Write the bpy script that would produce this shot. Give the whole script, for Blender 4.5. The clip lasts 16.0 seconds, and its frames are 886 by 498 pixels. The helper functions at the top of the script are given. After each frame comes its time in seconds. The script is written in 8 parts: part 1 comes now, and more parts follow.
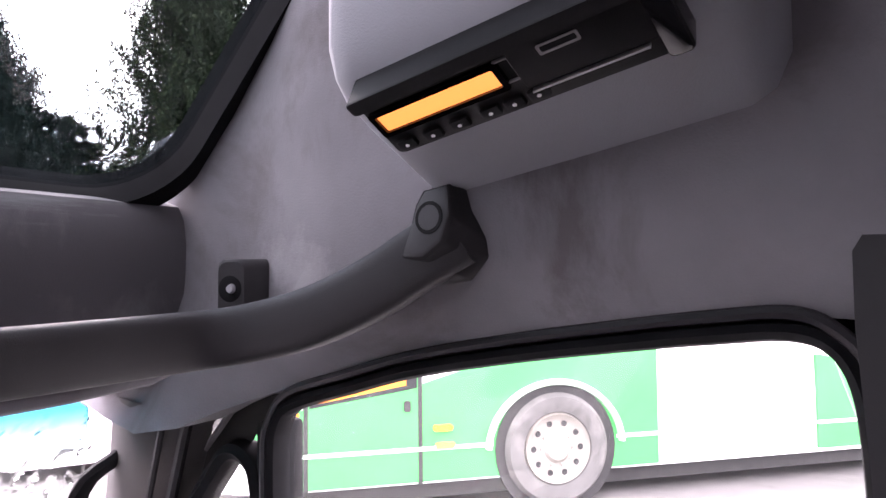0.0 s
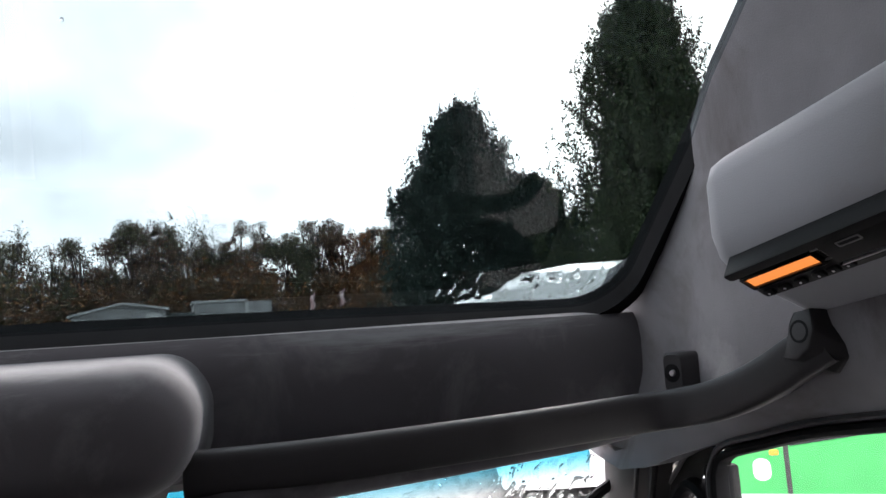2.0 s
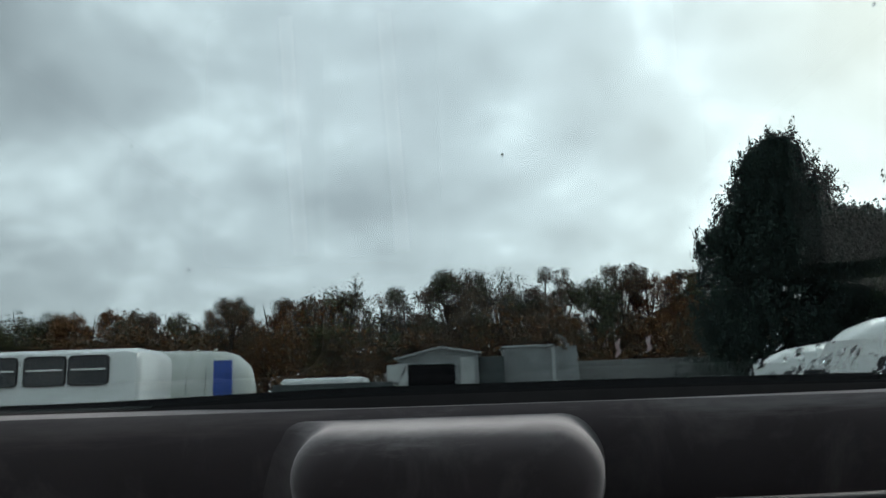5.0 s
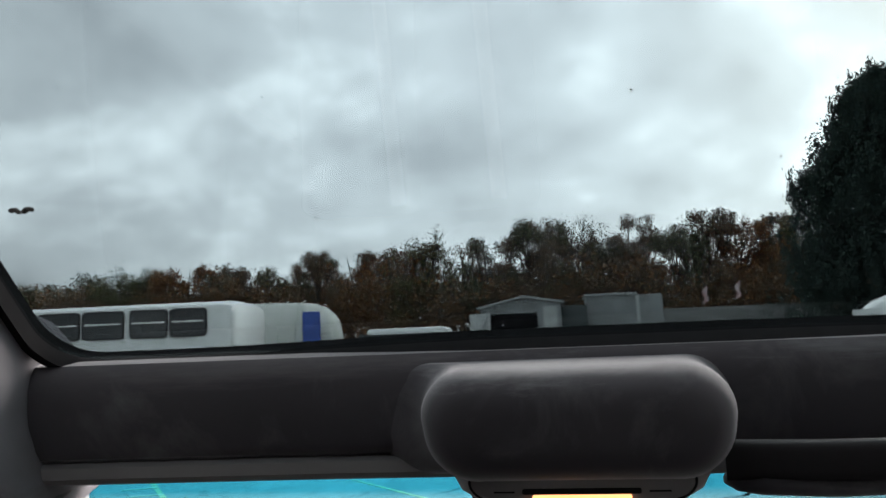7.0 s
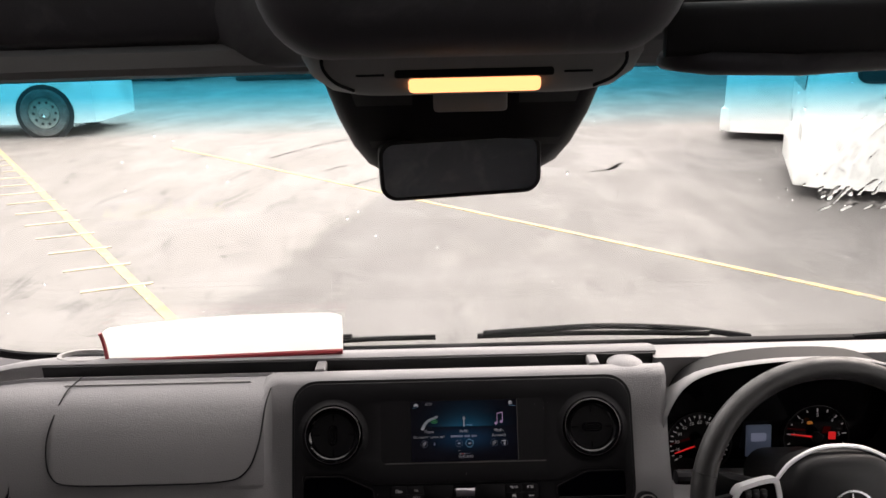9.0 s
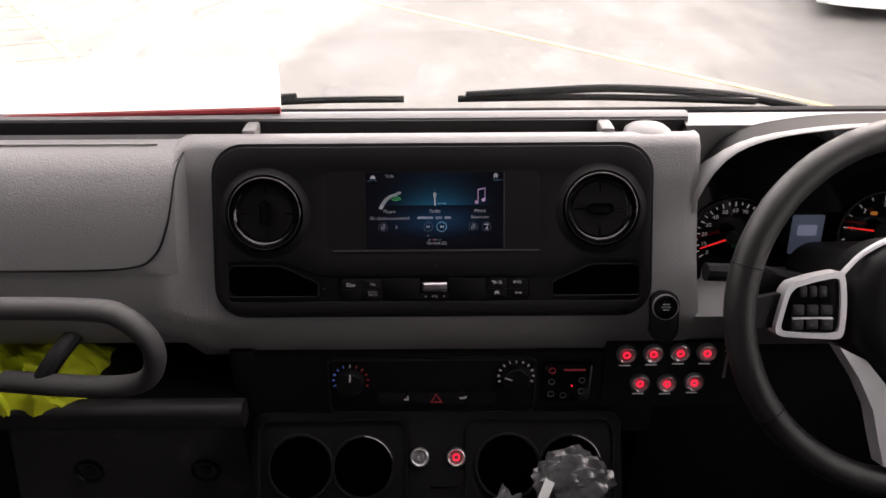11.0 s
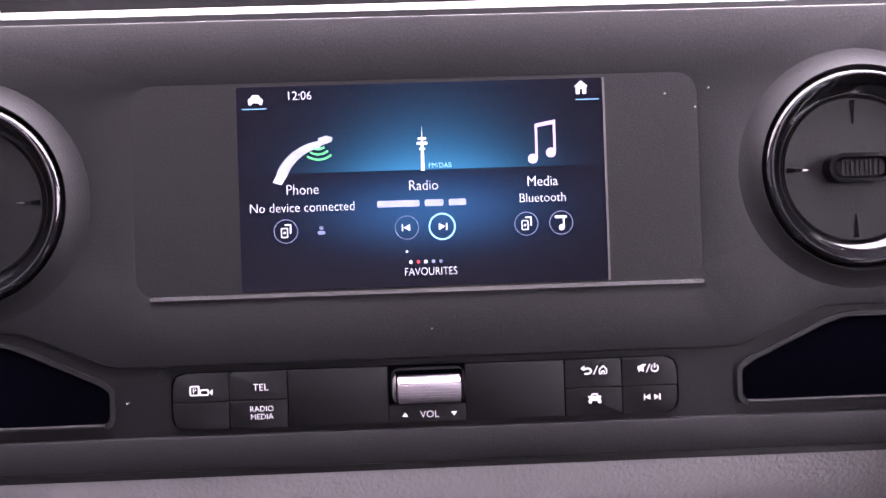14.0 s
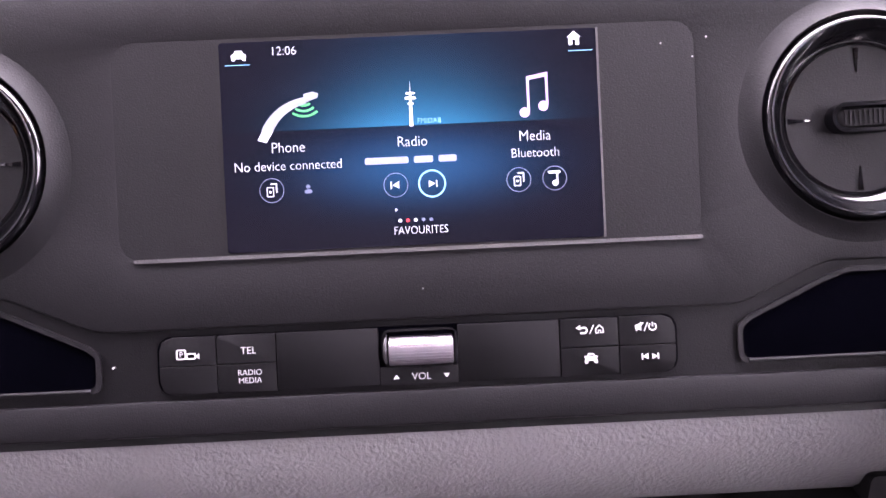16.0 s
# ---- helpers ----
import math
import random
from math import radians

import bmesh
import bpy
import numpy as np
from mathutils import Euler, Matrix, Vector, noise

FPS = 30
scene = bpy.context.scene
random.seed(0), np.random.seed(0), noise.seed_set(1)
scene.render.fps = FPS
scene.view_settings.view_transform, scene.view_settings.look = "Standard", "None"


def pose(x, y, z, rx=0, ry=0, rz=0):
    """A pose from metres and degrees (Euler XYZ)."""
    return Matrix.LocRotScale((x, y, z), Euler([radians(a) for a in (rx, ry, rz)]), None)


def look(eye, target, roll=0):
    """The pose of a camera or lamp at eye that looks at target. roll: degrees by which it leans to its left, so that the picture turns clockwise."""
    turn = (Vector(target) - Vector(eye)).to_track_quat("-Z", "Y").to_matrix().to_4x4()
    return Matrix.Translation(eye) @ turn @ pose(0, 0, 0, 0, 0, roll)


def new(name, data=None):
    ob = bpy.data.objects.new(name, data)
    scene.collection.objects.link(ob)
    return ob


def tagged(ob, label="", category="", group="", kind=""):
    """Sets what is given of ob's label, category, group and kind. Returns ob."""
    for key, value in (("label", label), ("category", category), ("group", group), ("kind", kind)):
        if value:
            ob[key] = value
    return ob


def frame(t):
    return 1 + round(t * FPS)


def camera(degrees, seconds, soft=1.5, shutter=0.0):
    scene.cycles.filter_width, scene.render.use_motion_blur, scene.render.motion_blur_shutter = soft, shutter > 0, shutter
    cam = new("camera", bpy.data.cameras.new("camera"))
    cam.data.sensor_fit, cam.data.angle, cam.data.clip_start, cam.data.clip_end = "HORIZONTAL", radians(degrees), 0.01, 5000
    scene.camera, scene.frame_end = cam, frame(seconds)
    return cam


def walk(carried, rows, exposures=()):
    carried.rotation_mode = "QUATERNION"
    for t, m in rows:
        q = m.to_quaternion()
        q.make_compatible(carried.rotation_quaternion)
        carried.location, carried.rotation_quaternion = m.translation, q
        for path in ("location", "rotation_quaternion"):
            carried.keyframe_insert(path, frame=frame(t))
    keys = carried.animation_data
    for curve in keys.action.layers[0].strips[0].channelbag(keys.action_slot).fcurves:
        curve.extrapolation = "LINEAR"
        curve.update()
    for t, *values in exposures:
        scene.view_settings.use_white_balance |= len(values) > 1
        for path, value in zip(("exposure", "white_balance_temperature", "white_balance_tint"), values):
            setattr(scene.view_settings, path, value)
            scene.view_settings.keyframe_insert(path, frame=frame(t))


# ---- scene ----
cam = camera(61.1, 16.0)
PATH = [
    (0, (0.326, -0.828, 2.052), (1.961, 0.319, 2.152), -0.6),
    (0.5, (0.275, -0.892, 2.07), (1.704, 0.499, 2.22), -2.7),
    (1, (0.222, -0.984, 2.08), (1.347, 0.666, 2.186), -3.3),
    (1.5, (0.19, -0.996, 2.093), (1.21, 0.718, 2.233), -3.9),
    (2, (0.15, -1.099, 2.119), (0.861, 0.757, 2.344), -3.9),
    (2.5, (0.121, -1.186, 2.134), (0.629, 0.732, 2.385), -3.9),
    (3, (0.105, -1.233, 2.144), (0.465, 0.711, 2.447), -4.1),
    (3.5, (0.086, -1.251, 2.149), (0.313, 0.706, 2.494), -3.9),
    (4, (0.07, -1.199, 2.149), (0.173, 0.762, 2.527), -3.2),
    (4.5, (0.058, -1.191, 2.149), (0.078, 0.769, 2.544), -2.6),
    (5, (0.037, -1.215, 2.146), (-0.025, 0.747, 2.529), -1.9),
    (7.3, (-0.016, -1.219, 2.135), (-0.3, 0.747, 2.37), -2.3),
    (7.5, (-0.013, -1.209, 2.124), (-0.267, 0.764, 2.333), -2.3),
    (8, (-0.01, -1.158, 2.077), (-0.184, 0.834, 2.102), -2.3),
    (8.5, (-0.005, -1.088, 2.031), (-0.129, 0.898, 1.829), -1.8),
    (9, (-0.024, -0.969, 2.006), (-0.024, 0.95, 1.443), -1.4),
    (9.5, (-0.002, -0.946, 1.978), (-0.004, 0.899, 1.207), 0.1),
    (10, (0.011, -0.89, 1.925), (0.017, 0.864, 0.964), 0.5),
    (10.2, (0.012, -0.868, 1.908), (0.022, 0.852, 0.878), 0.6),
    (12.3, (-0.004, -0.509, 1.667), (-0.013, 1.292, 0.797), -2.1),
    (12.5, (-0.005, -0.475, 1.652), (-0.01, 1.325, 0.78), -2.1),
    (13, (-0.006, -0.41, 1.602), (0.017, 1.421, 0.798), -2.0),
    (13.5, (-0.003, -0.35, 1.573), (0.035, 1.478, 0.761), -1.7),
    (14, (0.0, -0.293, 1.545), (0.049, 1.535, 0.736), -1.3),
    (14.5, (0.002, -0.295, 1.542), (0.033, 1.533, 0.732), -1.4),
    (15, (0.001, -0.295, 1.539), (0.018, 1.528, 0.717), -1.6),
    (15.5, (-0.003, -0.295, 1.539), (0.019, 1.518, 0.693), -1.7),
    (16, (0.007, -0.291, 1.529), (0.033, 1.528, 0.697), -2.3),
]
EXPOSURES = [(0.0, 1.85, 6500, 38), (0.7, 1.65, 6500, 33), (1.5, 1.2, 6500, 25), (2.5, 0.60, 6500, 17), (3.5, 0.20, 6500, 13), (5.0, 0.02, 6500, 13), (7.5, 0.17, 6600, 17), (8.0, 0.25, 6700, 17),
             (8.5, 0.30, 6900, 18), (9.0, 0.05, 7100, 22), (9.6, -0.15, 7200, 23), (10.2, 0.1, 7200, 25), (12.3, 0.85, 6800, 24), (12.8, 1.4, 6700, 28), (13.2, 2.2, 6600, 34), (13.7, 3.15, 6500, 44), (15.3, 3.38, 6500, 45), (16.0, 3.42, 6500, 45)]
walk(cam, [(t, look(eye, target, roll)) for t, eye, target, roll in PATH], EXPOSURES)

# ---- world and light ----
world = bpy.data.worlds.new("overcast_sky")
scene.world = world
world.use_nodes = True
wn, wl = world.node_tree.nodes, world.node_tree.links
wn.clear()
SUN_EL, SUN_AZ = radians(28), radians(35)
w_out = wn.new("ShaderNodeOutputWorld")
w_bg = wn.new("ShaderNodeBackground")
w_sky = wn.new("ShaderNodeTexSky")
w_sky.sky_type, w_sky.sun_disc = "NISHITA", False
w_sky.sun_elevation, w_sky.sun_rotation = SUN_EL, SUN_AZ
w_sky.dust_density = 4.0
w_co = wn.new("ShaderNodeTexCoord")
w_sep = wn.new("ShaderNodeSeparateXYZ")
wl.new(w_co.outputs["Generated"], w_sep.inputs[0])
w_h = wn.new("ShaderNodeMath"); w_h.operation = "ADD"; w_h.inputs[1].default_value = 0.55
w_z = wn.new("ShaderNodeMath"); w_z.operation = "ABSOLUTE"
wl.new(w_sep.outputs[2], w_z.inputs[0]); wl.new(w_z.outputs[0], w_h.inputs[0])
w_div = wn.new("ShaderNodeVectorMath"); w_div.operation = "DIVIDE"
w_comb = wn.new("ShaderNodeCombineXYZ")
for k in range(3):
    wl.new(w_h.outputs[0], w_comb.inputs[k])
wl.new(w_co.outputs["Generated"], w_div.inputs[0]); wl.new(w_comb.outputs[0], w_div.inputs[1])
w_n1 = wn.new("ShaderNodeTexNoise"); w_n1.inputs["Scale"].default_value = 2.6; w_n1.inputs["Detail"].default_value = 7; w_n1.inputs["Roughness"].default_value = 0.55; w_n1.inputs["Distortion"].default_value = 0.15
wl.new(w_div.outputs[0], w_n1.inputs["Vector"])
w_r = wn.new("ShaderNodeValToRGB")
w_r.color_ramp.elements[0].position, w_r.color_ramp.elements[0].color = 0.34, (0.36, 0.365, 0.37, 1)
w_r.color_ramp.elements[1].position, w_r.color_ramp.elements[1].color = 0.68, (1.0, 1.0, 0.985, 1)
mid = w_r.color_ramp.elements.new(0.52); mid.color = (0.56, 0.565, 0.565, 1)
wl.new(w_n1.outputs["Fac"], w_r.inputs[0])
w_sc = wn.new("ShaderNodeVectorMath"); w_sc.operation = "SCALE"; w_sc.inputs["Scale"].default_value = 0.06
wl.new(w_sky.outputs[0], w_sc.inputs[0])
w_mix = wn.new("ShaderNodeMix"); w_mix.data_type = "RGBA"; w_mix.inputs["Factor"].default_value = 0.9
wl.new(w_sc.outputs[0], w_mix.inputs["A"]); wl.new(w_r.outputs[0], w_mix.inputs["B"])
w_dot = wn.new("ShaderNodeVectorMath"); w_dot.operation = "DOT_PRODUCT"
w_dot.inputs[1].default_value = (math.sin(SUN_AZ) * math.cos(SUN_EL), math.cos(SUN_AZ) * math.cos(SUN_EL), math.sin(SUN_EL))
wl.new(w_co.outputs["Generated"], w_dot.inputs[0])
w_lum = wn.new("ShaderNodeMapRange"); w_lum.inputs["From Min"].default_value, w_lum.inputs["From Max"].default_value, w_lum.inputs["To Min"].default_value, w_lum.inputs["To Max"].default_value = 0.3, 1.0, 0.72, 1.36
wl.new(w_dot.outputs["Value"], w_lum.inputs["Value"])
w_gain = wn.new("ShaderNodeVectorMath"); w_gain.operation = "SCALE"
wl.new(w_mix.outputs["Result"], w_gain.inputs[0]); wl.new(w_lum.outputs[0], w_gain.inputs["Scale"])
wl.new(w_gain.outputs[0], w_bg.inputs[0])
w_bg.inputs[1].default_value = 9.0
wl.new(w_bg.outputs[0], w_out.inputs[0])

sun = new("sun", bpy.data.lights.new("sun", "SUN"))
sun.data.energy, sun.data.angle, sun.data.color = 2.5, radians(25), (1.0, 0.96, 0.9)
sun.matrix_world = look((0, 0, 30), (-math.sin(SUN_AZ) * 10, -math.cos(SUN_AZ) * 10, 30 - 10 * math.tan(SUN_EL)))


# ---- materials ----
def mat(name, color, rough=0.6, metal=0.0, var=0.0, scale=8.0, bump=0.0, bump_scale=300.0, spec=0.5, dirt=None, dirt_scale=3.0, dirt_lo=0.5, dirt_hi=0.7, coat=0.0, rand=0.0, rough_var=0.0, color2=None, sheen=0.0):
    """Principled surface with colour variation at a coarse and a fine scale, dirt patches and fine relief."""
    m = bpy.data.materials.new(name)
    m.use_nodes = True
    n, l = m.node_tree.nodes, m.node_tree.links
    b = n["Principled BSDF"]
    b.inputs["Roughness"].default_value, b.inputs["Metallic"].default_value = rough, metal
    b.inputs["Specular IOR Level"].default_value = spec
    b.inputs["Coat Weight"].default_value = coat
    b.inputs["Sheen Weight"].default_value, b.inputs["Sheen Roughness"].default_value = sheen, 0.5
    co = n.new("ShaderNodeTexCoord").outputs["Object"]
    c = (*color, 1)
    b.inputs["Base Color"].default_value = c
    last = None
    if var or color2:
        t = n.new("ShaderNodeTexNoise"); t.inputs["Scale"].default_value = scale; t.inputs["Detail"].default_value = 6
        l.new(co, t.inputs["Vector"])
        r = n.new("ShaderNodeValToRGB")
        lo = tuple(v * (1 - var) for v in color) if not color2 else color
        hi = tuple(min(1, v * (1 + var)) for v in color) if not color2 else color2
        r.color_ramp.elements[0].position, r.color_ramp.elements[0].color = 0.3, (*lo, 1)
        r.color_ramp.elements[1].position, r.color_ramp.elements[1].color = 0.7, (*hi, 1)
        l.new(t.outputs["Fac"], r.inputs[0])
        last = r.outputs[0]
    if dirt:
        t = n.new("ShaderNodeTexNoise"); t.inputs["Scale"].default_value = dirt_scale; t.inputs["Detail"].default_value = 8; t.inputs["Roughness"].default_value = 0.65; t.inputs["Distortion"].default_value = 0.6
        l.new(co, t.inputs["Vector"])
        r = n.new("ShaderNodeMapRange"); r.inputs["From Min"].default_value, r.inputs["From Max"].default_value = dirt_lo, dirt_hi
        l.new(t.outputs["Fac"], r.inputs["Value"])
        mx = n.new("ShaderNodeMix"); mx.data_type = "RGBA"
        l.new(r.outputs[0], mx.inputs["Factor"])
        if last: l.new(last, mx.inputs["A"])
        else: mx.inputs["A"].default_value = c
        mx.inputs["B"].default_value = (*dirt, 1)
        last = mx.outputs["Result"]
    if rand:
        oi = n.new("ShaderNodeObjectInfo")
        hs = n.new("ShaderNodeHueSaturation")
        mr = n.new("ShaderNodeMapRange"); mr.inputs["To Min"].default_value, mr.inputs["To Max"].default_value = 1 - rand, 1 + rand
        l.new(oi.outputs["Random"], mr.inputs["Value"]); l.new(mr.outputs[0], hs.inputs["Value"])
        if last: l.new(last, hs.inputs["Color"])
        else: hs.inputs["Color"].default_value = c
        last = hs.outputs[0]
    if last: l.new(last, b.inputs["Base Color"])
    if rough_var:
        t = n.new("ShaderNodeTexNoise"); t.inputs["Scale"].default_value = scale * 1.7; t.inputs["Detail"].default_value = 5
        l.new(co, t.inputs["Vector"])
        mr = n.new("ShaderNodeMapRange"); mr.inputs["To Min"].default_value, mr.inputs["To Max"].default_value = max(0.02, rough - rough_var), min(1, rough + rough_var)
        mr.inputs["From Min"].default_value, mr.inputs["From Max"].default_value = 0.3, 0.7
        l.new(t.outputs["Fac"], mr.inputs["Value"]); l.new(mr.outputs[0], b.inputs["Roughness"])
    if bump:
        t = n.new("ShaderNodeTexNoise"); t.inputs["Scale"].default_value = bump_scale; t.inputs["Detail"].default_value = 3
        l.new(co, t.inputs["Vector"])
        bp = n.new("ShaderNodeBump"); bp.inputs["Strength"].default_value = bump; bp.inputs["Distance"].default_value = 0.6 / bump_scale
        l.new(t.outputs["Fac"], bp.inputs["Height"]); l.new(bp.outputs[0], b.inputs["Normal"])
    return m


def glow(name, color, strength):
    m = bpy.data.materials.new(name)
    m.use_nodes = True
    b = m.node_tree.nodes["Principled BSDF"]
    b.inputs["Base Color"].default_value = (*[v * 0.3 for v in color], 1)
    b.inputs["Emission Color"].default_value, b.inputs["Emission Strength"].default_value = (*color, 1), strength
    b.inputs["Roughness"].default_value = 0.3
    return m


def glass(name, tint, band=None, coat=0.025):
    """Clear pane: transparent with a faint mirror coat; band = (axis value from, to, colour) tints it towards the top."""
    m = bpy.data.materials.new(name)
    m.use_nodes = True
    n, l = m.node_tree.nodes, m.node_tree.links
    n.clear()
    out = n.new("ShaderNodeOutputMaterial"); tr = n.new("ShaderNodeBsdfTransparent"); gl = n.new("ShaderNodeBsdfGlossy"); mx = n.new("ShaderNodeMixShader")
    tr.inputs[0].default_value = (*tint, 1)
    gl.inputs["Roughness"].default_value = 0.01
    lw = n.new("ShaderNodeLayerWeight"); lw.inputs["Blend"].default_value = 0.5
    pw = n.new("ShaderNodeMath"); pw.operation = "POWER"; pw.inputs[1].default_value = 5.0
    ma = n.new("ShaderNodeMath"); ma.operation = "MULTIPLY_ADD"; ma.inputs[1].default_value, ma.inputs[2].default_value = 0.85, coat
    l.new(lw.outputs["Facing"], pw.inputs[0]); l.new(pw.outputs[0], ma.inputs[0]); l.new(ma.outputs[0], mx.inputs[0]); l.new(tr.outputs[0], mx.inputs[1]); l.new(gl.outputs[0], mx.inputs[2]); l.new(mx.outputs[0], out.inputs[0])
    if band:
        co = n.new("ShaderNodeTexCoord"); sp = n.new("ShaderNodeSeparateXYZ"); mr = n.new("ShaderNodeMapRange"); cm = n.new("ShaderNodeMix"); cm.data_type = "RGBA"
        l.new(co.outputs["Object"], sp.inputs[0]); l.new(sp.outputs[2], mr.inputs["Value"])
        mr.inputs["From Min"].default_value, mr.inputs["From Max"].default_value = band[0], band[1]
        cm.inputs["A"].default_value, cm.inputs["B"].default_value = (*tint, 1), (*band[2], 1)
        l.new(mr.outputs[0], cm.inputs["Factor"]); l.new(cm.outputs["Result"], tr.inputs[0])
    return m


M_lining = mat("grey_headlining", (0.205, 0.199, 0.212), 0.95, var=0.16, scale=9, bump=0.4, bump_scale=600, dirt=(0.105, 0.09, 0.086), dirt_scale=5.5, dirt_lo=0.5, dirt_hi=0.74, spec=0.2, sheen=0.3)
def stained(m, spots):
    """Adds smudges of their own colour, and painted light, round the given places: (centre, reach, colour, noise scale,
    stretch).
    """
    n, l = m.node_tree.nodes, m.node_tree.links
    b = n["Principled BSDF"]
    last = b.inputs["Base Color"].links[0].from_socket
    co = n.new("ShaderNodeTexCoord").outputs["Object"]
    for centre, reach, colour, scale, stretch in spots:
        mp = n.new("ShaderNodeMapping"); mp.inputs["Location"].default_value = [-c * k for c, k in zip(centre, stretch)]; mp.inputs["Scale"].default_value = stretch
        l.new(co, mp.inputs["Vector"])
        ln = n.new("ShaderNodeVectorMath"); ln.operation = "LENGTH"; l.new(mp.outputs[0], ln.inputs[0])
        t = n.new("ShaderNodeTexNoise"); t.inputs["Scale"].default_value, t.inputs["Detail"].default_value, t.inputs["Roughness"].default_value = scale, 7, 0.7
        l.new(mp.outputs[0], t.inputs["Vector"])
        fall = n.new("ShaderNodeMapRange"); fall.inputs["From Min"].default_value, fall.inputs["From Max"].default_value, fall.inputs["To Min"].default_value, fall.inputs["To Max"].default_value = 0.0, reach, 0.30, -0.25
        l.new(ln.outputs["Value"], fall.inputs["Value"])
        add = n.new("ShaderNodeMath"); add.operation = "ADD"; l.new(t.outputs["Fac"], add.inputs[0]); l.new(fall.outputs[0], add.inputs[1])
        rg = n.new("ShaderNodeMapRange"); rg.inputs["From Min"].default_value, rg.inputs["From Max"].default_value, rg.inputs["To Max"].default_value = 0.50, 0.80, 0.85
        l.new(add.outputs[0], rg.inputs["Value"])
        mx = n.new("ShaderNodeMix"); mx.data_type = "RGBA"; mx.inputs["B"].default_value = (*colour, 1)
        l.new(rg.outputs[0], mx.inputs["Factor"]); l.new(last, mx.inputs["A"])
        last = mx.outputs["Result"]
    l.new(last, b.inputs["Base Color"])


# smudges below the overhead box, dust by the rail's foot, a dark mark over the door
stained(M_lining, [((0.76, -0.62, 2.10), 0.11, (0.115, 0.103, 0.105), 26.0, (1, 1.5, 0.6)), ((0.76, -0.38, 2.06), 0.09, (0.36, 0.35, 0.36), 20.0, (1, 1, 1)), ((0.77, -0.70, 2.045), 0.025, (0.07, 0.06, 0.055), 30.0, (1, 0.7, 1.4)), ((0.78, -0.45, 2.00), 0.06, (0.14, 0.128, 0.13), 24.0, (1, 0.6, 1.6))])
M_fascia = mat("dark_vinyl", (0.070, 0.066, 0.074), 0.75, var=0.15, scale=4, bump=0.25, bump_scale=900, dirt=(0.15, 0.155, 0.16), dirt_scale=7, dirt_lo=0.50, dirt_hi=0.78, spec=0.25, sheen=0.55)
# pale dust plus painted window light along the console top and beam edge
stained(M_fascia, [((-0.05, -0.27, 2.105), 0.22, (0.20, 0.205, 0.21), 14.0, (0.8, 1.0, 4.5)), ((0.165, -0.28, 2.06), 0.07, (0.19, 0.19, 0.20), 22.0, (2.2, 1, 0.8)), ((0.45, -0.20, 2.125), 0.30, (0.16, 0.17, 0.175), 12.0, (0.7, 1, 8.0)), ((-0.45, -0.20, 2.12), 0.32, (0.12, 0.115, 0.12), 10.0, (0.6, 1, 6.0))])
M_seal = mat("black_rubber", (0.008, 0.008, 0.009), 0.75, var=0.2, scale=30, spec=0.12)
M_dash = mat("grained_grey_plastic", (0.185, 0.180, 0.184), 0.55, var=0.07, scale=3, bump=0.5, bump_scale=520, spec=0.45, rough_var=0.06)
M_panel = mat("dark_grey_plastic", (0.0054, 0.0051, 0.0060), 0.6, var=0.10, scale=6, bump=0.3, bump_scale=1400, spec=0.16, rough_var=0.06)
M_black = mat("black_plastic", (0.005, 0.005, 0.0056), 0.5, var=0.15, scale=20, bump=0.2, bump_scale=1200, spec=0.25)
M_gloss = mat("gloss_black_plastic", (0.002, 0.002, 0.0025), 0.1, spec=0.4)
M_handle = mat("handle_plastic", (0.013, 0.0125, 0.014), 0.5, var=0.1, scale=12, bump=0.3, bump_scale=1000, spec=0.5, rough_var=0.08)
M_lower = mat("lower_dash_plastic", (0.012, 0.0117, 0.0127), 0.6, var=0.1, scale=6, bump=0.35, bump_scale=900)
M_pillar = mat("pillar_trim", (0.25, 0.245, 0.24), 0.65, var=0.08, scale=4, bump=0.35, bump_scale=800)
M_apillar = mat("a_pillar_trim", (0.115, 0.112, 0.11), 0.6, var=0.1, scale=5, bump=0.35, bump_scale=800)
M_chrome = mat("chrome", (0.50, 0.50, 0.52), 0.16, 1.0)
M_kick = mat("kick_panel_plastic", (0.036, 0.035, 0.036), 0.65, var=0.12, scale=6, bump=0.35, bump_scale=700, dirt=(0.09, 0.085, 0.08), dirt_scale=9, dirt_lo=0.58, dirt_hi=0.8)
M_spoke = mat("silver_painted_spoke", (0.62, 0.62, 0.64), 0.35, 0.35, var=0.04, scale=40)
M_silver = mat("satin_silver", (0.52, 0.52, 0.54), 0.34, 0.9, var=0.05, scale=40)
M_glass = glass("clear_glass", (0.95, 0.97, 0.96))
# for the unseen passenger door: tint added to cut side light on the dashboard
M_dimglass = glass("dimmed_door_glass", (0.30, 0.305, 0.31))
M_highglass = glass("tinted_high_glass", (0.314, 0.353, 0.360), coat=0.033)
M_tint = glass("windscreen_glass", (0.95, 0.97, 0.96), (1.895, 1.945, (0.16, 0.60, 0.72)))


# ---- helpers for meshes ----
def link(name, bm, material, parent=None, label="", smooth=True, angle=35):
    me = bpy.data.meshes.new(name)
    bmesh.ops.recalc_face_normals(bm, faces=bm.faces[:])
    if smooth:
        lim = radians(angle)
        for f in bm.faces: f.smooth = True
        for e in bm.edges:
            if len(e.link_faces) == 2 and e.calc_face_angle(0) > lim: e.smooth = False
    bm.to_mesh(me); bm.free()
    ob = new(name, me)
    if material: me.materials.append(material)
    if parent is not None: ob.parent = parent
    if label: ob["label"] = label
    return ob


def part(name, bm, material, parent, label="", smooth=True, angle=35):
    return link(name, bm, material, parent, label, smooth, angle)


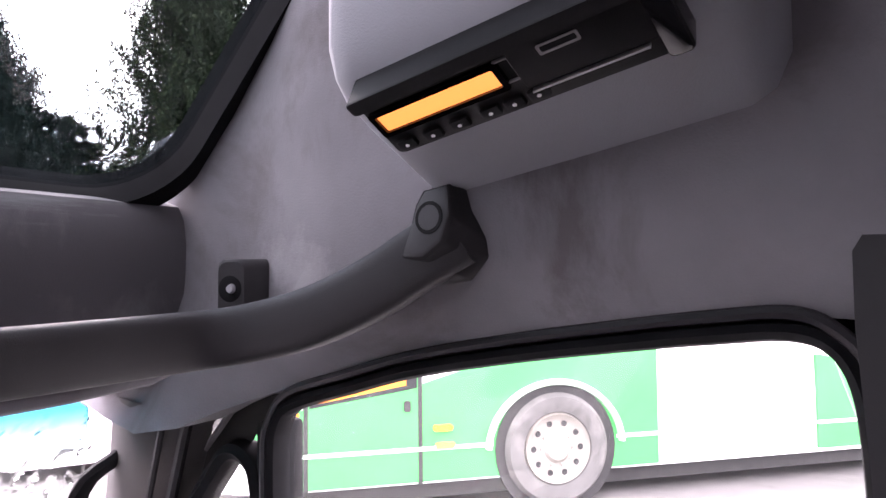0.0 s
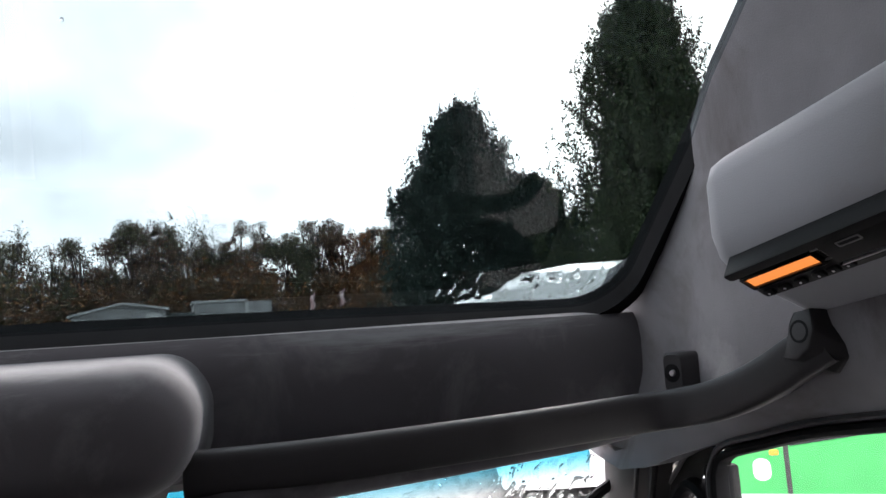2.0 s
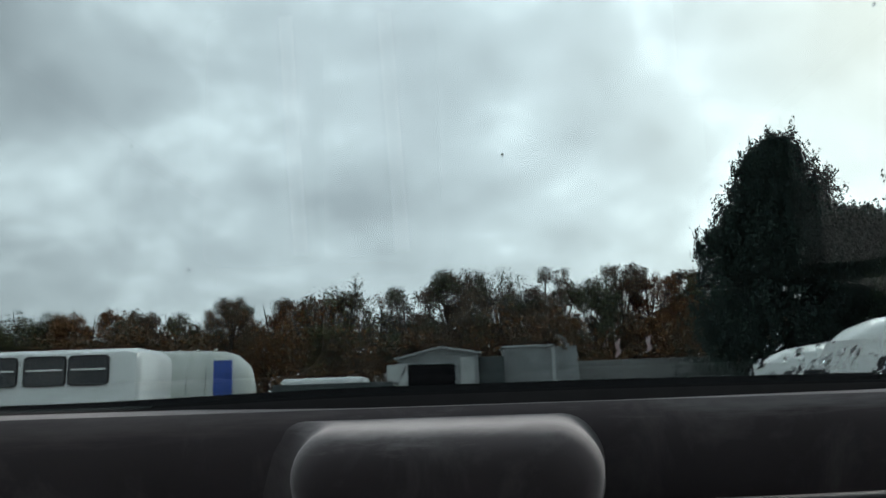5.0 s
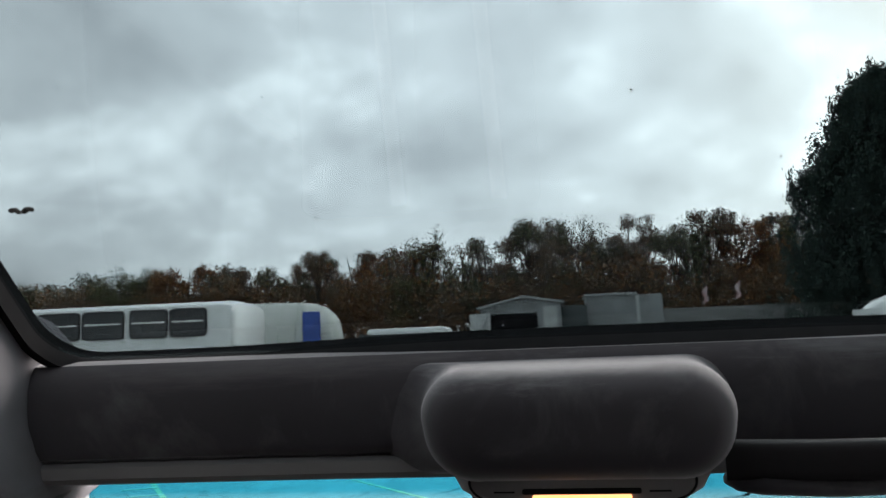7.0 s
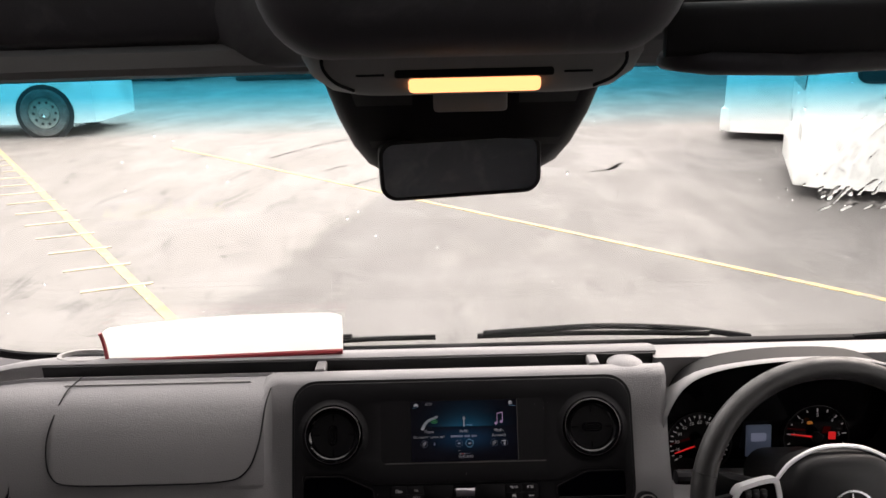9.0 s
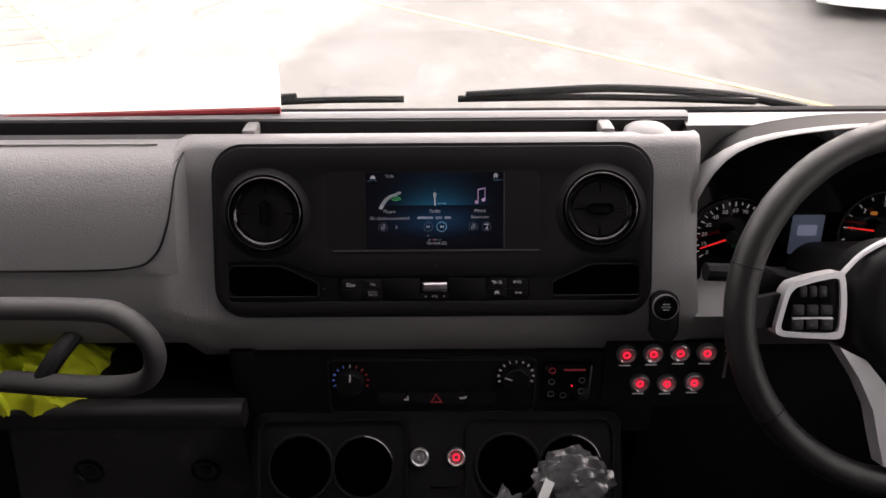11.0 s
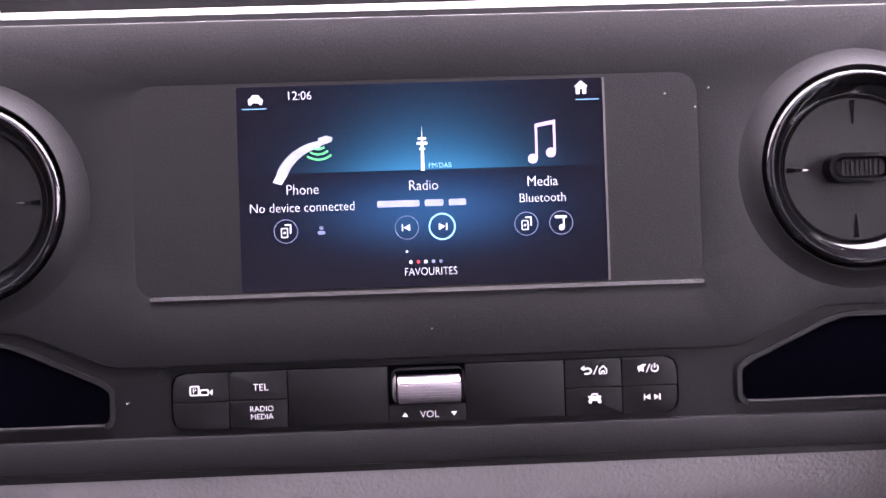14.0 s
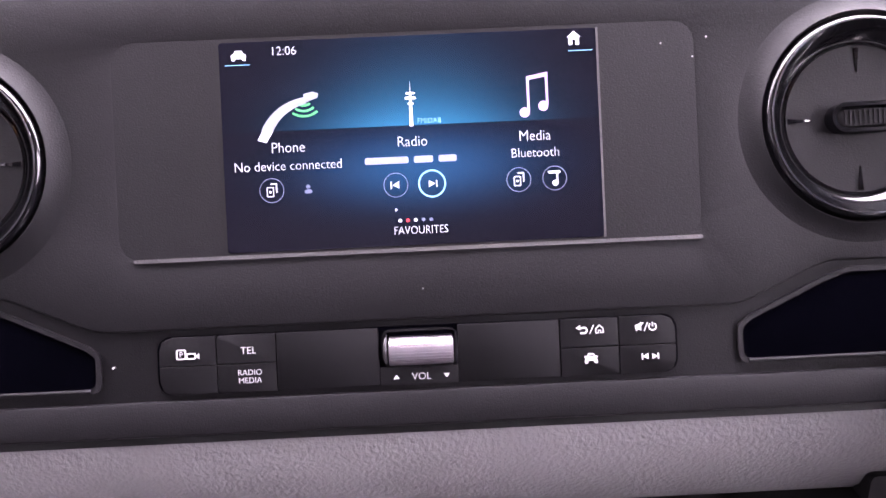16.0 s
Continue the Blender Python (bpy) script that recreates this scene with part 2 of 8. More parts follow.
def thing(name, label, category, group="", kind="", at=(0, 0, 0)):
    ob = new(name)
    ob.location = at
    ob.empty_display_size = 0.05
    return tagged(ob, label, category, group, kind)


def solid(name, bm, material, label, category, group="", kind="", angle=35):
    return tagged(link(name, bm, material, None, "", True, angle), label, category, group, kind)


def box(x0, x1, y0, y1, z0, z1, bevel=0.0, seg=2, m=None):
    bm = bmesh.new()
    bmesh.ops.create_cube(bm, size=1)
    bmesh.ops.transform(bm, matrix=Matrix.LocRotScale(((x0 + x1) / 2, (y0 + y1) / 2, (z0 + z1) / 2), None, (x1 - x0, y1 - y0, z1 - z0)), verts=bm.verts)
    if bevel: bmesh.ops.bevel(bm, geom=bm.edges[:], offset=bevel, segments=seg, affect="EDGES", profile=0.5)
    if m is not None: bmesh.ops.transform(bm, matrix=m, verts=bm.verts)
    return bm


def join(*bms):
    out = bmesh.new()
    for b in bms:
        me = bpy.data.meshes.new("t"); b.to_mesh(me); b.free(); out.from_mesh(me); bpy.data.meshes.remove(me)
    return out


def loft(rings, closed=True, caps=True):
    """Skin over rings of equally many points; closed: each ring is a loop."""
    bm = bmesh.new()
    rows = [[bm.verts.new(p) for p in r] for r in rings]
    n = len(rows[0])
    for a, b in zip(rows, rows[1:]):
        for i in range(n if closed else n - 1):
            j = (i + 1) % n
            bm.faces.new((a[i], a[j], b[j], b[i]))
    if caps and closed:
        bm.faces.new(rows[0]); bm.faces.new(rows[-1])
    return bm


def rrect(w, h, r, seg=6, cx=0, cy=0):
    """Outline of a rounded rectangle, counter-clockwise."""
    pts = []
    for k, (sx, sy) in enumerate(((1, 1), (-1, 1), (-1, -1), (1, -1))):
        for i in range(seg + 1):
            a = radians(90 * k + 90 * i / seg)
            pts.append((cx + sx * (w / 2 - r) + r * math.cos(a), cy + sy * (h / 2 - r) + r * math.sin(a)))
    return pts


def circle(r, n=32, cx=0, cy=0):
    return [(cx + r * math.cos(2 * math.pi * i / n), cy + r * math.sin(2 * math.pi * i / n)) for i in range(n)]


def plate(outline, d0, d1, m, edge=0.0):
    """Outline in a plane, from depth d0 to d1 along its normal, with a chamfered front edge."""
    cx = sum(p[0] for p in outline) / len(outline); cy = sum(p[1] for p in outline) / len(outline)
    def ring(d, inset):
        out = []
        for x, y in outline:
            k = max(1e-6, math.hypot(x - cx, y - cy))
            out.append(m @ Vector((x - (x - cx) / k * inset, y - (y - cy) / k * inset, d)))
        return out
    rings = [ring(d0, 0)]
    if edge:
        rings += [ring(d1 - edge, 0), ring(d1 - edge * 0.3, edge * 0.3), ring(d1, edge)]
    else:
        rings.append(ring(d1, 0))
    return loft(rings)


def frame_ring(outer, inner, d0, d1, m, edge=0.0):
    """A ring between two outlines with equally many points, from depth d0 to d1."""
    bm = bmesh.new()
    n = len(outer)
    loops = []
    for pts, d in ((outer, d0), (outer, d1 - edge), ([((a[0] * (1 - edge * 8) + b[0] * edge * 8), (a[1] * (1 - edge * 8) + b[1] * edge * 8)) for a, b in zip(outer, inner)] if edge else outer, d1), (inner, d1), (inner, d0)):
        loops.append([bm.verts.new(m @ Vector((x, y, d))) for x, y in pts])
    for a, b in zip(loops, loops[1:] + loops[:1]):
        for i in range(n):
            bm.faces.new((a[i], a[(i + 1) % n], b[(i + 1) % n], b[i]))
    bmesh.ops.remove_doubles(bm, verts=bm.verts[:], dist=1e-6)
    return bm


def rounded(loop, k):
    """Outline with its corners cut and smoothed; k: how far along each side a corner reaches, at most 12 mm."""
    n, out = len(loop), []
    for i in range(n):
        a, b, c = Vector(loop[i - 1]), Vector(loop[i]), Vector(loop[(i + 1) % n])
        d = min(0.012, k * min((a - b).length, (c - b).length))
        p, q = b + (a - b).normalized() * d, b + (c - b).normalized() * d
        for j in range(6):
            t = j / 5
            v = p.lerp(b, t).lerp(b.lerp(q, t), t)
            out.append((v.x, v.y))
    return out


def pierced(outline, holes, d0, d1, m, edge):
    """A plate with holes through it and softened edges round the outline and every hole."""
    bm = bmesh.new()
    tops = []
    for k, loop in enumerate([outline] + holes):
        n = len(loop)
        area = sum(loop[i - 1][0] * loop[i][1] - loop[i][0] * loop[i - 1][1] for i in range(n))
        sgn = (1 if area > 0 else -1) * (1 if k == 0 else -1)
        def ring(d, inset):
            out = []
            for i in range(n):
                t = (Vector(loop[(i + 1) % n]) - Vector(loop[i - 1])).normalized()
                out.append(bm.verts.new(m @ Vector((loop[i][0] - t.y * inset * sgn, loop[i][1] + t.x * inset * sgn, d))))
            return out
        rings = [ring(d0, 0), ring(d1 - edge, 0), ring(d1 - edge * 0.3, edge * 0.3), ring(d1, edge)]
        for a, b in zip(rings, rings[1:]):
            for i in range(n):
                bm.faces.new((a[i], a[(i + 1) % n], b[(i + 1) % n], b[i]))
        tops += [bm.edges.get((rings[-1][i], rings[-1][(i + 1) % n])) for i in range(n)]
    bmesh.ops.triangle_fill(bm, use_beauty=True, edges=tops)
    return bm


def lathe(profile, m, n=32, caps=True):
    """Turned body from (radius, height) pairs about the local z axis."""
    return loft([[m @ Vector((r * math.cos(2 * math.pi * i / n), r * math.sin(2 * math.pi * i / n), h)) for i in range(n)] for r, h in profile], caps=caps)


def smooth_path(points, steps=8):
    """Catmull-Rom points through the given ones."""
    p = [Vector(q) for q in points]
    p = [p[0] * 2 - p[1]] + p + [p[-1] * 2 - p[-2]]
    out = []
    for i in range(1, len(p) - 2):
        for k in range(steps):
            t = k / steps
            a, b, c, d = p[i - 1], p[i], p[i + 1], p[i + 2]
            out.append(0.5 * ((2 * b) + (c - a) * t + (2 * a - 5 * b + 4 * c - d) * t * t + (3 * b - a - 3 * c + d) * t ** 3))
    out.append(p[-2])
    return out


def tube(points, radius, n=12, flat=1.0, up=(0, 0, 1), radii=None, caps=True, square=1.0):
    """Body swept along points; flat: height to width of its section, turned so that its height follows up."""
    pts = [Vector(q) for q in points]
    rings = []
    for i, q in enumerate(pts):
        d = (pts[min(i + 1, len(pts) - 1)] - pts[max(i - 1, 0)]).normalized()
        s = d.cross(Vector(up)).normalized(); u = s.cross(d)
        r = radii[i] if radii else radius
        bent = lambda v: math.copysign(abs(v) ** square, v)
        rings.append([q + s * (r * bent(math.cos(2 * math.pi * k / n))) + u * (r * flat * bent(math.sin(2 * math.pi * k / n))) for k in range(n)])
    return loft(rings, caps=caps)


def writing(name, text, size, m, material, parent, align="CENTER", label="", wide=1.0):
    cu = bpy.data.curves.new(name, "FONT")
    cu.body, cu.size, cu.align_x, cu.align_y = text, size, align, "CENTER"
    cu.fill_mode = "BOTH"
    cu.extrude = 0.00005
    cu.offset = -0.012 * size
    cu.resolution_u = 3
    t = bpy.data.objects.new("t", cu)
    scene.collection.objects.link(t)
    me = bpy.data.meshes.new_from_object(t.evaluated_get(bpy.context.evaluated_depsgraph_get()))
    bpy.data.objects.remove(t); bpy.data.curves.remove(cu)
    me.materials.clear(); me.materials.append(material)
    ob = new(name, me)
    ob.parent = parent
    ob.matrix_basis = m @ Matrix.Diagonal((wide, 1, 1, 1))
    if label: ob["label"] = label
    return ob


def grid_surface(rows, thick=0.0):
    """Open sheet over rows of points, thickened away from its normal if asked."""
    bm = loft(rows, closed=False)
    if thick: bmesh.ops.solidify(bm, geom=bm.faces[:], thickness=thick)
    return bm


# ---- the minibus shell ----
RAKE = Vector((0, -0.7175, 0.6966))
UP_WIN = Matrix(((1, 0, 0, 0), (0, RAKE.y, 0.6966, -0.2), (0, RAKE.z, 0.7175, 2.15), (0, 0, 0, 1)))  # x across, y up the rake, z outwards
WS_DIR = Vector((0, -0.614, 0.789))
WS = Matrix(((1, 0, 0, 0), (0, WS_DIR.y, 0.789, 0.190), (0, WS_DIR.z, 0.614, 1.497), (0, 0, 0, 1)))

solid("floor", box(-0.86, 0.86, -1.62, 0.35, 0.66, 0.72), M_lower, "dark ribbed cab floor of a minibus", "floor", kind="structure")
solid("ceiling", loft([[(x, y, z) for x, z in ((-0.86, 2.58), (-0.775, 2.56), (-0.70, 2.63), (-0.5, 2.66), (0.5, 2.66), (0.70, 2.63), (0.775, 2.56), (0.86, 2.58), (0.86, 2.72), (-0.86, 2.72))] for y in (-0.62, -1.62)]), M_lining, "grey fabric headlining of the high roof", "ceiling", kind="structure")
# unseen wall, added close behind to keep saloon light off the cab
solid("wall_rear", box(-0.86, 0.86, -1.66, -1.60, 0.66, 2.72), M_fascia, "unseen dark wall added behind the cab to cut light", "wall", kind="structure")
solid("wall_bulkhead", box(-0.86, 0.86, 0.200, 0.240, 0.66, 1.47), M_lower, "dark bulkhead below the windscreen", "wall", kind="structure")


def side_wall(s):
    name = "wall_right" if s > 0 else "wall_left"
    wall = thing(name, "grey fabric side lining above the cab door", "wall", kind="structure")
    # upper lining, cut along the rake of the high window and along the door's top
    low = [(-0.04, 1.958), (-0.09, 1.945), (-0.14, 1.930), (-0.19, 1.919), (-0.23, 1.925), (-0.27, 1.943), (-0.33, 1.964), (-0.45, 1.993), (-0.60, 2.018), (-0.74, 2.033), (-0.80, 2.03), (-1.1, 2.0)]
    top = [(-0.04, 2.10), (-0.10, 2.16), (-0.16, 2.20), (-0.20, 2.21), (-0.24, 2.22), (-0.28, 2.26), (-0.34, 2.32), (-0.43, 2.41), (-0.53, 2.505), (-0.62, 2.58), (-0.80, 2.6), (-1.1, 2.6)]
    rows = []
    for k in range(9):
        t = k / 8
        row = []
        for (y0, z0), (y1, z1) in zip(low, top):
            z = z0 + (z1 - z0) * t ** 1.2
            x = 0.775 - 0.024 * min(1, max(0, (-0.30 - y0) / 0.12)) * min(1, max(0, (z - z0) / 0.07)) + 0.025 * max(0, 1 - (z - z0) / 0.04) ** 2 * min(1, max(0, (-0.2 - y0) / 0.1)) - 0.04 * min(1, max(0, (y0 + 0.34) / 0.14)) * max(0, 1 - (z - z0) / 0.12)
            row.append((s * x, y0 + (y1 - y0) * t, z))
        rows.append(row)
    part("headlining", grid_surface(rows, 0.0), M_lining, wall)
    rows2 = [[(s * 0.85, y, z) for (x, y, z) in r] for r in (rows[0], rows[-1])]
    part("outer_skin", grid_surface(rows2), M_pillar, wall)
    part("lining_edge", grid_surface([rows[0], [(s * 0.85, y, z + 0.004) for x, y, z in rows[0]]]), M_lining, wall)
    # lined side behind the cab, up to the added rear wall
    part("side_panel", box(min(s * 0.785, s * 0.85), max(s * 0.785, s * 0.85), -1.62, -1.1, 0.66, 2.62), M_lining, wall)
    # pillar cover behind the door window
    out = [(-0.793, 1.0), (-0.784, 1.95), (-0.779, 2.03), (-0.779, 2.068), (-0.786, 2.080), (-0.80, 2.086), (-1.0, 2.088), (-1.1, 2.088), (-1.1, 1.0)]
    part("door_pillar", loft([[(s * x, y, z) for y, z in out] for x in (0.76, 0.85)]), M_handle, wall, "dark plastic pillar cover beside the door window")
    # A-pillar trim
    rows = []
    for k in range(9):
        t = k / 8
        a = Vector((0.745, -0.140, 1.950)).lerp(Vector((0.835, 0.185, 1.490)), t) + Vector((0.028 * math.sin(math.pi * t), 0, 0))
        b = Vector((0.80, -0.225, 1.932)).lerp(Vector((0.875, 0.03, 1.455)), t)
        row = []
        for j in range(7):
            u = j / 6
            q = a.lerp(b, u) + Vector((-0.028, -0.010, 0.004)) * math.sin(math.pi * u)
            row.append((s * q.x, q.y, q.z))
        rows.append(row)
    part("pillar_trim", grid_surface(rows, 0.004 * s), M_apillar, wall, "grey plastic A-pillar trim")
    for j, rad in ((4, 0.0035), (5, 0.0060)):
        part("pillar_ridge", tube(smooth_path([(r[j][0] - s * 0.001, r[j][1] - 0.001, r[j][2]) for r in rows], 3), rad, 8), M_handle, wall, "dark ridge along the pillar")
    return wall


for side in (1, -1):
    side_wall(side)


def cab_door(s, name):
    door = thing(name, "dark grey cab door with glass above", "door", kind="structure")
    lo, hi = sorted((s * 0.80, s * 0.86))
    part("door_panel", box(lo, hi, -0.78, 0.30, 0.72, 1.44, 0.012), M_lower, door)
    # main window opening
    loop = [(-0.309, 1.45), (-0.309, 1.80), (-0.308, 1.90), (-0.313, 1.930), (-0.332, 1.949), (-0.40, 1.969), (-0.468, 1.987), (-0.56, 2.003), (-0.648, 2.015), (-0.70, 2.021), (-0.741, 2.024), (-0.764, 2.016), (-0.777, 1.993), (-0.782, 1.95), (-0.783, 1.90), (-0.783, 1.75), (-0.783, 1.45)]
    pts = smooth_path([(s * 0.803, y, z) for y, z in loop], 4)
    part("window_seal", tube(pts, 0.0065, 8, 2.2, up=(1, 0, 0)), M_seal, door)
    part("inner_seal", tube(smooth_path([(s * 0.793, y * 1.0 + (0.006 if k < 4 else (-0.006 if k > 11 else 0)), z + (0.011 if 3 < k < 13 else 0)) for k, (y, z) in enumerate(loop)], 4), 0.0045, 8, 1.2, up=(1, 0, 0)), M_handle, door, "grey door seal")
    # door frame round the glass, behind the seals
    rows = [[(s * 0.808, y, z) for y, z in loop], [(s * 0.84, y + (0.045 if k < 4 else (-0.045 if k > 11 else 0.0)), z + (0.06 if 3 < k < 13 else 0.0)) for k, (y, z) in enumerate(loop)]]
    part("upper_frame", grid_surface(rows), M_seal, door, "black door frame")
    part("frame_post", box(min(s * 0.80, s * 0.84), max(s * 0.80, s * 0.84), -0.306, -0.280, 1.44, 1.93, 0.006), M_seal, door)
    part("sill", box(min(s * 0.79, s * 0.86), max(s * 0.79, s * 0.86), -0.80, 0.30, 1.43, 1.46, 0.008), M_lower, door)
    q = smooth_path([(s * 0.812, y, z) for y, z in ((-0.281, 1.46), (-0.281, 1.80), (-0.279, 1.872), (-0.262, 1.895), (-0.238, 1.895), (-0.215, 1.872), (-0.166, 1.812), (0.115, 1.465))], 5)
    part("quarter_seal", tube(q, 0.010, 8, 1.8, up=(1, 0, 0)), M_seal, door)
    # frame between the quarter glass and the pillar, with a bright weather strip
    rows = [[(s * 0.806, -0.31, 1.956), (s * 0.812, -0.262, 1.905)], [(s * 0.808, -0.256, 1.952), (s * 0.814, -0.236, 1.902)], [(s * 0.814, -0.140, 1.835), (s * 0.816, -0.165, 1.82)], [(s * 0.84, 0.17, 1.455), (s * 0.83, 0.13, 1.455)]]
    part("door_frame", grid_surface(rows, 0.01), M_black, door)
    strip = smooth_path([(s * 0.806, y, z) for y, z in ((-0.285, 1.966), (-0.254, 1.947), (-0.217, 1.910), (-0.177, 1.870), (-0.145, 1.835), (0.10, 1.55))], 5)
    part("weather_strip", tube(strip, 0.0035, 6, 1.0, up=(1, 0, 0)), M_pillar, door, "pale worn weather strip")
    part("pillar_seal", tube([(q_[0] - s * 0.004, q_[1] + 0.012, q_[2] + 0.011) for q_ in strip], 0.0075, 8, 1.2, up=(1, 0, 0)), M_seal, door)
    for nm, poly in (("window_pane", [(-0.305, 1.45), (-0.305, 1.912), (-0.33, 1.945), (-0.60, 2.005), (-0.70, 2.018), (-0.762, 2.01), (-0.778, 1.96), (-0.78, 1.45)]), ("quarter_pane", [(-0.28, 1.46), (-0.275, 1.872), (-0.255, 1.89), (-0.235, 1.885), (0.11, 1.46)])):
        ob = part(nm, loft([[(s * x, y, z) for y, z in poly] for x in (0.806, 0.810)]), M_glass if s > 0 else M_dimglass, door)
        ob.visible_shadow = s < 0
    return door


cab_door(1, "door_1")
cab_door(-1, "door_2")


# windscreen: black edge band, tinted glass
def windscreen():
    win = thing("window_1", "raked windscreen with a blue tint band along its top", "windscreen", kind="structure")
    H = 0.588
    half = lambda v: 0.84 - 0.135 * max(0.0, v / H) ** 1.3
    out = [(-half(0.10), 0.09), (-0.80, 0.025), (-0.72, -0.005), (0.72, -0.005), (0.80, 0.025), (half(0.10), 0.09), (half(0.3), 0.3), (half(0.48), 0.48), (half(0.57), 0.565), (half(H) - 0.03, H + 0.005), (-half(H) + 0.03, H + 0.005), (-half(0.57), 0.565), (-half(0.48), 0.48), (-half(0.3), 0.3)]
    ob = part("pane", loft([[WS @ Vector((x, y, d)) for x, y in out] for d in (0.0, 0.005)]), M_tint, win)
    ob.visible_shadow = False
    for s in (1, -1):
        pts = [(half(0.45) + 0.03, 0.50), (half(0.45), 0.45), (half(0.3), 0.3), (half(0.17), 0.17), (0.826, 0.10), (0.795, 0.045), (0.74, 0.012), (0.66, 0.0)]
        part("edge_band", tube(smooth_path([WS @ Vector((s * (x - 0.004), v, -0.004)) for x, v in pts], 4), 0.011, 8, 0.6, up=(0, 0.7, 0.7)), M_seal, win, "black rubber edge")
    part("edge_band", tube([WS @ Vector((x, 0.0, -0.004)) for x in np.linspace(-0.67, 0.67, 9)], 0.010, 8, 0.7, up=(0, 0, 1)), M_seal, win, "black rubber edge")
    return win


windscreen()


def high_window():
    win = thing("window_2", "large tinted window raked back above the windscreen", "window", kind="structure")
    inner, outer = rrect(1.525, 0.765, 0.075, 8, 0, 0.367), rrect(1.556, 0.803, 0.087, 8, 0, 0.370)
    fine = []
    for a, b in zip(inner, inner[1:] + inner[:1]):
        k = 12 if math.hypot(a[0] - b[0], a[1] - b[1]) > 0.3 else 1
        fine += [(a[0] + (b[0] - a[0]) * i / k, a[1] + (b[1] - a[1]) * i / k) for i in range(k)]
    # the lower rubber sags a little towards the passenger side
    sag = lambda x: 0.013 * min(1.0, max(0.0, (-x - 0.15) / 0.35)) + 0.005 * min(1.0, max(0.0, (x - 0.25) / 0.4))
    inner = [(x, y - (sag(x) if y < 0.1 else 0.0)) for x, y in fine]
    fine = []
    for a, b in zip(outer, outer[1:] + outer[:1]):
        k = 12 if math.hypot(a[0] - b[0], a[1] - b[1]) > 0.3 else 1
        fine += [(a[0] + (b[0] - a[0]) * i / k, a[1] + (b[1] - a[1]) * i / k) for i in range(k)]
    outer = [(x, y - (0.010 if y < 0.1 else 0.0)) for x, y in fine]
    part("window_frame", frame_ring(outer, inner, -0.012, 0.03, UP_WIN), M_seal, win, "black rubber window frame")
    ob = part("pane", plate(rrect(1.55, 0.79, 0.09, 8, 0, 0.37), 0.012, 0.017, UP_WIN), M_highglass, win)
    ob.visible_shadow = False
    return win


high_window()

# padded beam between the two windows
prof = [(-0.10, 2.14), (-0.180, 2.138), (-0.198, 2.132), (-0.207, 2.118), (-0.211, 2.095), (-0.210, 2.065), (-0.206, 2.035), (-0.203, 2.012), (-0.198, 1.997), (-0.186, 1.990), (-0.10, 1.990)]
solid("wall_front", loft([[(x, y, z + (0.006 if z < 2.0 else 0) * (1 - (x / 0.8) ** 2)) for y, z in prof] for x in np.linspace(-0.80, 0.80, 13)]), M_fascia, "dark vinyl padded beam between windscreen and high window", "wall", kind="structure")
solid("trim", loft([[(x, y, z + 0.006 * (1 - (x / 0.8) ** 2)) for y, z in ((-0.196, 1.991), (-0.202, 1.985), (-0.204, 1.970), (-0.200, 1.963), (-0.190, 1.960), (-0.12, 1.955), (-0.12, 1.991))] for x in np.linspace(-0.76, 0.76, 13)]), M_pillar, "grey plastic header strip over the windscreen", "trim", kind="structure")

# roof front above the high window
solid("wall_roof_front", box(-0.86, 0.86, -0.80, -0.66, 2.635, 2.72), M_lining, "grey lining over the high window", "wall", kind="structure")


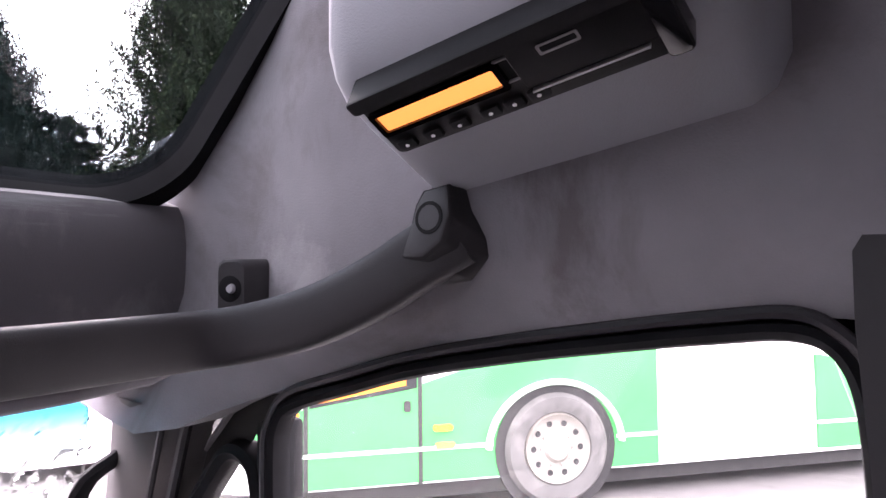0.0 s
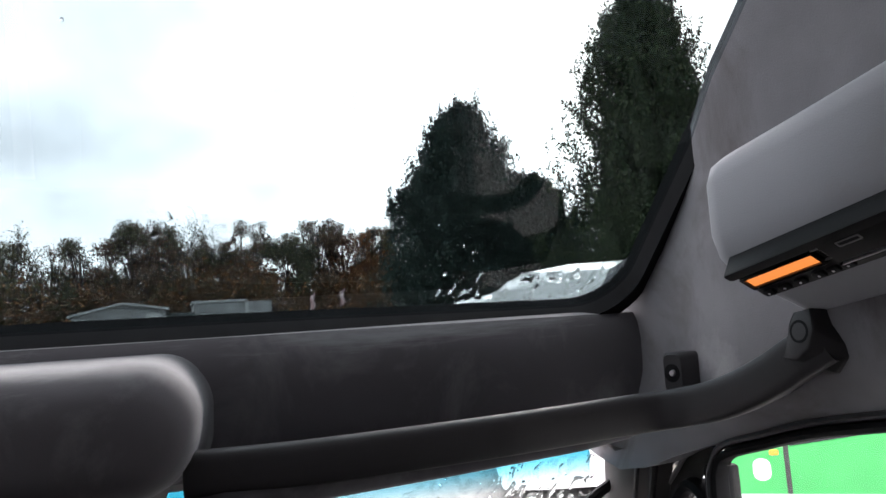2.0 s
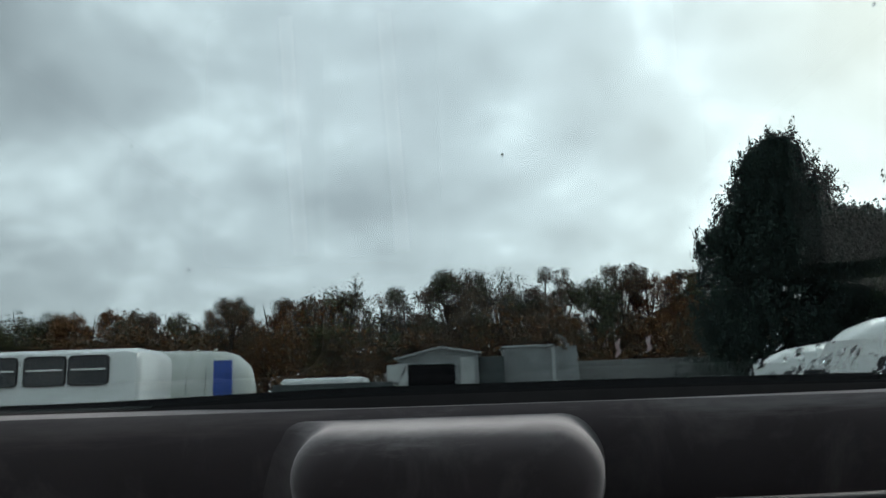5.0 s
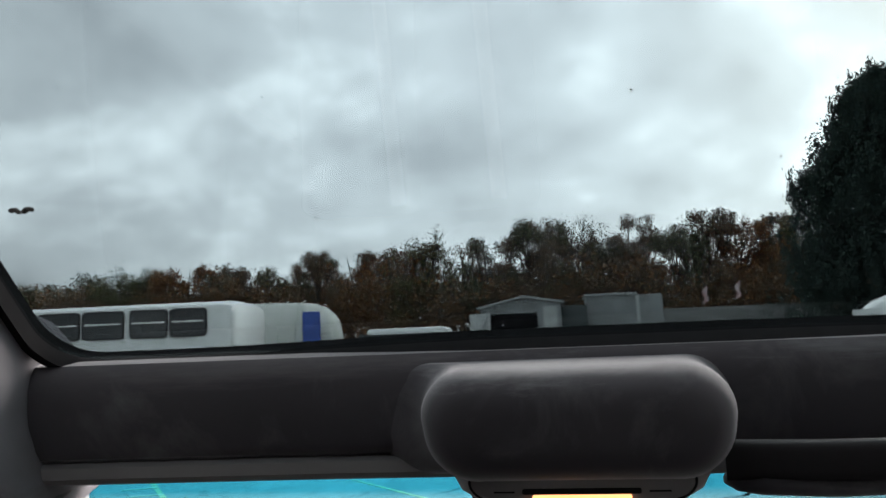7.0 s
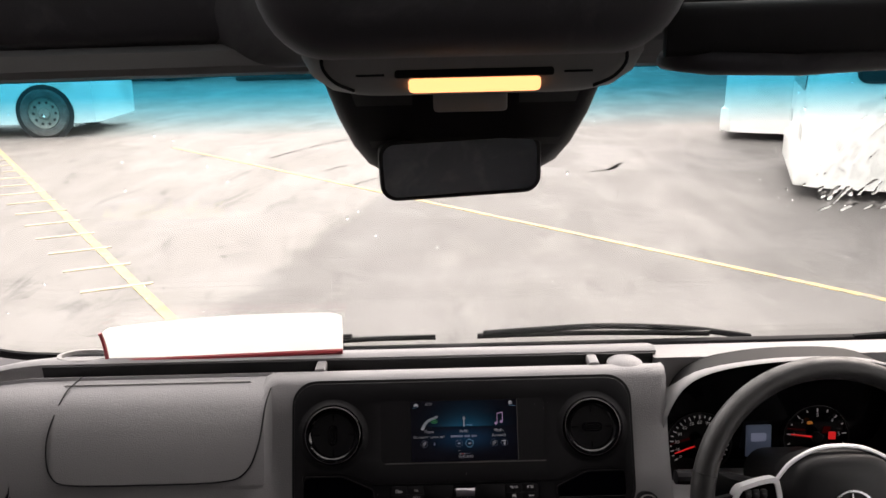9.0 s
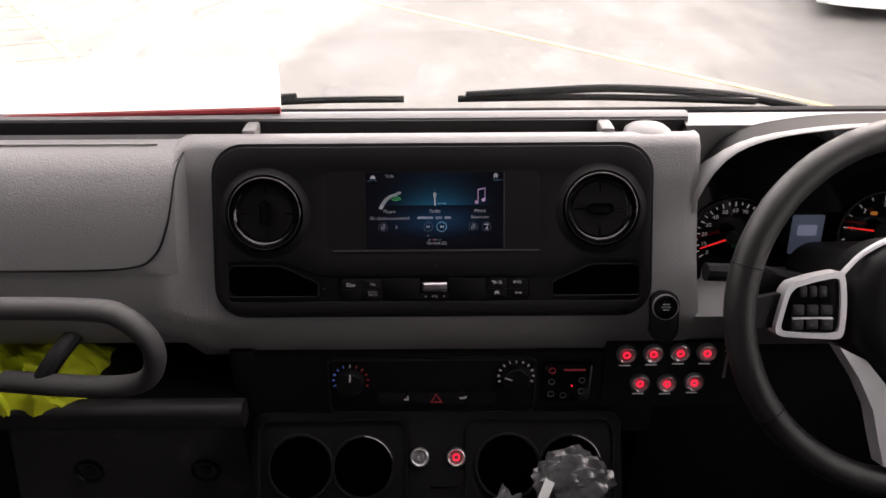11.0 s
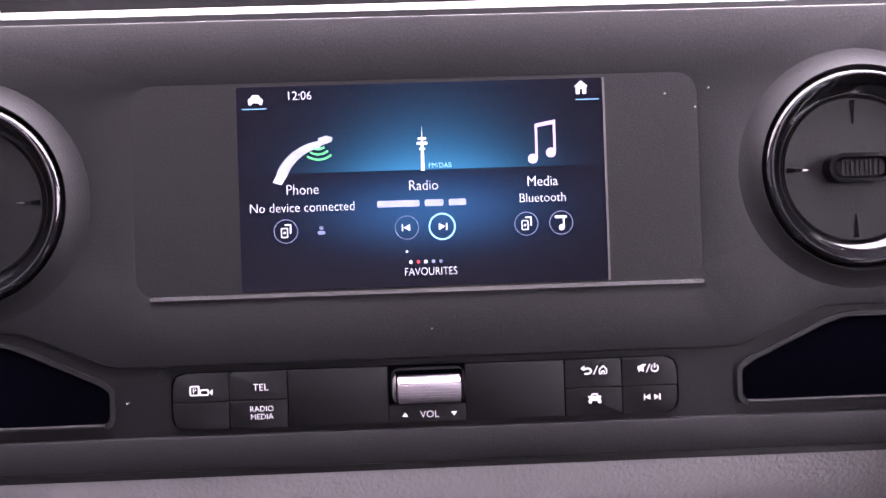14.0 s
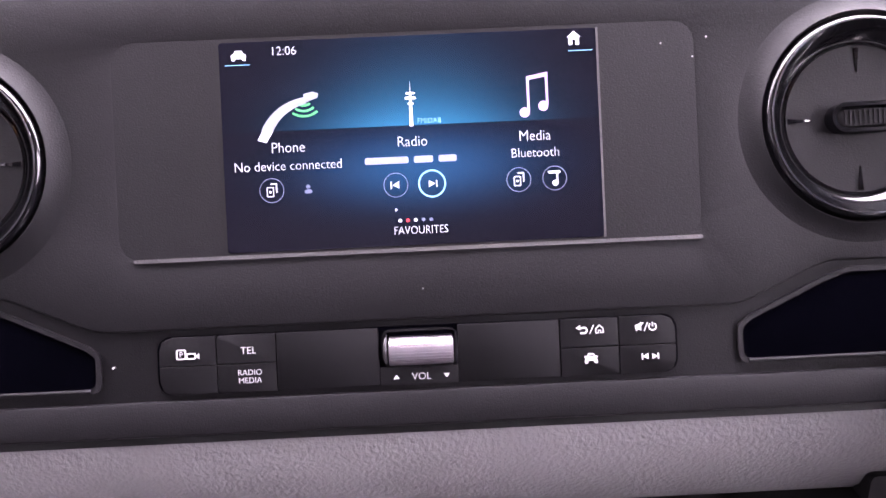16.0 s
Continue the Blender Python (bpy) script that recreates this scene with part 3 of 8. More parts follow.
# ---- overhead console, mirror and rails ----
def overhead_console():
    con = thing("overhead_console", "dark padded overhead console with a lit lamp below", "console", at=(0, 0, 0))
    rings = []
    for y, w, h, zc, r, cx in ((-0.17, 0.52, 0.146, 2.044, 0.05, -0.03), (-0.205, 0.46, 0.144, 2.045, 0.055, -0.018), (-0.214, 0.425, 0.141, 2.045, 0.055, -0.008), (-0.228, 0.395, 0.138, 2.046, 0.055, 0.0), (-0.25, 0.38, 0.134, 2.046, 0.055, 0.004), (-0.30, 0.376, 0.130, 2.045, 0.055, 0.004), (-0.325, 0.366, 0.122, 2.044, 0.052, 0.004), (-0.343, 0.345, 0.104, 2.042, 0.046, 0.004), (-0.353, 0.31, 0.075, 2.040, 0.034, 0.004), (-0.356, 0.24, 0.04, 2.038, 0.018, 0.004)):
        rings.append([(x - (0.020 * max(0.0, (zc - z) / h + 0.1)) * (1 if x > cx else -1), y, z + 0.004 * (1 - ((x - cx) / (w / 2)) ** 2) * (1 if z > zc else 0)) for x, z in rrect(w * 0.985, h, r, 8, cx, zc)])
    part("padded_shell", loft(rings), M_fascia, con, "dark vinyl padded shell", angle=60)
    rings = []
    for z, w, d, yc in ((2.0, 0.30, 0.13, -0.262), (1.985, 0.30, 0.125, -0.264), (1.968, 0.285, 0.115, -0.262), (1.955, 0.255, 0.098, -0.256), (1.950, 0.22, 0.08, -0.25)):
        rings.append([(x, y, z) for x, y in rrect(w, d, 0.04, 6, 0.006, yc)])
    lamp = part("lamp_panel", loft(rings), M_pillar, con, "grey plastic lamp panel", angle=50)
    part("lens", box(-0.05, 0.063, -0.318, -0.292, 1.9535, 1.968, 0.004), glow("warm_lens", (1.0, 0.43, 0.17), 2.1), lamp, "glowing amber lamp lens")
    part("recess", box(-0.062, 0.074, -0.322, -0.300, 1.966, 1.976, 0.003), M_black, lamp)
    for s in (1, -1):
        part("end_gap", tube(smooth_path([(0.006 + s * 0.128, -0.318, 1.990), (0.006 + s * 0.127, -0.323, 1.976), (0.006 + s * 0.118, -0.318, 1.964), (0.006 + s * 0.104, -0.305, 1.956)], 5), 0.0016, 6), M_black, lamp)
        part("speaker_slot", box(0.006 + s * 0.088 - 0.012, 0.006 + s * 0.088 + 0.012, -0.3205, -0.312, 1.9685, 1.9705), M_black, lamp)
        part("reading_lamp", lathe([(0.001, 0), (0.026, 0), (0.028, 0.004), (0.026, 0.006), (0.001, 0.006)], pose(0.006 + s * 0.105, -0.262, 1.958), 20), M_black, lamp)
    return con


overhead_console()


def sensor_housing():
    h = thing("sensor_housing", "black plastic sensor cover on the windscreen", "cover")
    rings = []
    for z, w, y0, y1 in ((1.958, 0.285, -0.235, -0.165), (1.92, 0.27, -0.20, -0.125), (1.885, 0.25, -0.16, -0.09), (1.860, 0.225, -0.128, -0.065), (1.845, 0.19, -0.105, -0.052)):
        rings.append([(x, y, z) for x, y in rrect(w * 0.96, y1 - y0, 0.02, 4, 0.0, (y0 + y1) / 2)])
    part("shell", loft(rings), M_black, h)
    for sx in (-1, 1):
        part("side_window", loft([[(sx * x + 0.002, y - 0.0015, z) for x, y, z in ((0.052, -0.2285, 1.950), (0.112, -0.2285, 1.950), (0.100, -0.158, 1.884), (0.056, -0.158, 1.884))], [(sx * x + 0.002, y + 0.004, z) for x, y, z in ((0.052, -0.2285, 1.950), (0.112, -0.2285, 1.950), (0.100, -0.158, 1.884), (0.056, -0.158, 1.884))]]), M_kick, h, "dull grey side cover")
    part("socket", box(-0.03, 0.042, -0.235, -0.20, 1.928, 1.95, 0.004), M_pillar, h, "grey mounting socket")
    return h


sensor_housing()


def rear_mirror():
    mi = thing("rear_view_mirror", "black framed rear view mirror on a stem", "mirror")
    m = pose(-0.003, -0.165, 1.863, 95, 0, 0) @ pose(0, 0, 0, 0, 0, 1.5) @ pose(0, 0, 0, 0, 4, 0)
    out = rrect(0.176, 0.068, 0.018, 6)
    part("shell", plate(out, -0.022, 0.004, m, 0.004), M_black, mi)
    part("mirror_glass", plate(rrect(0.166, 0.058, 0.014, 6), 0.003, 0.0045, m), mat("mirror_glass", (0.35, 0.36, 0.36), 0.02, 1.0), mi)
    part("stem", tube(smooth_path([(0.0, -0.150, 1.866), (0.003, -0.150, 1.90), (0.005, -0.16, 1.92), (0.006, -0.175, 1.935)], 4), 0.009, 10), M_black, mi)
    return mi


rear_mirror()


def overhead_rail():
    rail = thing("grab_rail", "long black plastic grab rail curving onto the side lining", "grab rail")
    pts = smooth_path([(0.17, -0.305, 2.0), (0.30, -0.327, 2.001), (0.50, -0.34, 2.006), (0.66, -0.345, 2.012), (0.705, -0.372, 2.017), (0.722, -0.43, 2.030), (0.735, -0.482, 2.052), (0.744, -0.518, 2.073), (0.752, -0.545, 2.088)], 6)
    part("bar", tube(pts, 0.0140, 24, 1.60, square=0.55), M_handle, rail, angle=40)
    m = Matrix(((0, 0.10, -1, 0.762), (-1, 0.0, 0, -0.533), (0, 1, 0.1, 2.090), (0, 0, 0, 1)))
    face = [(-0.012, 0.014), (-0.006, 0.024), (0.014, 0.027), (0.0165, 0.006), (0.010, -0.012), (-0.005, -0.022), (-0.0225, -0.022), (-0.017, -0.007)]
    base = [(-0.013, 0.015), (-0.006, 0.025), (0.0175, 0.0275), (0.031, -0.0085), (0.030, -0.019), (0.014, -0.034), (-0.0225, -0.038), (-0.019, -0.008)]
    rings = [[m @ Vector((x, y, -0.01)) for x, y in base], [m @ Vector((x, y, 0.002)) for x, y in base]]
    for k, d in ((0.12, 0.006), (0.5, 0.018), (0.88, 0.028), (0.97, 0.0305)):
        rings.append([m @ Vector((b[0] + (a[0] - b[0]) * k, b[1] + (a[1] - b[1]) * k, d)) for a, b in zip(face, base)])
    rings.append([m @ Vector((x * 0.94, 0.001 + y * 0.94, 0.032)) for x, y in face])
    bm = loft(rings)
    bmesh.ops.bevel(bm, geom=[e for e in bm.edges if e.calc_length() > 0.004], offset=0.0016, segments=2, affect="EDGES", profile=0.5)
    foot = part("foot", bm, M_handle, rail, angle=50)
    part("cap", lathe([(0.001, 0.0004), (0.0085, 0.0004), (0.0092, -0.0006), (0.0096, -0.003)], m @ pose(0.0, 0.005, 0.0322), 24), M_handle, foot, "round screw cap")
    part("cap_groove", lathe([(0.0093, 0.0003), (0.0112, 0.0003), (0.0114, -0.003), (0.0093, -0.003)], m @ pose(0.0, 0.005, 0.0322), 24), M_seal, foot)
    m2 = Matrix(((0.3, 0, -0.95, 0.775), (-0.95, 0, -0.3, -0.307), (0, 1, 0, 2.052), (0, 0, 0, 1)))
    foot = part("foot", loft([[m2 @ Vector((x, y, d)) for x, y in rrect(w, hh, 0.008, 5, cx, cy)] for w, hh, cx, cy, d in ((0.048, 0.066, 0.008, -0.006, -0.02), (0.043, 0.060, 0.006, -0.004, 0.010), (0.030, 0.050, 0.0, 0.0, 0.032), (0.025, 0.045, 0.0, 0.0, 0.035))]), M_handle, rail, angle=40)
    part("screw_well", lathe([(0.001, 0.0006), (0.0098, 0.0006), (0.0112, 0.0), (0.0115, -0.002)], m2 @ pose(-0.001, 0.0, 0.0353), 24), M_seal, foot)
    part("screw", lathe([(0.001, 0.003), (0.003, 0.003), (0.0042, 0.0), (0.0042, -0.003)], m2 @ pose(0.001, 0.0, 0.0362), 16), M_silver, foot, "bright steel screw")
    return rail


overhead_rail()


def sun_visor():
    v = thing("sun_visor", "dark sun visor folded up below the grab rail", "sun visor")
    rings = []
    for x, d, h in ((0.172, 0.02, 0.008), (0.18, 0.06, 0.016), (0.205, 0.085, 0.022), (0.28, 0.10, 0.026), (0.45, 0.105, 0.02), (0.60, 0.095, 0.016), (0.67, 0.07, 0.010), (0.70, 0.03, 0.005)):
        rings.append([(x, y, z) for y, z in rrect(d, h, min(h, d) * 0.45, 3, -0.285, 1.974 + 0.03 * max(0, x - 0.3))])
    part("pad", loft(rings), M_fascia, v, angle=60)
    part("pivot", tube([(0.66, -0.27, 1.985), (0.72, -0.26, 1.992)], 0.006, 8), M_black, v)
    return v


sun_visor()


def locker():
    l = thing("overhead_locker", "grey fabric covered overhead box on the side lining", "locker")
    rings = []
    for y, ins, drop in ((-0.512, 0.022, 0.0), (-0.516, 0.010, 0.0), (-0.526, 0.002, 0.0), (-0.54, 0.0, 0.0), (-0.64, 0.0, 0.016), (-0.735, 0.0, 0.032), (-0.748, 0.006, 0.034), (-0.756, 0.022, 0.036)):
        o = ((0.79, 2.098 + ins), (0.688 + ins * 0.5, 2.145 + ins * 0.8), (0.663 + ins * 0.6, 2.158 + ins * 0.8), (0.649 + ins, 2.172 + ins * 0.6), (0.643 + ins, 2.195), (0.643 + ins, 2.245), (0.650 + ins, 2.262 - ins * 0.6), (0.668 + ins * 0.7, 2.274 - ins), (0.79, 2.292 - ins))
        rings.append([(x, y, z + drop) for x, z in o])
    # fabric made paler than the lining to paint the high window's light on it
    part("shell", loft(rings), mat("lit_locker_fabric", (0.31, 0.32, 0.34), 0.92, var=0.06, scale=5, bump=0.3, bump_scale=700, dirt=(0.30, 0.28, 0.27), dirt_scale=6, dirt_lo=0.58, dirt_hi=0.85, spec=0.2, sheen=0.3), l, angle=60)
    part("edge_piping", tube(smooth_path([(0.70, -0.5135, 2.158), (0.676, -0.5135, 2.170), (0.667, -0.5135, 2.195), (0.667, -0.5135, 2.236), (0.682, -0.5135, 2.252), (0.74, -0.5135, 2.262)], 5), 0.0028, 6), mat("stained_piping", (0.20, 0.17, 0.155), 0.9, var=0.3, scale=30), l, "brown stained edge")
    return l


locker()


def tachograph():
    t = thing("tachograph", "black tachograph unit with a lit orange display", "tachograph")
    m = Matrix(((0.0, -0.83, -0.55, 0.668), (-0.93, 0.10, -0.153, -0.634), (0.172, 0.53, -0.818, 2.157), (0, 0, 0, 1))) @ Matrix.Translation((0, 0.007, 0)) @ Matrix.Diagonal((1, 0.78, 1, 1))
    part("body", plate(rrect(0.190, 0.060, 0.004, 2), -0.06, 0.0, m, 0.003), M_black, t)
    part("top_bezel", plate(rrect(0.192, 0.012, 0.003, 2, 0, 0.028), -0.02, 0.006, m, 0.002), M_panel, t)
    d = part("display_frame", frame_ring(rrect(0.092, 0.024, 0.002, 2, -0.045, 0.004), rrect(0.084, 0.016, 0.001, 2, -0.045, 0.004), -0.004, 0.003, m), M_gloss, t)
    part("display", plate(rrect(0.084, 0.016, 0.001, 2, -0.045, 0.004), -0.003, 0.001, m), glow("orange_display", (1.0, 0.30, 0.06), 0.55), d, "glowing orange display")
    part("paper_tray", plate(rrect(0.080, 0.034, 0.002, 2, 0.048, 0.004), -0.004, 0.0025, m, 0.001), M_panel, t)
    part("tray_pull", frame_ring(rrect(0.024, 0.008, 0.001, 2, 0.038, 0.012), rrect(0.021, 0.005, 0.001, 2, 0.038, 0.012), 0.002, 0.0032, m), M_pillar, t)
    part("card_slot", box(0.010, 0.078, -0.0175, -0.0160, 0.0, 0.0032, m=m), M_silver, t, "bright card slot edge")
    part("side_cap", plate(rrect(0.014, 0.056, 0.004, 3, 0.092, 0.0), -0.02, 0.007, m, 0.003), M_gloss, t)
    part("print_button", frame_ring(rrect(0.012, 0.020, 0.001, 2, 0.003, 0.006), rrect(0.010, 0.018, 0.001, 2, 0.003, 0.006), 0, 0.0022, m), M_pillar, t)
    M_mark = mat("white_print", (0.75, 0.75, 0.75), 0.6)
    for k, x in enumerate((-0.082, -0.062, -0.042, -0.020, -0.004, 0.012)):
        b = part("button", plate(rrect(0.013, 0.009, 0.0015, 2, x, -0.021), -0.002, 0.003, m, 0.001), M_black, t)
        part("mark", plate(circle(0.0014, 8, x, -0.021), 0.002, 0.0034, m), M_mark, b)
    return t


tachograph()


# ---- dashboard ----
TILT = Matrix(((1, 0, 0, 0), (0, 0.41, -0.912, 0.0175), (0, 0.912, 0.41, 1.4375), (0, 0, 0, 1)))  # face of the centre panel: x across, y up the slope, z towards the seats


def dash_profile(x):
    """Section of the dashboard from the glass to the lower lip."""
    ax = abs(x)
    end = max(0.0, (ax - 0.66) / 0.20)
    drop = 0.055 * end ** 2
    pts = [(0.196, 1.478), (0.185, 1.490), (0.160, 1.507), (0.130, 1.517), (0.119, 1.519), (0.112, 1.515), (0.111, 1.474), (0.090, 1.474), (0.088, 1.500), (0.085, 1.506), (0.082, 1.507)]
    face = [(0.080, 1.502), (0.050, 1.496), (0.026, 1.481), (0.006, 1.452), (-0.010, 1.417), (-0.023, 1.380), (-0.033, 1.340), (-0.034, 1.312), (-0.023, 1.286), (-0.004, 1.270), (0.10, 1.266)]
    if -0.29 < x < 0.4:
        face[0], face[1], face[2] = (0.080, 1.508), (0.062, 1.509), (0.050, 1.500)
        face[3], face[4], face[5] = (0.038, 1.455), (0.020, 1.415), (0.003, 1.380)
        face[6] = (-0.030, 1.328)
        face[7], face[8], face[9], face[10] = (-0.034, 1.315), (-0.019, 1.272), (-0.002, 1.250), (0.10, 1.246)
    back = 0.018 * min(1.0, max(0.0, (x - 0.290) / 0.030)) ** 2 if x < 0.5 else 0.0
    out = []
    for y, z in pts + face:
        out.append((x, y - 0.02 * end * (1 if y < 0.2 else 0) + (back if y < 0.085 else 0.0), z - drop * (1 if z > 1.3 else 0.3)))
    return out


def dashboard():
    d = thing("dashboard", "grey grained plastic dashboard of a right-hand-drive minibus", "dashboard")
    xs = [-0.86, -0.82, -0.78, -0.74, -0.70, -0.66, -0.60, -0.50, -0.40, -0.32, -0.30, -0.285, -0.27, -0.15, 0.0, 0.15, 0.262, 0.270, 0.278, 0.286, 0.294, 0.300, 0.305]
    part("main_body", grid_surface([dash_profile(x) for x in xs]), M_dash, d, angle=50)
    # right of the instruments
    xs = [0.70, 0.74, 0.78, 0.82, 0.86]
    part("outer_end", grid_surface([dash_profile(x) for x in xs]), M_dash, d, angle=50)
    # shelf under the glass, behind the instruments
    part("rear_shelf", grid_surface([[(x, y, z) for y, z in ((0.196, 1.478), (0.185, 1.490), (0.16, 1.503), (0.13, 1.508), (0.10, 1.508), (0.10, 1.30))] for x in (0.30, 0.50, 0.70)]), M_dash, d)
    part("lower_wrap", grid_surface([[(x, y, z) for y, z in ((0.06, 1.335), (-0.012, 1.335), (-0.030, 1.322), (-0.026, 1.298), (-0.014, 1.270), (0.10, 1.262))] for x in (0.30, 0.40, 0.50, 0.60, 0.70)]), M_dash, d, angle=50)
    part("tray_liner", box(-0.62, 0.30, 0.0895, 0.1115, 1.470, 1.4765), M_black, d, "dark tray along the glass")
    part("tray_back", box(-0.655, 0.30, 0.1080, 0.1105, 1.474, 1.5130, 0.0008), M_black, d, "dark back of the tray")
    # lid of the upper glovebox: a thin raised skin with a gap round it
    lid = []
    for i in range(15):
        u = i / 14
        x = -0.600 + u * 0.310
        prof = dash_profile(-0.5)[10:18]
        lid.append([(x, y - 0.0010, z + 0.0006) for _, y, z in prof[:7]])
    part("glovebox_lid", grid_surface(lid, 0.0), M_dash, d, angle=50)
    gap = []
    prof = [Vector((0, y, z)) for _, y, z in dash_profile(-0.5)[10:18]]
    L = [(-0.580, 0), (-0.592, 2), (-0.602, 3.6), (-0.606, 4.6), (-0.598, 5.5), (-0.570, 5.85), (-0.46, 5.9), (-0.352, 5.85), (-0.316, 5.5), (-0.298, 4.5), (-0.290, 3), (-0.286, 2), (-0.284, 0)]
    for x, k in L:
        a, b = prof[int(k)], prof[min(int(k) + 1, 7)]
        q = a.lerp(b, k - int(k)) + Vector((0, -0.0020, 0.0012))
        gap.append((x, q.y, q.z))
    part("lid_gap", tube(smooth_path(gap, 10), 0.0012, 6), M_black, d, "dark gap round the glovebox lid")
    a = prof[1].lerp(prof[2], 0.4)
    part("lid_crease", tube([(-0.60, a.y - 0.0025, a.z + 0.002), (-0.32, a.y - 0.0025, a.z + 0.002)], 0.0012, 6), M_pillar, d)
    for s in (-0.217, 0.203):
        part("tray_clip", box(s - 0.008, s + 0.008, 0.080, 0.117, 1.498, 1.5125, 0.003, m=Matrix.Translation((0, 0, 0))), M_dash, d)
    part("sensor_dome", lathe([(0.028, 0.0), (0.027, 0.006), (0.02, 0.011), (0.008, 0.0135), (0.001, 0.014)], pose(0.252, 0.092, 1.500), 24), M_dash, d)
    part("defroster", frame_ring(circle(0.045, 32, 0, 0), circle(0.038, 32, 0, 0), 0, 0.006, pose(-0.60, 0.140, 1.5130) @ Matrix.Diagonal((1, 0.5, 1, 1))), M_pillar, d)
    return d


dashboard()


M_key = mat("matt_black_key", (0.0036, 0.0034, 0.004), 0.6, var=0.1, scale=30, spec=0.1)


# near-black that paints the shade inside recesses modelled flat
M_pit = mat("recess_shade_black", (0.0008, 0.0008, 0.0016), 0.9, var=0.3, scale=30, spec=0.0)


def air_vent(parent, m, r, knob_turn):
    v = part("air_vent", lathe([(r * 1.01, 0.004), (r * 1.005, 0.0100), (r * 0.975, 0.0132), (r * 0.945, 0.0146), (r * 0.925, 0.0146), (r * 0.905, 0.0128), (r * 0.86, 0.0092), (r * 0.80, 0.0066), (r * 0.765, 0.0058), (r * 0.745, 0.0068), (r * 0.725, 0.0068), (r * 0.71, 0.0040), (r * 0.70, 0.0)], m, 64, caps=False), M_gloss, parent, "round gloss black air vent", angle=60)
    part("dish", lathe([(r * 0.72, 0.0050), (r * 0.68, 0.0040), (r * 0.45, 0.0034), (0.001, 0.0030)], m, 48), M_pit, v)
    # metal ring added to paint the highlight along the gloss crest
    part("bezel", lathe([(r * 0.944, 0.0140), (r * 0.940, 0.0150), (r * 0.930, 0.0151), (r * 0.926, 0.0140)], m, 64, caps=False), M_bright, v, "thin ring painted as the crest's highlight")
    part("collar", lathe([(r * 1.30, 0.0080), (r * 1.20, 0.0086), (r * 1.12, 0.0098), (r * 1.06, 0.0118), (r * 1.030, 0.0130), (r * 1.018, 0.0126), (r * 1.008, 0.0105), (r * 1.0, 0.004)], m, 56, caps=False), M_panel, v, "flared panel collar", angle=60)
    kn = m @ Matrix.Rotation(radians(knob_turn), 4, "Z")
    for k in range(4):
        vane = [(r * 0.46, 0.0003), (r * 0.70, 0.0011), (r * 0.70, -0.0011), (r * 0.46, -0.0003)]
        part("vane", plate(vane, 0.0030, 0.0064, kn @ Matrix.Rotation(radians(90 * k), 4, "Z"), 0.0003), M_gloss, v)
    knob = part("knob", plate(rrect(0.0085, 0.024, 0.0042, 5), 0.004, 0.0110, kn, 0.0015), M_key, v)
    for k in range(9):
        part("grip_rib", box(-0.0030, 0.0030, -0.0004, 0.0004, 0.0100, 0.0114, m=kn @ Matrix.Translation((0, -0.0080 + 0.0020 * k, 0))), M_key, knob)
    part("knob_rim", frame_ring(rrect(0.0125, 0.0285, 0.0062, 5), rrect(0.0090, 0.0250, 0.0045, 5), 0.003, 0.0126, kn, 0.0012), M_gloss, v)
    return v


M_bright = mat("edge_highlight_grey", (0.16, 0.155, 0.165), 0.3, 1.0, var=0.05, scale=40)


M_roller = mat("brushed_roller", (0.46, 0.44, 0.47), 0.36, 1.0, var=0.1, scale=60)


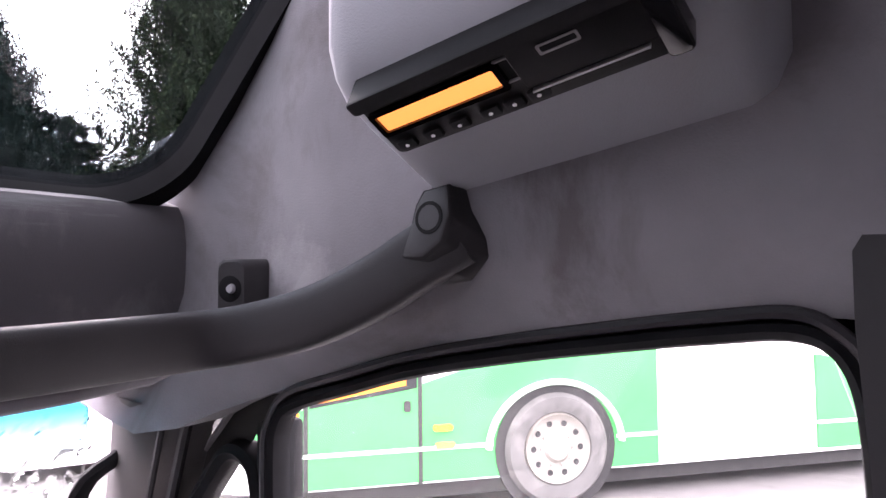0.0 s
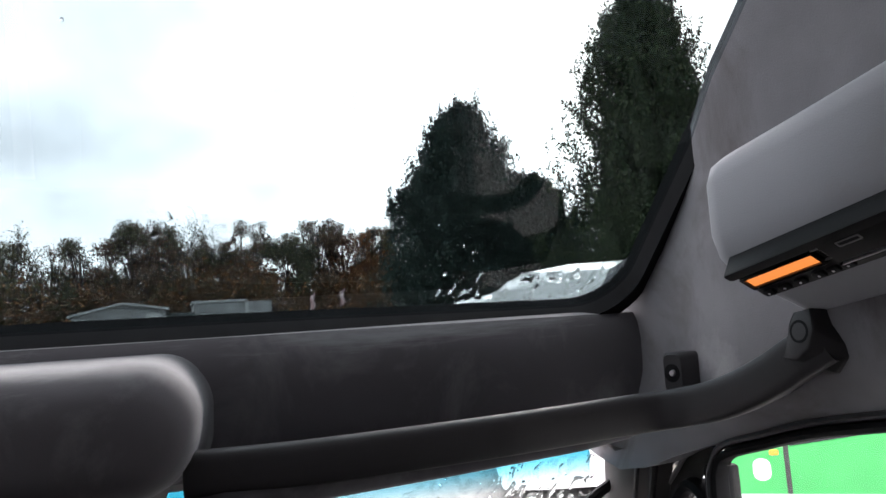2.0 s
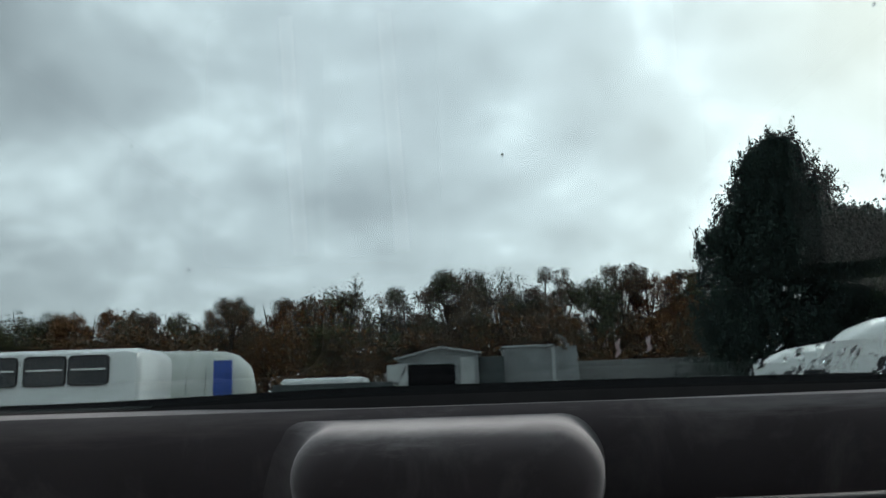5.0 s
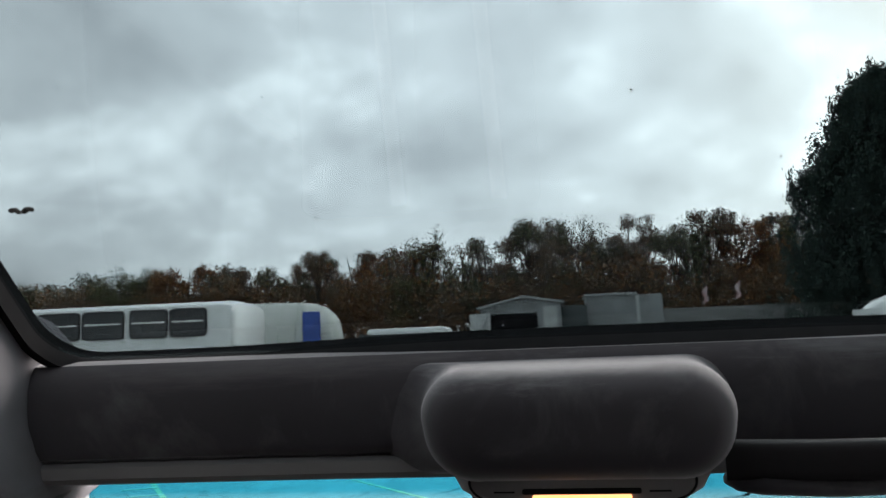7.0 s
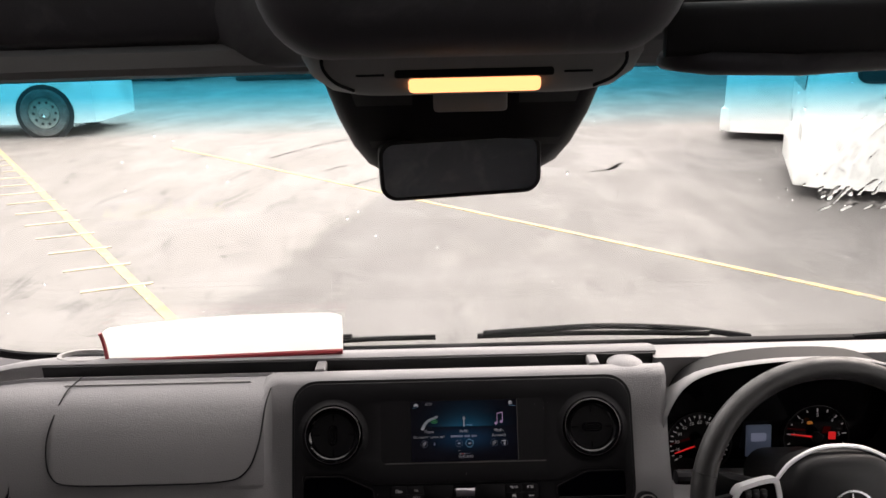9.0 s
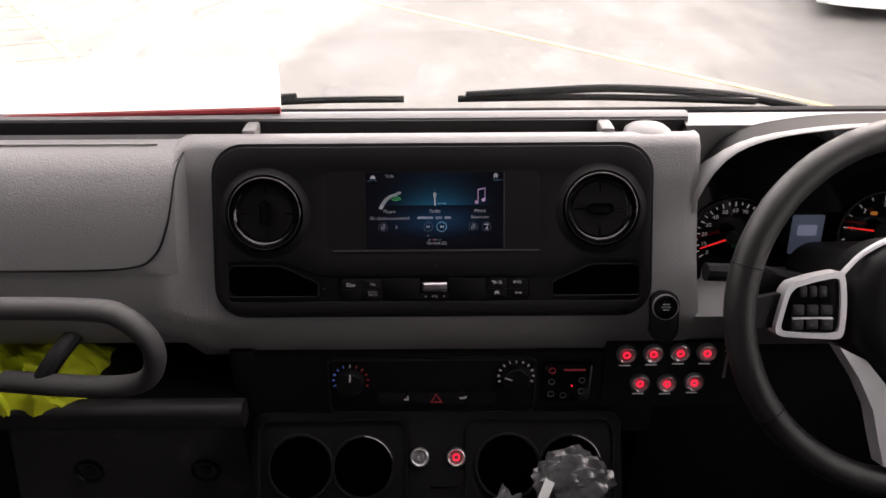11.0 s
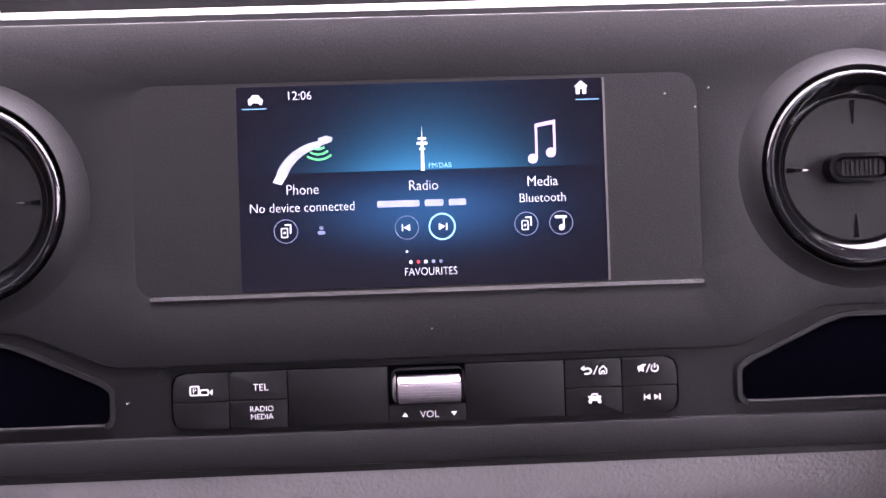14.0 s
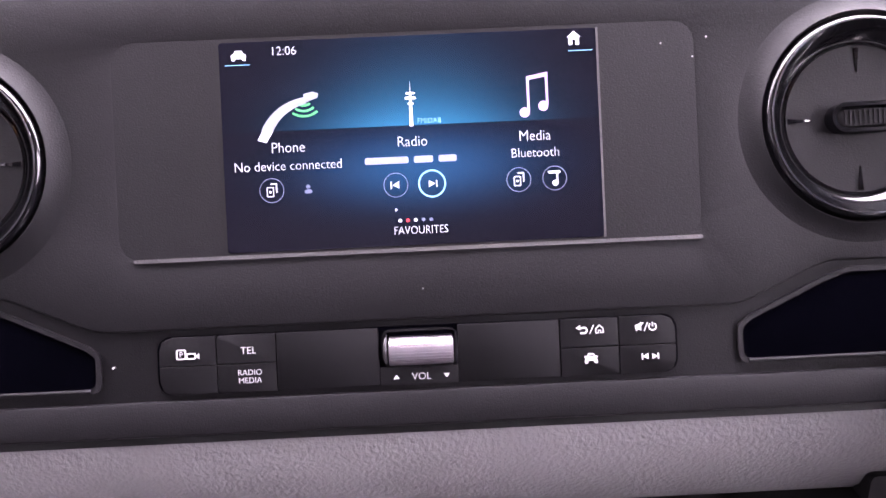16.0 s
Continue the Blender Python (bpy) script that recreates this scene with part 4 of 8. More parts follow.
def centre_panel():
    c = thing("infotainment_unit", "dark centre panel with lit colour screen and buttons", "infotainment unit")
    out = rrect(0.4935, 0.191, 0.034, 8, -0.002, -0.0225)
    # bezel with openings: made of bands round the screen, the storage pockets and the vents
    part("bezel", plate(out, -0.03, 0.006, TILT, 0.006), M_panel, c, angle=30)
    part("bezel_edge", frame_ring(rrect(0.5005, 0.198, 0.036, 8, -0.002, -0.0225), rrect(0.4915, 0.189, 0.033, 8, -0.002, -0.0225), -0.02, 0.0035, TILT), M_black, c)
    trough = [(-0.2365, -0.0573), (-0.1705, -0.0573), (-0.1337, -0.0735), (0.1337, -0.0735), (0.1705, -0.0573), (0.2325, -0.0573), (0.2325, -0.1029), (-0.2365, -0.1029)]
    holes = [rounded(trough, 0.16), rrect(0.2395, 0.0885, 0.009, 4, -0.0015, 0.0004), circle(0.0462, 48, -0.1914, -0.002), circle(0.0462, 48, 0.1875, 0.0015)]
    part("fascia_skin", pierced(rrect(0.4925, 0.190, 0.0335, 8, -0.002, -0.0225), holes, 0.0055, 0.0085, TILT, 0.0012), M_panel, c, "dark grained skin with shaped openings", angle=30)
    part("screen_insert", plate(rrect(0.2408, 0.0898, 0.009, 4, -0.0015, 0.0004), 0.003, 0.00842, TILT), M_panel, c)
    ins = part("screen_surround", frame_ring(rrect(0.240, 0.0895, 0.010, 4, -0.0015, 0.0), rrect(0.236, 0.0865, 0.008, 4, -0.0015, 0.0), 0.003, 0.0083, TILT), M_panel, c)
    part("lower_ledge", plate(rrect(0.235, 0.0016, 0.0007, 2, 0.0015, -0.0447), 0.004, 0.0094, TILT), M_kick, c)
    part("screen_edge", box(0.0782, 0.0790, -0.043, 0.0437, 0.005, 0.0088, m=TILT), M_kick, c)
    air_vent(c, TILT @ pose(-0.1914, -0.002, 0.0), 0.0426, 0)
    air_vent(c, TILT @ pose(0.1875, 0.0015, 0.0), 0.0426, 90)
    # storage pockets
    for s in (-1, 1):
        o = [(s * 0.238, -0.0600), (s * 0.180, -0.0600), (s * 0.170, -0.0635), (s * 0.1365, -0.0790), (s * 0.1325, -0.0825), (s * 0.1325, -0.0985), (s * 0.238, -0.0985)]
        i = [(s * 0.235, -0.0622), (s * 0.180, -0.0622), (s * 0.171, -0.0652), (s * 0.1385, -0.0802), (s * 0.1345, -0.0835), (s * 0.1345, -0.0965), (s * 0.235, -0.0965)]
        p = part("storage_pocket", frame_ring(rounded(o, 0.3), rounded(i, 0.3), -0.002, 0.0076, TILT), M_panel, c)
        # flat plate; the pocket's depth is only its black shade
        part("pocket_shade", plate(rounded(i, 0.3), 0.0, 0.0066, TILT), M_pit, p)
        part("pocket_lip", tube([TILT @ Vector((s * x, -0.0972, 0.0080)) for x in (0.1365, 0.17, 0.20, 0.236)], 0.0008, 8), M_panel, p)
    # button strip
    strip = part("button_strip", plate(rrect(0.2165, 0.0245, 0.006, 5, -0.001, -0.0885), 0.002, 0.0064, TILT), M_pit, c)
    M_print = glow("white_icons", (0.9, 0.9, 0.92), 0.085)
    for s in (-1, 1):
        for (x0, x1), (y0, y1), rr in (((0.0836, 0.1070), (-0.0884, -0.0766), 0.0052), ((0.0836, 0.1070), (-0.1004, -0.0888), 0.0052), ((0.0590, 0.0832), (-0.0884, -0.0766), 0.0015), ((0.0590, 0.0832), (-0.1004, -0.0888), 0.0015)):
            top = y0 > -0.089
            key = [(x0, y0), (x1, y0), (x1, y1 - rr), (x1 - rr * 0.3, y1 - rr * 0.3), (x1 - rr, y1), (x0, y1)] if top else [(x0, y0), (x1 - rr, y0), (x1 - rr * 0.3, y0 + rr * 0.3), (x1, y0 + rr), (x1, y1), (x0, y1)]
            key = [(s * x - 0.001, y) for x, y in key][::s]
            part("button", plate(key, 0.004, 0.0082, TILT, 0.0003), M_key, strip)
        part("blank_key", plate(rrect(0.0420, 0.0238, 0.0004, 1, s * 0.0375 - 0.001, -0.0885), 0.004, 0.0082, TILT, 0.0003), M_key, strip)
    part("blank_key", plate(rrect(0.0325, 0.0075, 0.0004, 1, -0.001, -0.0968), 0.004, 0.0082, TILT, 0.0003), M_key, strip)
    put = lambda x, y, d=0.0085: TILT @ pose(x, y, d)
    writing("lettering", "TEL", 0.0042, put(-0.0711, -0.0833), M_print, strip)
    writing("lettering", "RADIO\nMEDIA", 0.0033, put(-0.0709, -0.0940), M_print, strip)
    writing("lettering", "VOL", 0.0042, put(-0.0002, -0.0973, 0.0085), M_print, strip)
    tri = lambda x, y, r, up: plate([(x - r, y - r * 0.6 * up), (x + r, y - r * 0.6 * up), (x, y + r * 0.8 * up)], 0.0075, 0.0086, TILT)
    part("arrow", tri(-0.0106, -0.0972, 0.0012, 1), M_print, strip); part("arrow", tri(0.0102, -0.0972, 0.0012, -1), M_print, strip)
    ring = lambda w, h, x, y, t=0.0005: frame_ring(rrect(w, h, 0.0006, 2, x, y), rrect(w - 2 * t, h - 2 * t, 0.0004, 2, x, y), 0.0075, 0.0087, TILT)
    part("park_icon", ring(0.0040, 0.0042, -0.0988, -0.0837), M_print, strip)
    writing("lettering", "P", 0.0032, put(-0.0988, -0.0838), M_print, strip)
    part("camera_icon", join(ring(0.0040, 0.0026, -0.0948, -0.0845), plate([(-0.0928, -0.0845), (-0.0914, -0.0833), (-0.0914, -0.0857)], 0.0075, 0.0087, TILT)), M_print, strip)
    stroke = lambda pts, r=0.0003: tube([TILT @ Vector((a, b, 0.0085)) for a, b in pts], r, 6)
    flat = lambda pts: plate(pts, 0.0075, 0.0087, TILT)
    curve = lambda x, y, r, a0, a1, n=14: [(x + r * math.cos(radians(a0 + (a1 - a0) * k / n)), y + r * math.sin(radians(a0 + (a1 - a0) * k / n))) for k in range(n + 1)]
    part("back_icon", join(flat([(0.0646, -0.0804), (0.0664, -0.0792), (0.0664, -0.0816)]), stroke([(0.0662, -0.0806), (0.0678, -0.0804)] + curve(0.0680, -0.0815, 0.0011, 80, -90, 8) + [(0.0664, -0.0827)], 0.0004)), M_print, strip)
    part("slash", stroke([(0.0702, -0.0830), (0.0720, -0.0794)], 0.00025), M_print, strip)
    part("home_icon", stroke([(0.0728, -0.0828), (0.0728, -0.0810), (0.0743, -0.0796), (0.0758, -0.0810), (0.0758, -0.0828), (0.0748, -0.0828), (0.0748, -0.0817), (0.0738, -0.0817), (0.0738, -0.0828), (0.0728, -0.0828)]), M_print, strip)
    part("car_icon", join(flat([(0.0686, -0.0924), (0.0692, -0.0912), (0.0716, -0.0912), (0.0722, -0.0924), (0.0717, -0.0924), (0.0713, -0.0917), (0.0695, -0.0917), (0.0691, -0.0924)]), flat(rrect(0.0056, 0.0007, 0.0002, 1, 0.0704, -0.0926)), flat(rrect(0.0050, 0.0010, 0.0004, 2, 0.0704, -0.0937)), flat(rrect(0.0014, 0.0014, 0.0003, 1, 0.0684, -0.0946)), flat(rrect(0.0014, 0.0014, 0.0003, 1, 0.0724, -0.0946))), M_print, strip)
    part("mute_icon", join(flat([(0.0893, -0.0818), (0.0903, -0.0818), (0.0917, -0.0828), (0.0917, -0.0792), (0.0903, -0.0802), (0.0893, -0.0802)]), stroke([(0.0896, -0.0826), (0.0926, -0.0794)])), M_print, strip)
    part("slash", stroke([(0.0929, -0.0830), (0.0945, -0.0794)], 0.00025), M_print, strip)
    part("power_icon", join(stroke(curve(0.0965, -0.0812, 0.0015, 125, 415)), stroke([(0.0965, -0.0811), (0.0965, -0.0792)])), M_print, strip)
    for sgn, x in ((-1, 0.0932), (1, 0.0970)):
        part("skip_icon", join(flat([(x + sgn * 0.0012, -0.0935), (x - sgn * 0.0010, -0.0923), (x - sgn * 0.0010, -0.0947)]), flat(rrect(0.0005, 0.0026, 0.0001, 1, x + sgn * 0.0014, -0.0935))), M_print, strip)
    roller = part("volume_roller", loft([[TILT @ Vector((x, -0.0868 + r * math.sin(a), 0.0045 + r * math.cos(a))) for a in np.linspace(0, 2 * math.pi, 24, endpoint=False)] for x, r in ((-0.0135, 0.0056), (-0.0130, 0.0063), (0.0130, 0.0063), (0.0135, 0.0056))]), M_roller, c, "knurled silver volume roller")
    for k in range(14):
        a = radians(-75 + k * 11.5)
        part("rib", box(-0.0128, 0.0128, -0.00022, 0.00022, 0.006, 0.0066, m=TILT @ Matrix.Translation((0, -0.0868, 0.0045)) @ Matrix.Rotation(a, 4, "X")), M_roller, roller)
    part("roller_well", frame_ring(rrect(0.0315, 0.0155, 0.004, 4, -0.0005, -0.0852), rrect(0.0285, 0.0140, 0.001, 4, 0, -0.0855), 0.003, 0.0080, TILT), M_key, c)
    part("roller_cheek", lathe([(0.0066, 0.0), (0.0060, 0.0010), (0.0040, 0.0016), (0.001, 0.0018)], TILT @ pose(-0.0140, -0.0862, 0.0050) @ Matrix.Rotation(radians(-90), 4, "Y"), 20), M_kick, roller, "dull rounded cheek")
    for x, y in ((0.002, -0.0609), (0.118, 0.030), (0.124, 0.038), (-0.127, -0.088), (0.105, 0.036)):
        part("dust_speck", plate(circle(0.0004, 6, x, y), 0.004, 0.0088, TILT), M_pillar, c)
    return c


unit = centre_panel()


def screen_material():
    """Dark display with a blue glow: a lit horizon in the middle and a soft bluish field below."""
    m = bpy.data.materials.new("lit_screen")
    m.use_nodes = True
    n, l = m.node_tree.nodes, m.node_tree.links
    b = n["Principled BSDF"]
    b.inputs["Base Color"].default_value, b.inputs["Roughness"].default_value = (0.004, 0.004, 0.006, 1), 0.12
    b.inputs["Specular IOR Level"].default_value = 0.28
    sp = n.new("ShaderNodeSeparateXYZ"); l.new(n.new("ShaderNodeTexCoord").outputs["Object"], sp.inputs[0])
    def op(kind, a, b2, clamp=False):
        q = n.new("ShaderNodeMath"); q.operation = kind; q.use_clamp = clamp
        for k, v in enumerate((a, b2)):
            if isinstance(v, (int, float)): q.inputs[k].default_value = v
            elif v is not None: l.new(v, q.inputs[k])
        return q.outputs[0]
    x, y = sp.outputs[0], sp.outputs[1]
    fall = lambda c, w: op("POWER", 2.718, op("MULTIPLY", op("POWER", op("ABSOLUTE", op("DIVIDE", op("SUBTRACT", c[0], c[1]), w), None), 2.0), -1.0))
    upper = op("MULTIPLY", op("MULTIPLY", fall((x, 0.003), 0.036), op("POWER", 2.718, op("MULTIPLY", op("MAXIMUM", op("SUBTRACT", y, 0.0062), 0.0), -75.0))), op("GREATER_THAN", y, 0.0062))
    lower = op("MULTIPLY", op("MULTIPLY", fall((x, 0.003), 0.038), fall((y, -0.011), 0.013)), op("LESS_THAN", y, 0.0062))
    col = n.new("ShaderNodeCombineXYZ")
    l.new(op("ADD", op("MULTIPLY", upper, 0.02), op("ADD", op("MULTIPLY", lower, 0.012), 0.002)), col.inputs[0])
    l.new(op("ADD", op("MULTIPLY", upper, 0.36), op("ADD", op("MULTIPLY", lower, 0.125), 0.002)), col.inputs[1])
    l.new(op("ADD", op("MULTIPLY", upper, 0.68), op("ADD", op("MULTIPLY", lower, 0.30), 0.006)), col.inputs[2])
    l.new(col.outputs[0], b.inputs["Emission Color"])
    b.inputs["Emission Strength"].default_value = 0.108
    return m


def screen(parent):
    s = part("screen", plate(rrect(0.1555, 0.0865, 0.0012, 2), -0.001, 0.0, Matrix()), screen_material(), parent, "lit display showing phone, radio and media")
    s.matrix_basis = TILT @ pose(0.0003, 0.0004, 0.0086)
    W = glow("screen_white", (0.85, 0.9, 1.0), 0.075)
    W2 = glow("screen_grey", (0.55, 0.66, 0.95), 0.016)
    D = glow("screen_dim", (0.30, 0.36, 0.55), 0.024)
    B = glow("screen_blue", (0.25, 0.65, 1.0), 0.137)
    P = glow("screen_pink", (0.8, 0.55, 0.95), 0.097)
    G = glow("screen_green", (0.1, 0.85, 0.3), 0.046)
    R = glow("screen_red", (1.0, 0.08, 0.1), 0.085)
    put = lambda x, y: pose(x - 0.0003, y - 0.0004, 0.00012)
    I = Matrix.Translation((-0.0003, -0.0004, 0))
    for text, x, y, size, wide in (("12:06", -0.051, 0.0393, 0.0052, 0.95), ("Phone", -0.0508, -0.0005, 0.0062, 0.90), ("Radio", 0.0004, -0.0002, 0.0062, 0.90), ("Media", 0.0511, 0.0, 0.0062, 0.90), ("No device connected", -0.0511, -0.0080, 0.0056, 0.92), ("Bluetooth", 0.0510, -0.0070, 0.0055, 0.92), ("FAVOURITES", 0.0024, -0.0368, 0.0048, 0.83)):
        writing("lettering", text, size, put(x, y), W, s, wide=wide)
    writing("lettering", "FM/DAB", 0.0030, put(0.0078, 0.0082), B, s, wide=0.95)
    x = -0.0195
    for w in (0.0180, 0.0080, 0.0075):
        part("name_bar", plate(rrect(w, 0.0028, 0.0007, 2, x + w / 2, -0.0076), 0.0, 0.00012, I), W2, s); x += w + 0.0022
    flat = lambda o: plate(o, 0.0, 0.00014, I)
    hoop = lambda r, t, cx, cy, n=28: frame_ring(circle(r, n, cx, cy), circle(r - t, n, cx, cy), 0.0, 0.00014, I)
    arc = lambda cx, cy, r, a0, a1, w, n=10: flat([(cx + (r + w) * math.cos(radians(a0 + (a1 - a0) * k / n)), cy + (r + w) * math.sin(radians(a0 + (a1 - a0) * k / n))) for k in range(n + 1)] + [(cx + r * math.cos(radians(a1 + (a0 - a1) * k / n)), cy + r * math.sin(radians(a1 + (a0 - a1) * k / n))) for k in range(n + 1)])
    SH = glow("screen_silver", (0.55, 0.62, 0.72), 0.042)
    bow = lambda r0, r1, w0, w1, n=14: flat([(-0.0390 + (r0 + (w0 + (w1 - w0) * k / n)) * math.cos(radians(100 + 58 * k / n)), -0.0020 + (r0 + (w0 + (w1 - w0) * k / n)) * math.sin(radians(100 + 58 * k / n))) for k in range(n + 1)] + [(-0.0390 + r1 * math.cos(radians(158 - 58 * k / n)), -0.0020 + r1 * math.sin(radians(158 - 58 * k / n))) for k in range(n + 1)])
    part("handset_icon", bow(0.0212, 0.0196, 0.0012, 0.0030), SH, s)
    part("handset_light", bow(0.0216, 0.0212, 0.0006, 0.0018), W, s)
    part("handset_end", flat([(-0.0430, 0.0178), (-0.0378, 0.0196), (-0.0374, 0.0214), (-0.0400, 0.0222), (-0.0436, 0.0212)]), SH, s)
    part("handset_end", flat([(-0.0632, 0.0030), (-0.0596, 0.0018), (-0.0566, 0.0064), (-0.0574, 0.0094), (-0.0604, 0.0078)]), W, s)
    for k in range(3):
        part("signal_wave", arc(-0.0435, 0.0205, 0.0035 + 0.0022 * k, 235, 310, 0.0009), G, s)
    part("tower_icon", join(flat([(-0.0004, 0.0062), (0.0012, 0.0062), (0.0009, 0.0200), (-0.0001, 0.0200)]), flat(rrect(0.0046, 0.0012, 0.0004, 2, 0.0004, 0.0178)), flat(rrect(0.0038, 0.0010, 0.0004, 2, 0.0004, 0.0198)), flat(rrect(0.0026, 0.0010, 0.0004, 2, 0.0004, 0.0155)), flat([(0.0002, 0.020), (0.0006, 0.020), (0.0004, 0.0255)])), W, s)
    part("note_icon", join(flat([(0.0486, 0.0100), (0.0496, 0.0100), (0.0496, 0.0232), (0.0564, 0.0244), (0.0564, 0.0128), (0.0574, 0.0128), (0.0574, 0.0262), (0.0486, 0.0246)]), flat(circle(0.0021, 14, 0.0474, 0.0098)), flat(circle(0.0021, 14, 0.0552, 0.0122))), P, s)
    for k, cx in enumerate((-0.0583, -0.0072, 0.0078, 0.0437, 0.0586)):
        r = 0.0058 if cx == 0.0078 else 0.0051
        part("icon_ring", hoop(r, 0.0007 if cx == 0.0078 else 0.0003, cx, -0.0178), B if cx == 0.0078 else D, s)
    for cx, sgn in ((-0.0072, -1), (0.0078, 1)):
        part("skip_icon", join(flat([(cx + sgn * 0.0014, -0.0178), (cx - sgn * 0.0014, -0.0163), (cx - sgn * 0.0014, -0.0193)]), flat(rrect(0.0006, 0.0030, 0.0001, 1, cx + sgn * 0.0019, -0.0178))), W, s)
    for cx in (-0.0583, 0.0437):
        part("device_icon", join(frame_ring(rrect(0.0030, 0.0042, 0.0004, 2, cx - 0.0006, -0.0184), rrect(0.0021, 0.0033, 0.0003, 2, cx - 0.0006, -0.0184), 0, 0.00014, I), flat(rrect(0.0010, 0.0010, 0.0002, 1, cx - 0.0006, -0.0184)), flat(rrect(0.0006, 0.0040, 0.0002, 1, cx + 0.0020, -0.0168)), flat(rrect(0.0026, 0.0006, 0.0002, 1, cx + 0.0008, -0.0151))), W, s)
    part("person_icon", join(flat(circle(0.0009, 10, -0.0433, -0.0168)), flat(rrect(0.0032, 0.0016, 0.0007, 2, -0.0433, -0.0188))), D, s)
    part("tune_icon", join(flat(rrect(0.0007, 0.0050, 0.0002, 1, 0.0597, -0.0176)), flat(circle(0.0013, 10, 0.0588, -0.0198)), flat(rrect(0.0052, 0.0012, 0.0004, 1, 0.0585, -0.0153))), W, s)
    part("car_icon", join(flat(rrect(0.0062, 0.0020, 0.0006, 2, -0.0694, 0.0378)), flat([(-0.0716, 0.0386), (-0.0672, 0.0386), (-0.0680, 0.0402), (-0.0708, 0.0402)]), flat(rrect(0.0014, 0.0012, 0.0002, 1, -0.0716, 0.0366)), flat(rrect(0.0014, 0.0012, 0.0002, 1, -0.0672, 0.0366))), W, s)
    part("tab_edge", flat(rrect(0.0105, 0.0003, 0.0001, 1, -0.0700, 0.0343)), B, s)
    part("tab_edge", flat(rrect(0.0100, 0.0003, 0.0001, 1, 0.0715, 0.0345)), B, s)
    part("home_icon", join(flat([(0.0660, 0.0400), (0.0720, 0.0400), (0.0690, 0.0426)]), flat(rrect(0.0016, 0.0034, 0.0002, 1, 0.0676, 0.0385)), flat(rrect(0.0016, 0.0034, 0.0002, 1, 0.0704, 0.0385)), flat(rrect(0.0040, 0.0012, 0.0002, 1, 0.0690, 0.0396))), W, s)
    for k in range(5):
        part("page_dot", flat(circle(0.0008, 8, -0.0060 + 0.0032 * k, -0.0325)), R if k == 1 else (W if k in (0, 2) else D), s)
    part("page_dot", flat(circle(0.0006, 8, -0.0075, -0.0280)), W, s)
    return s


screen(unit)


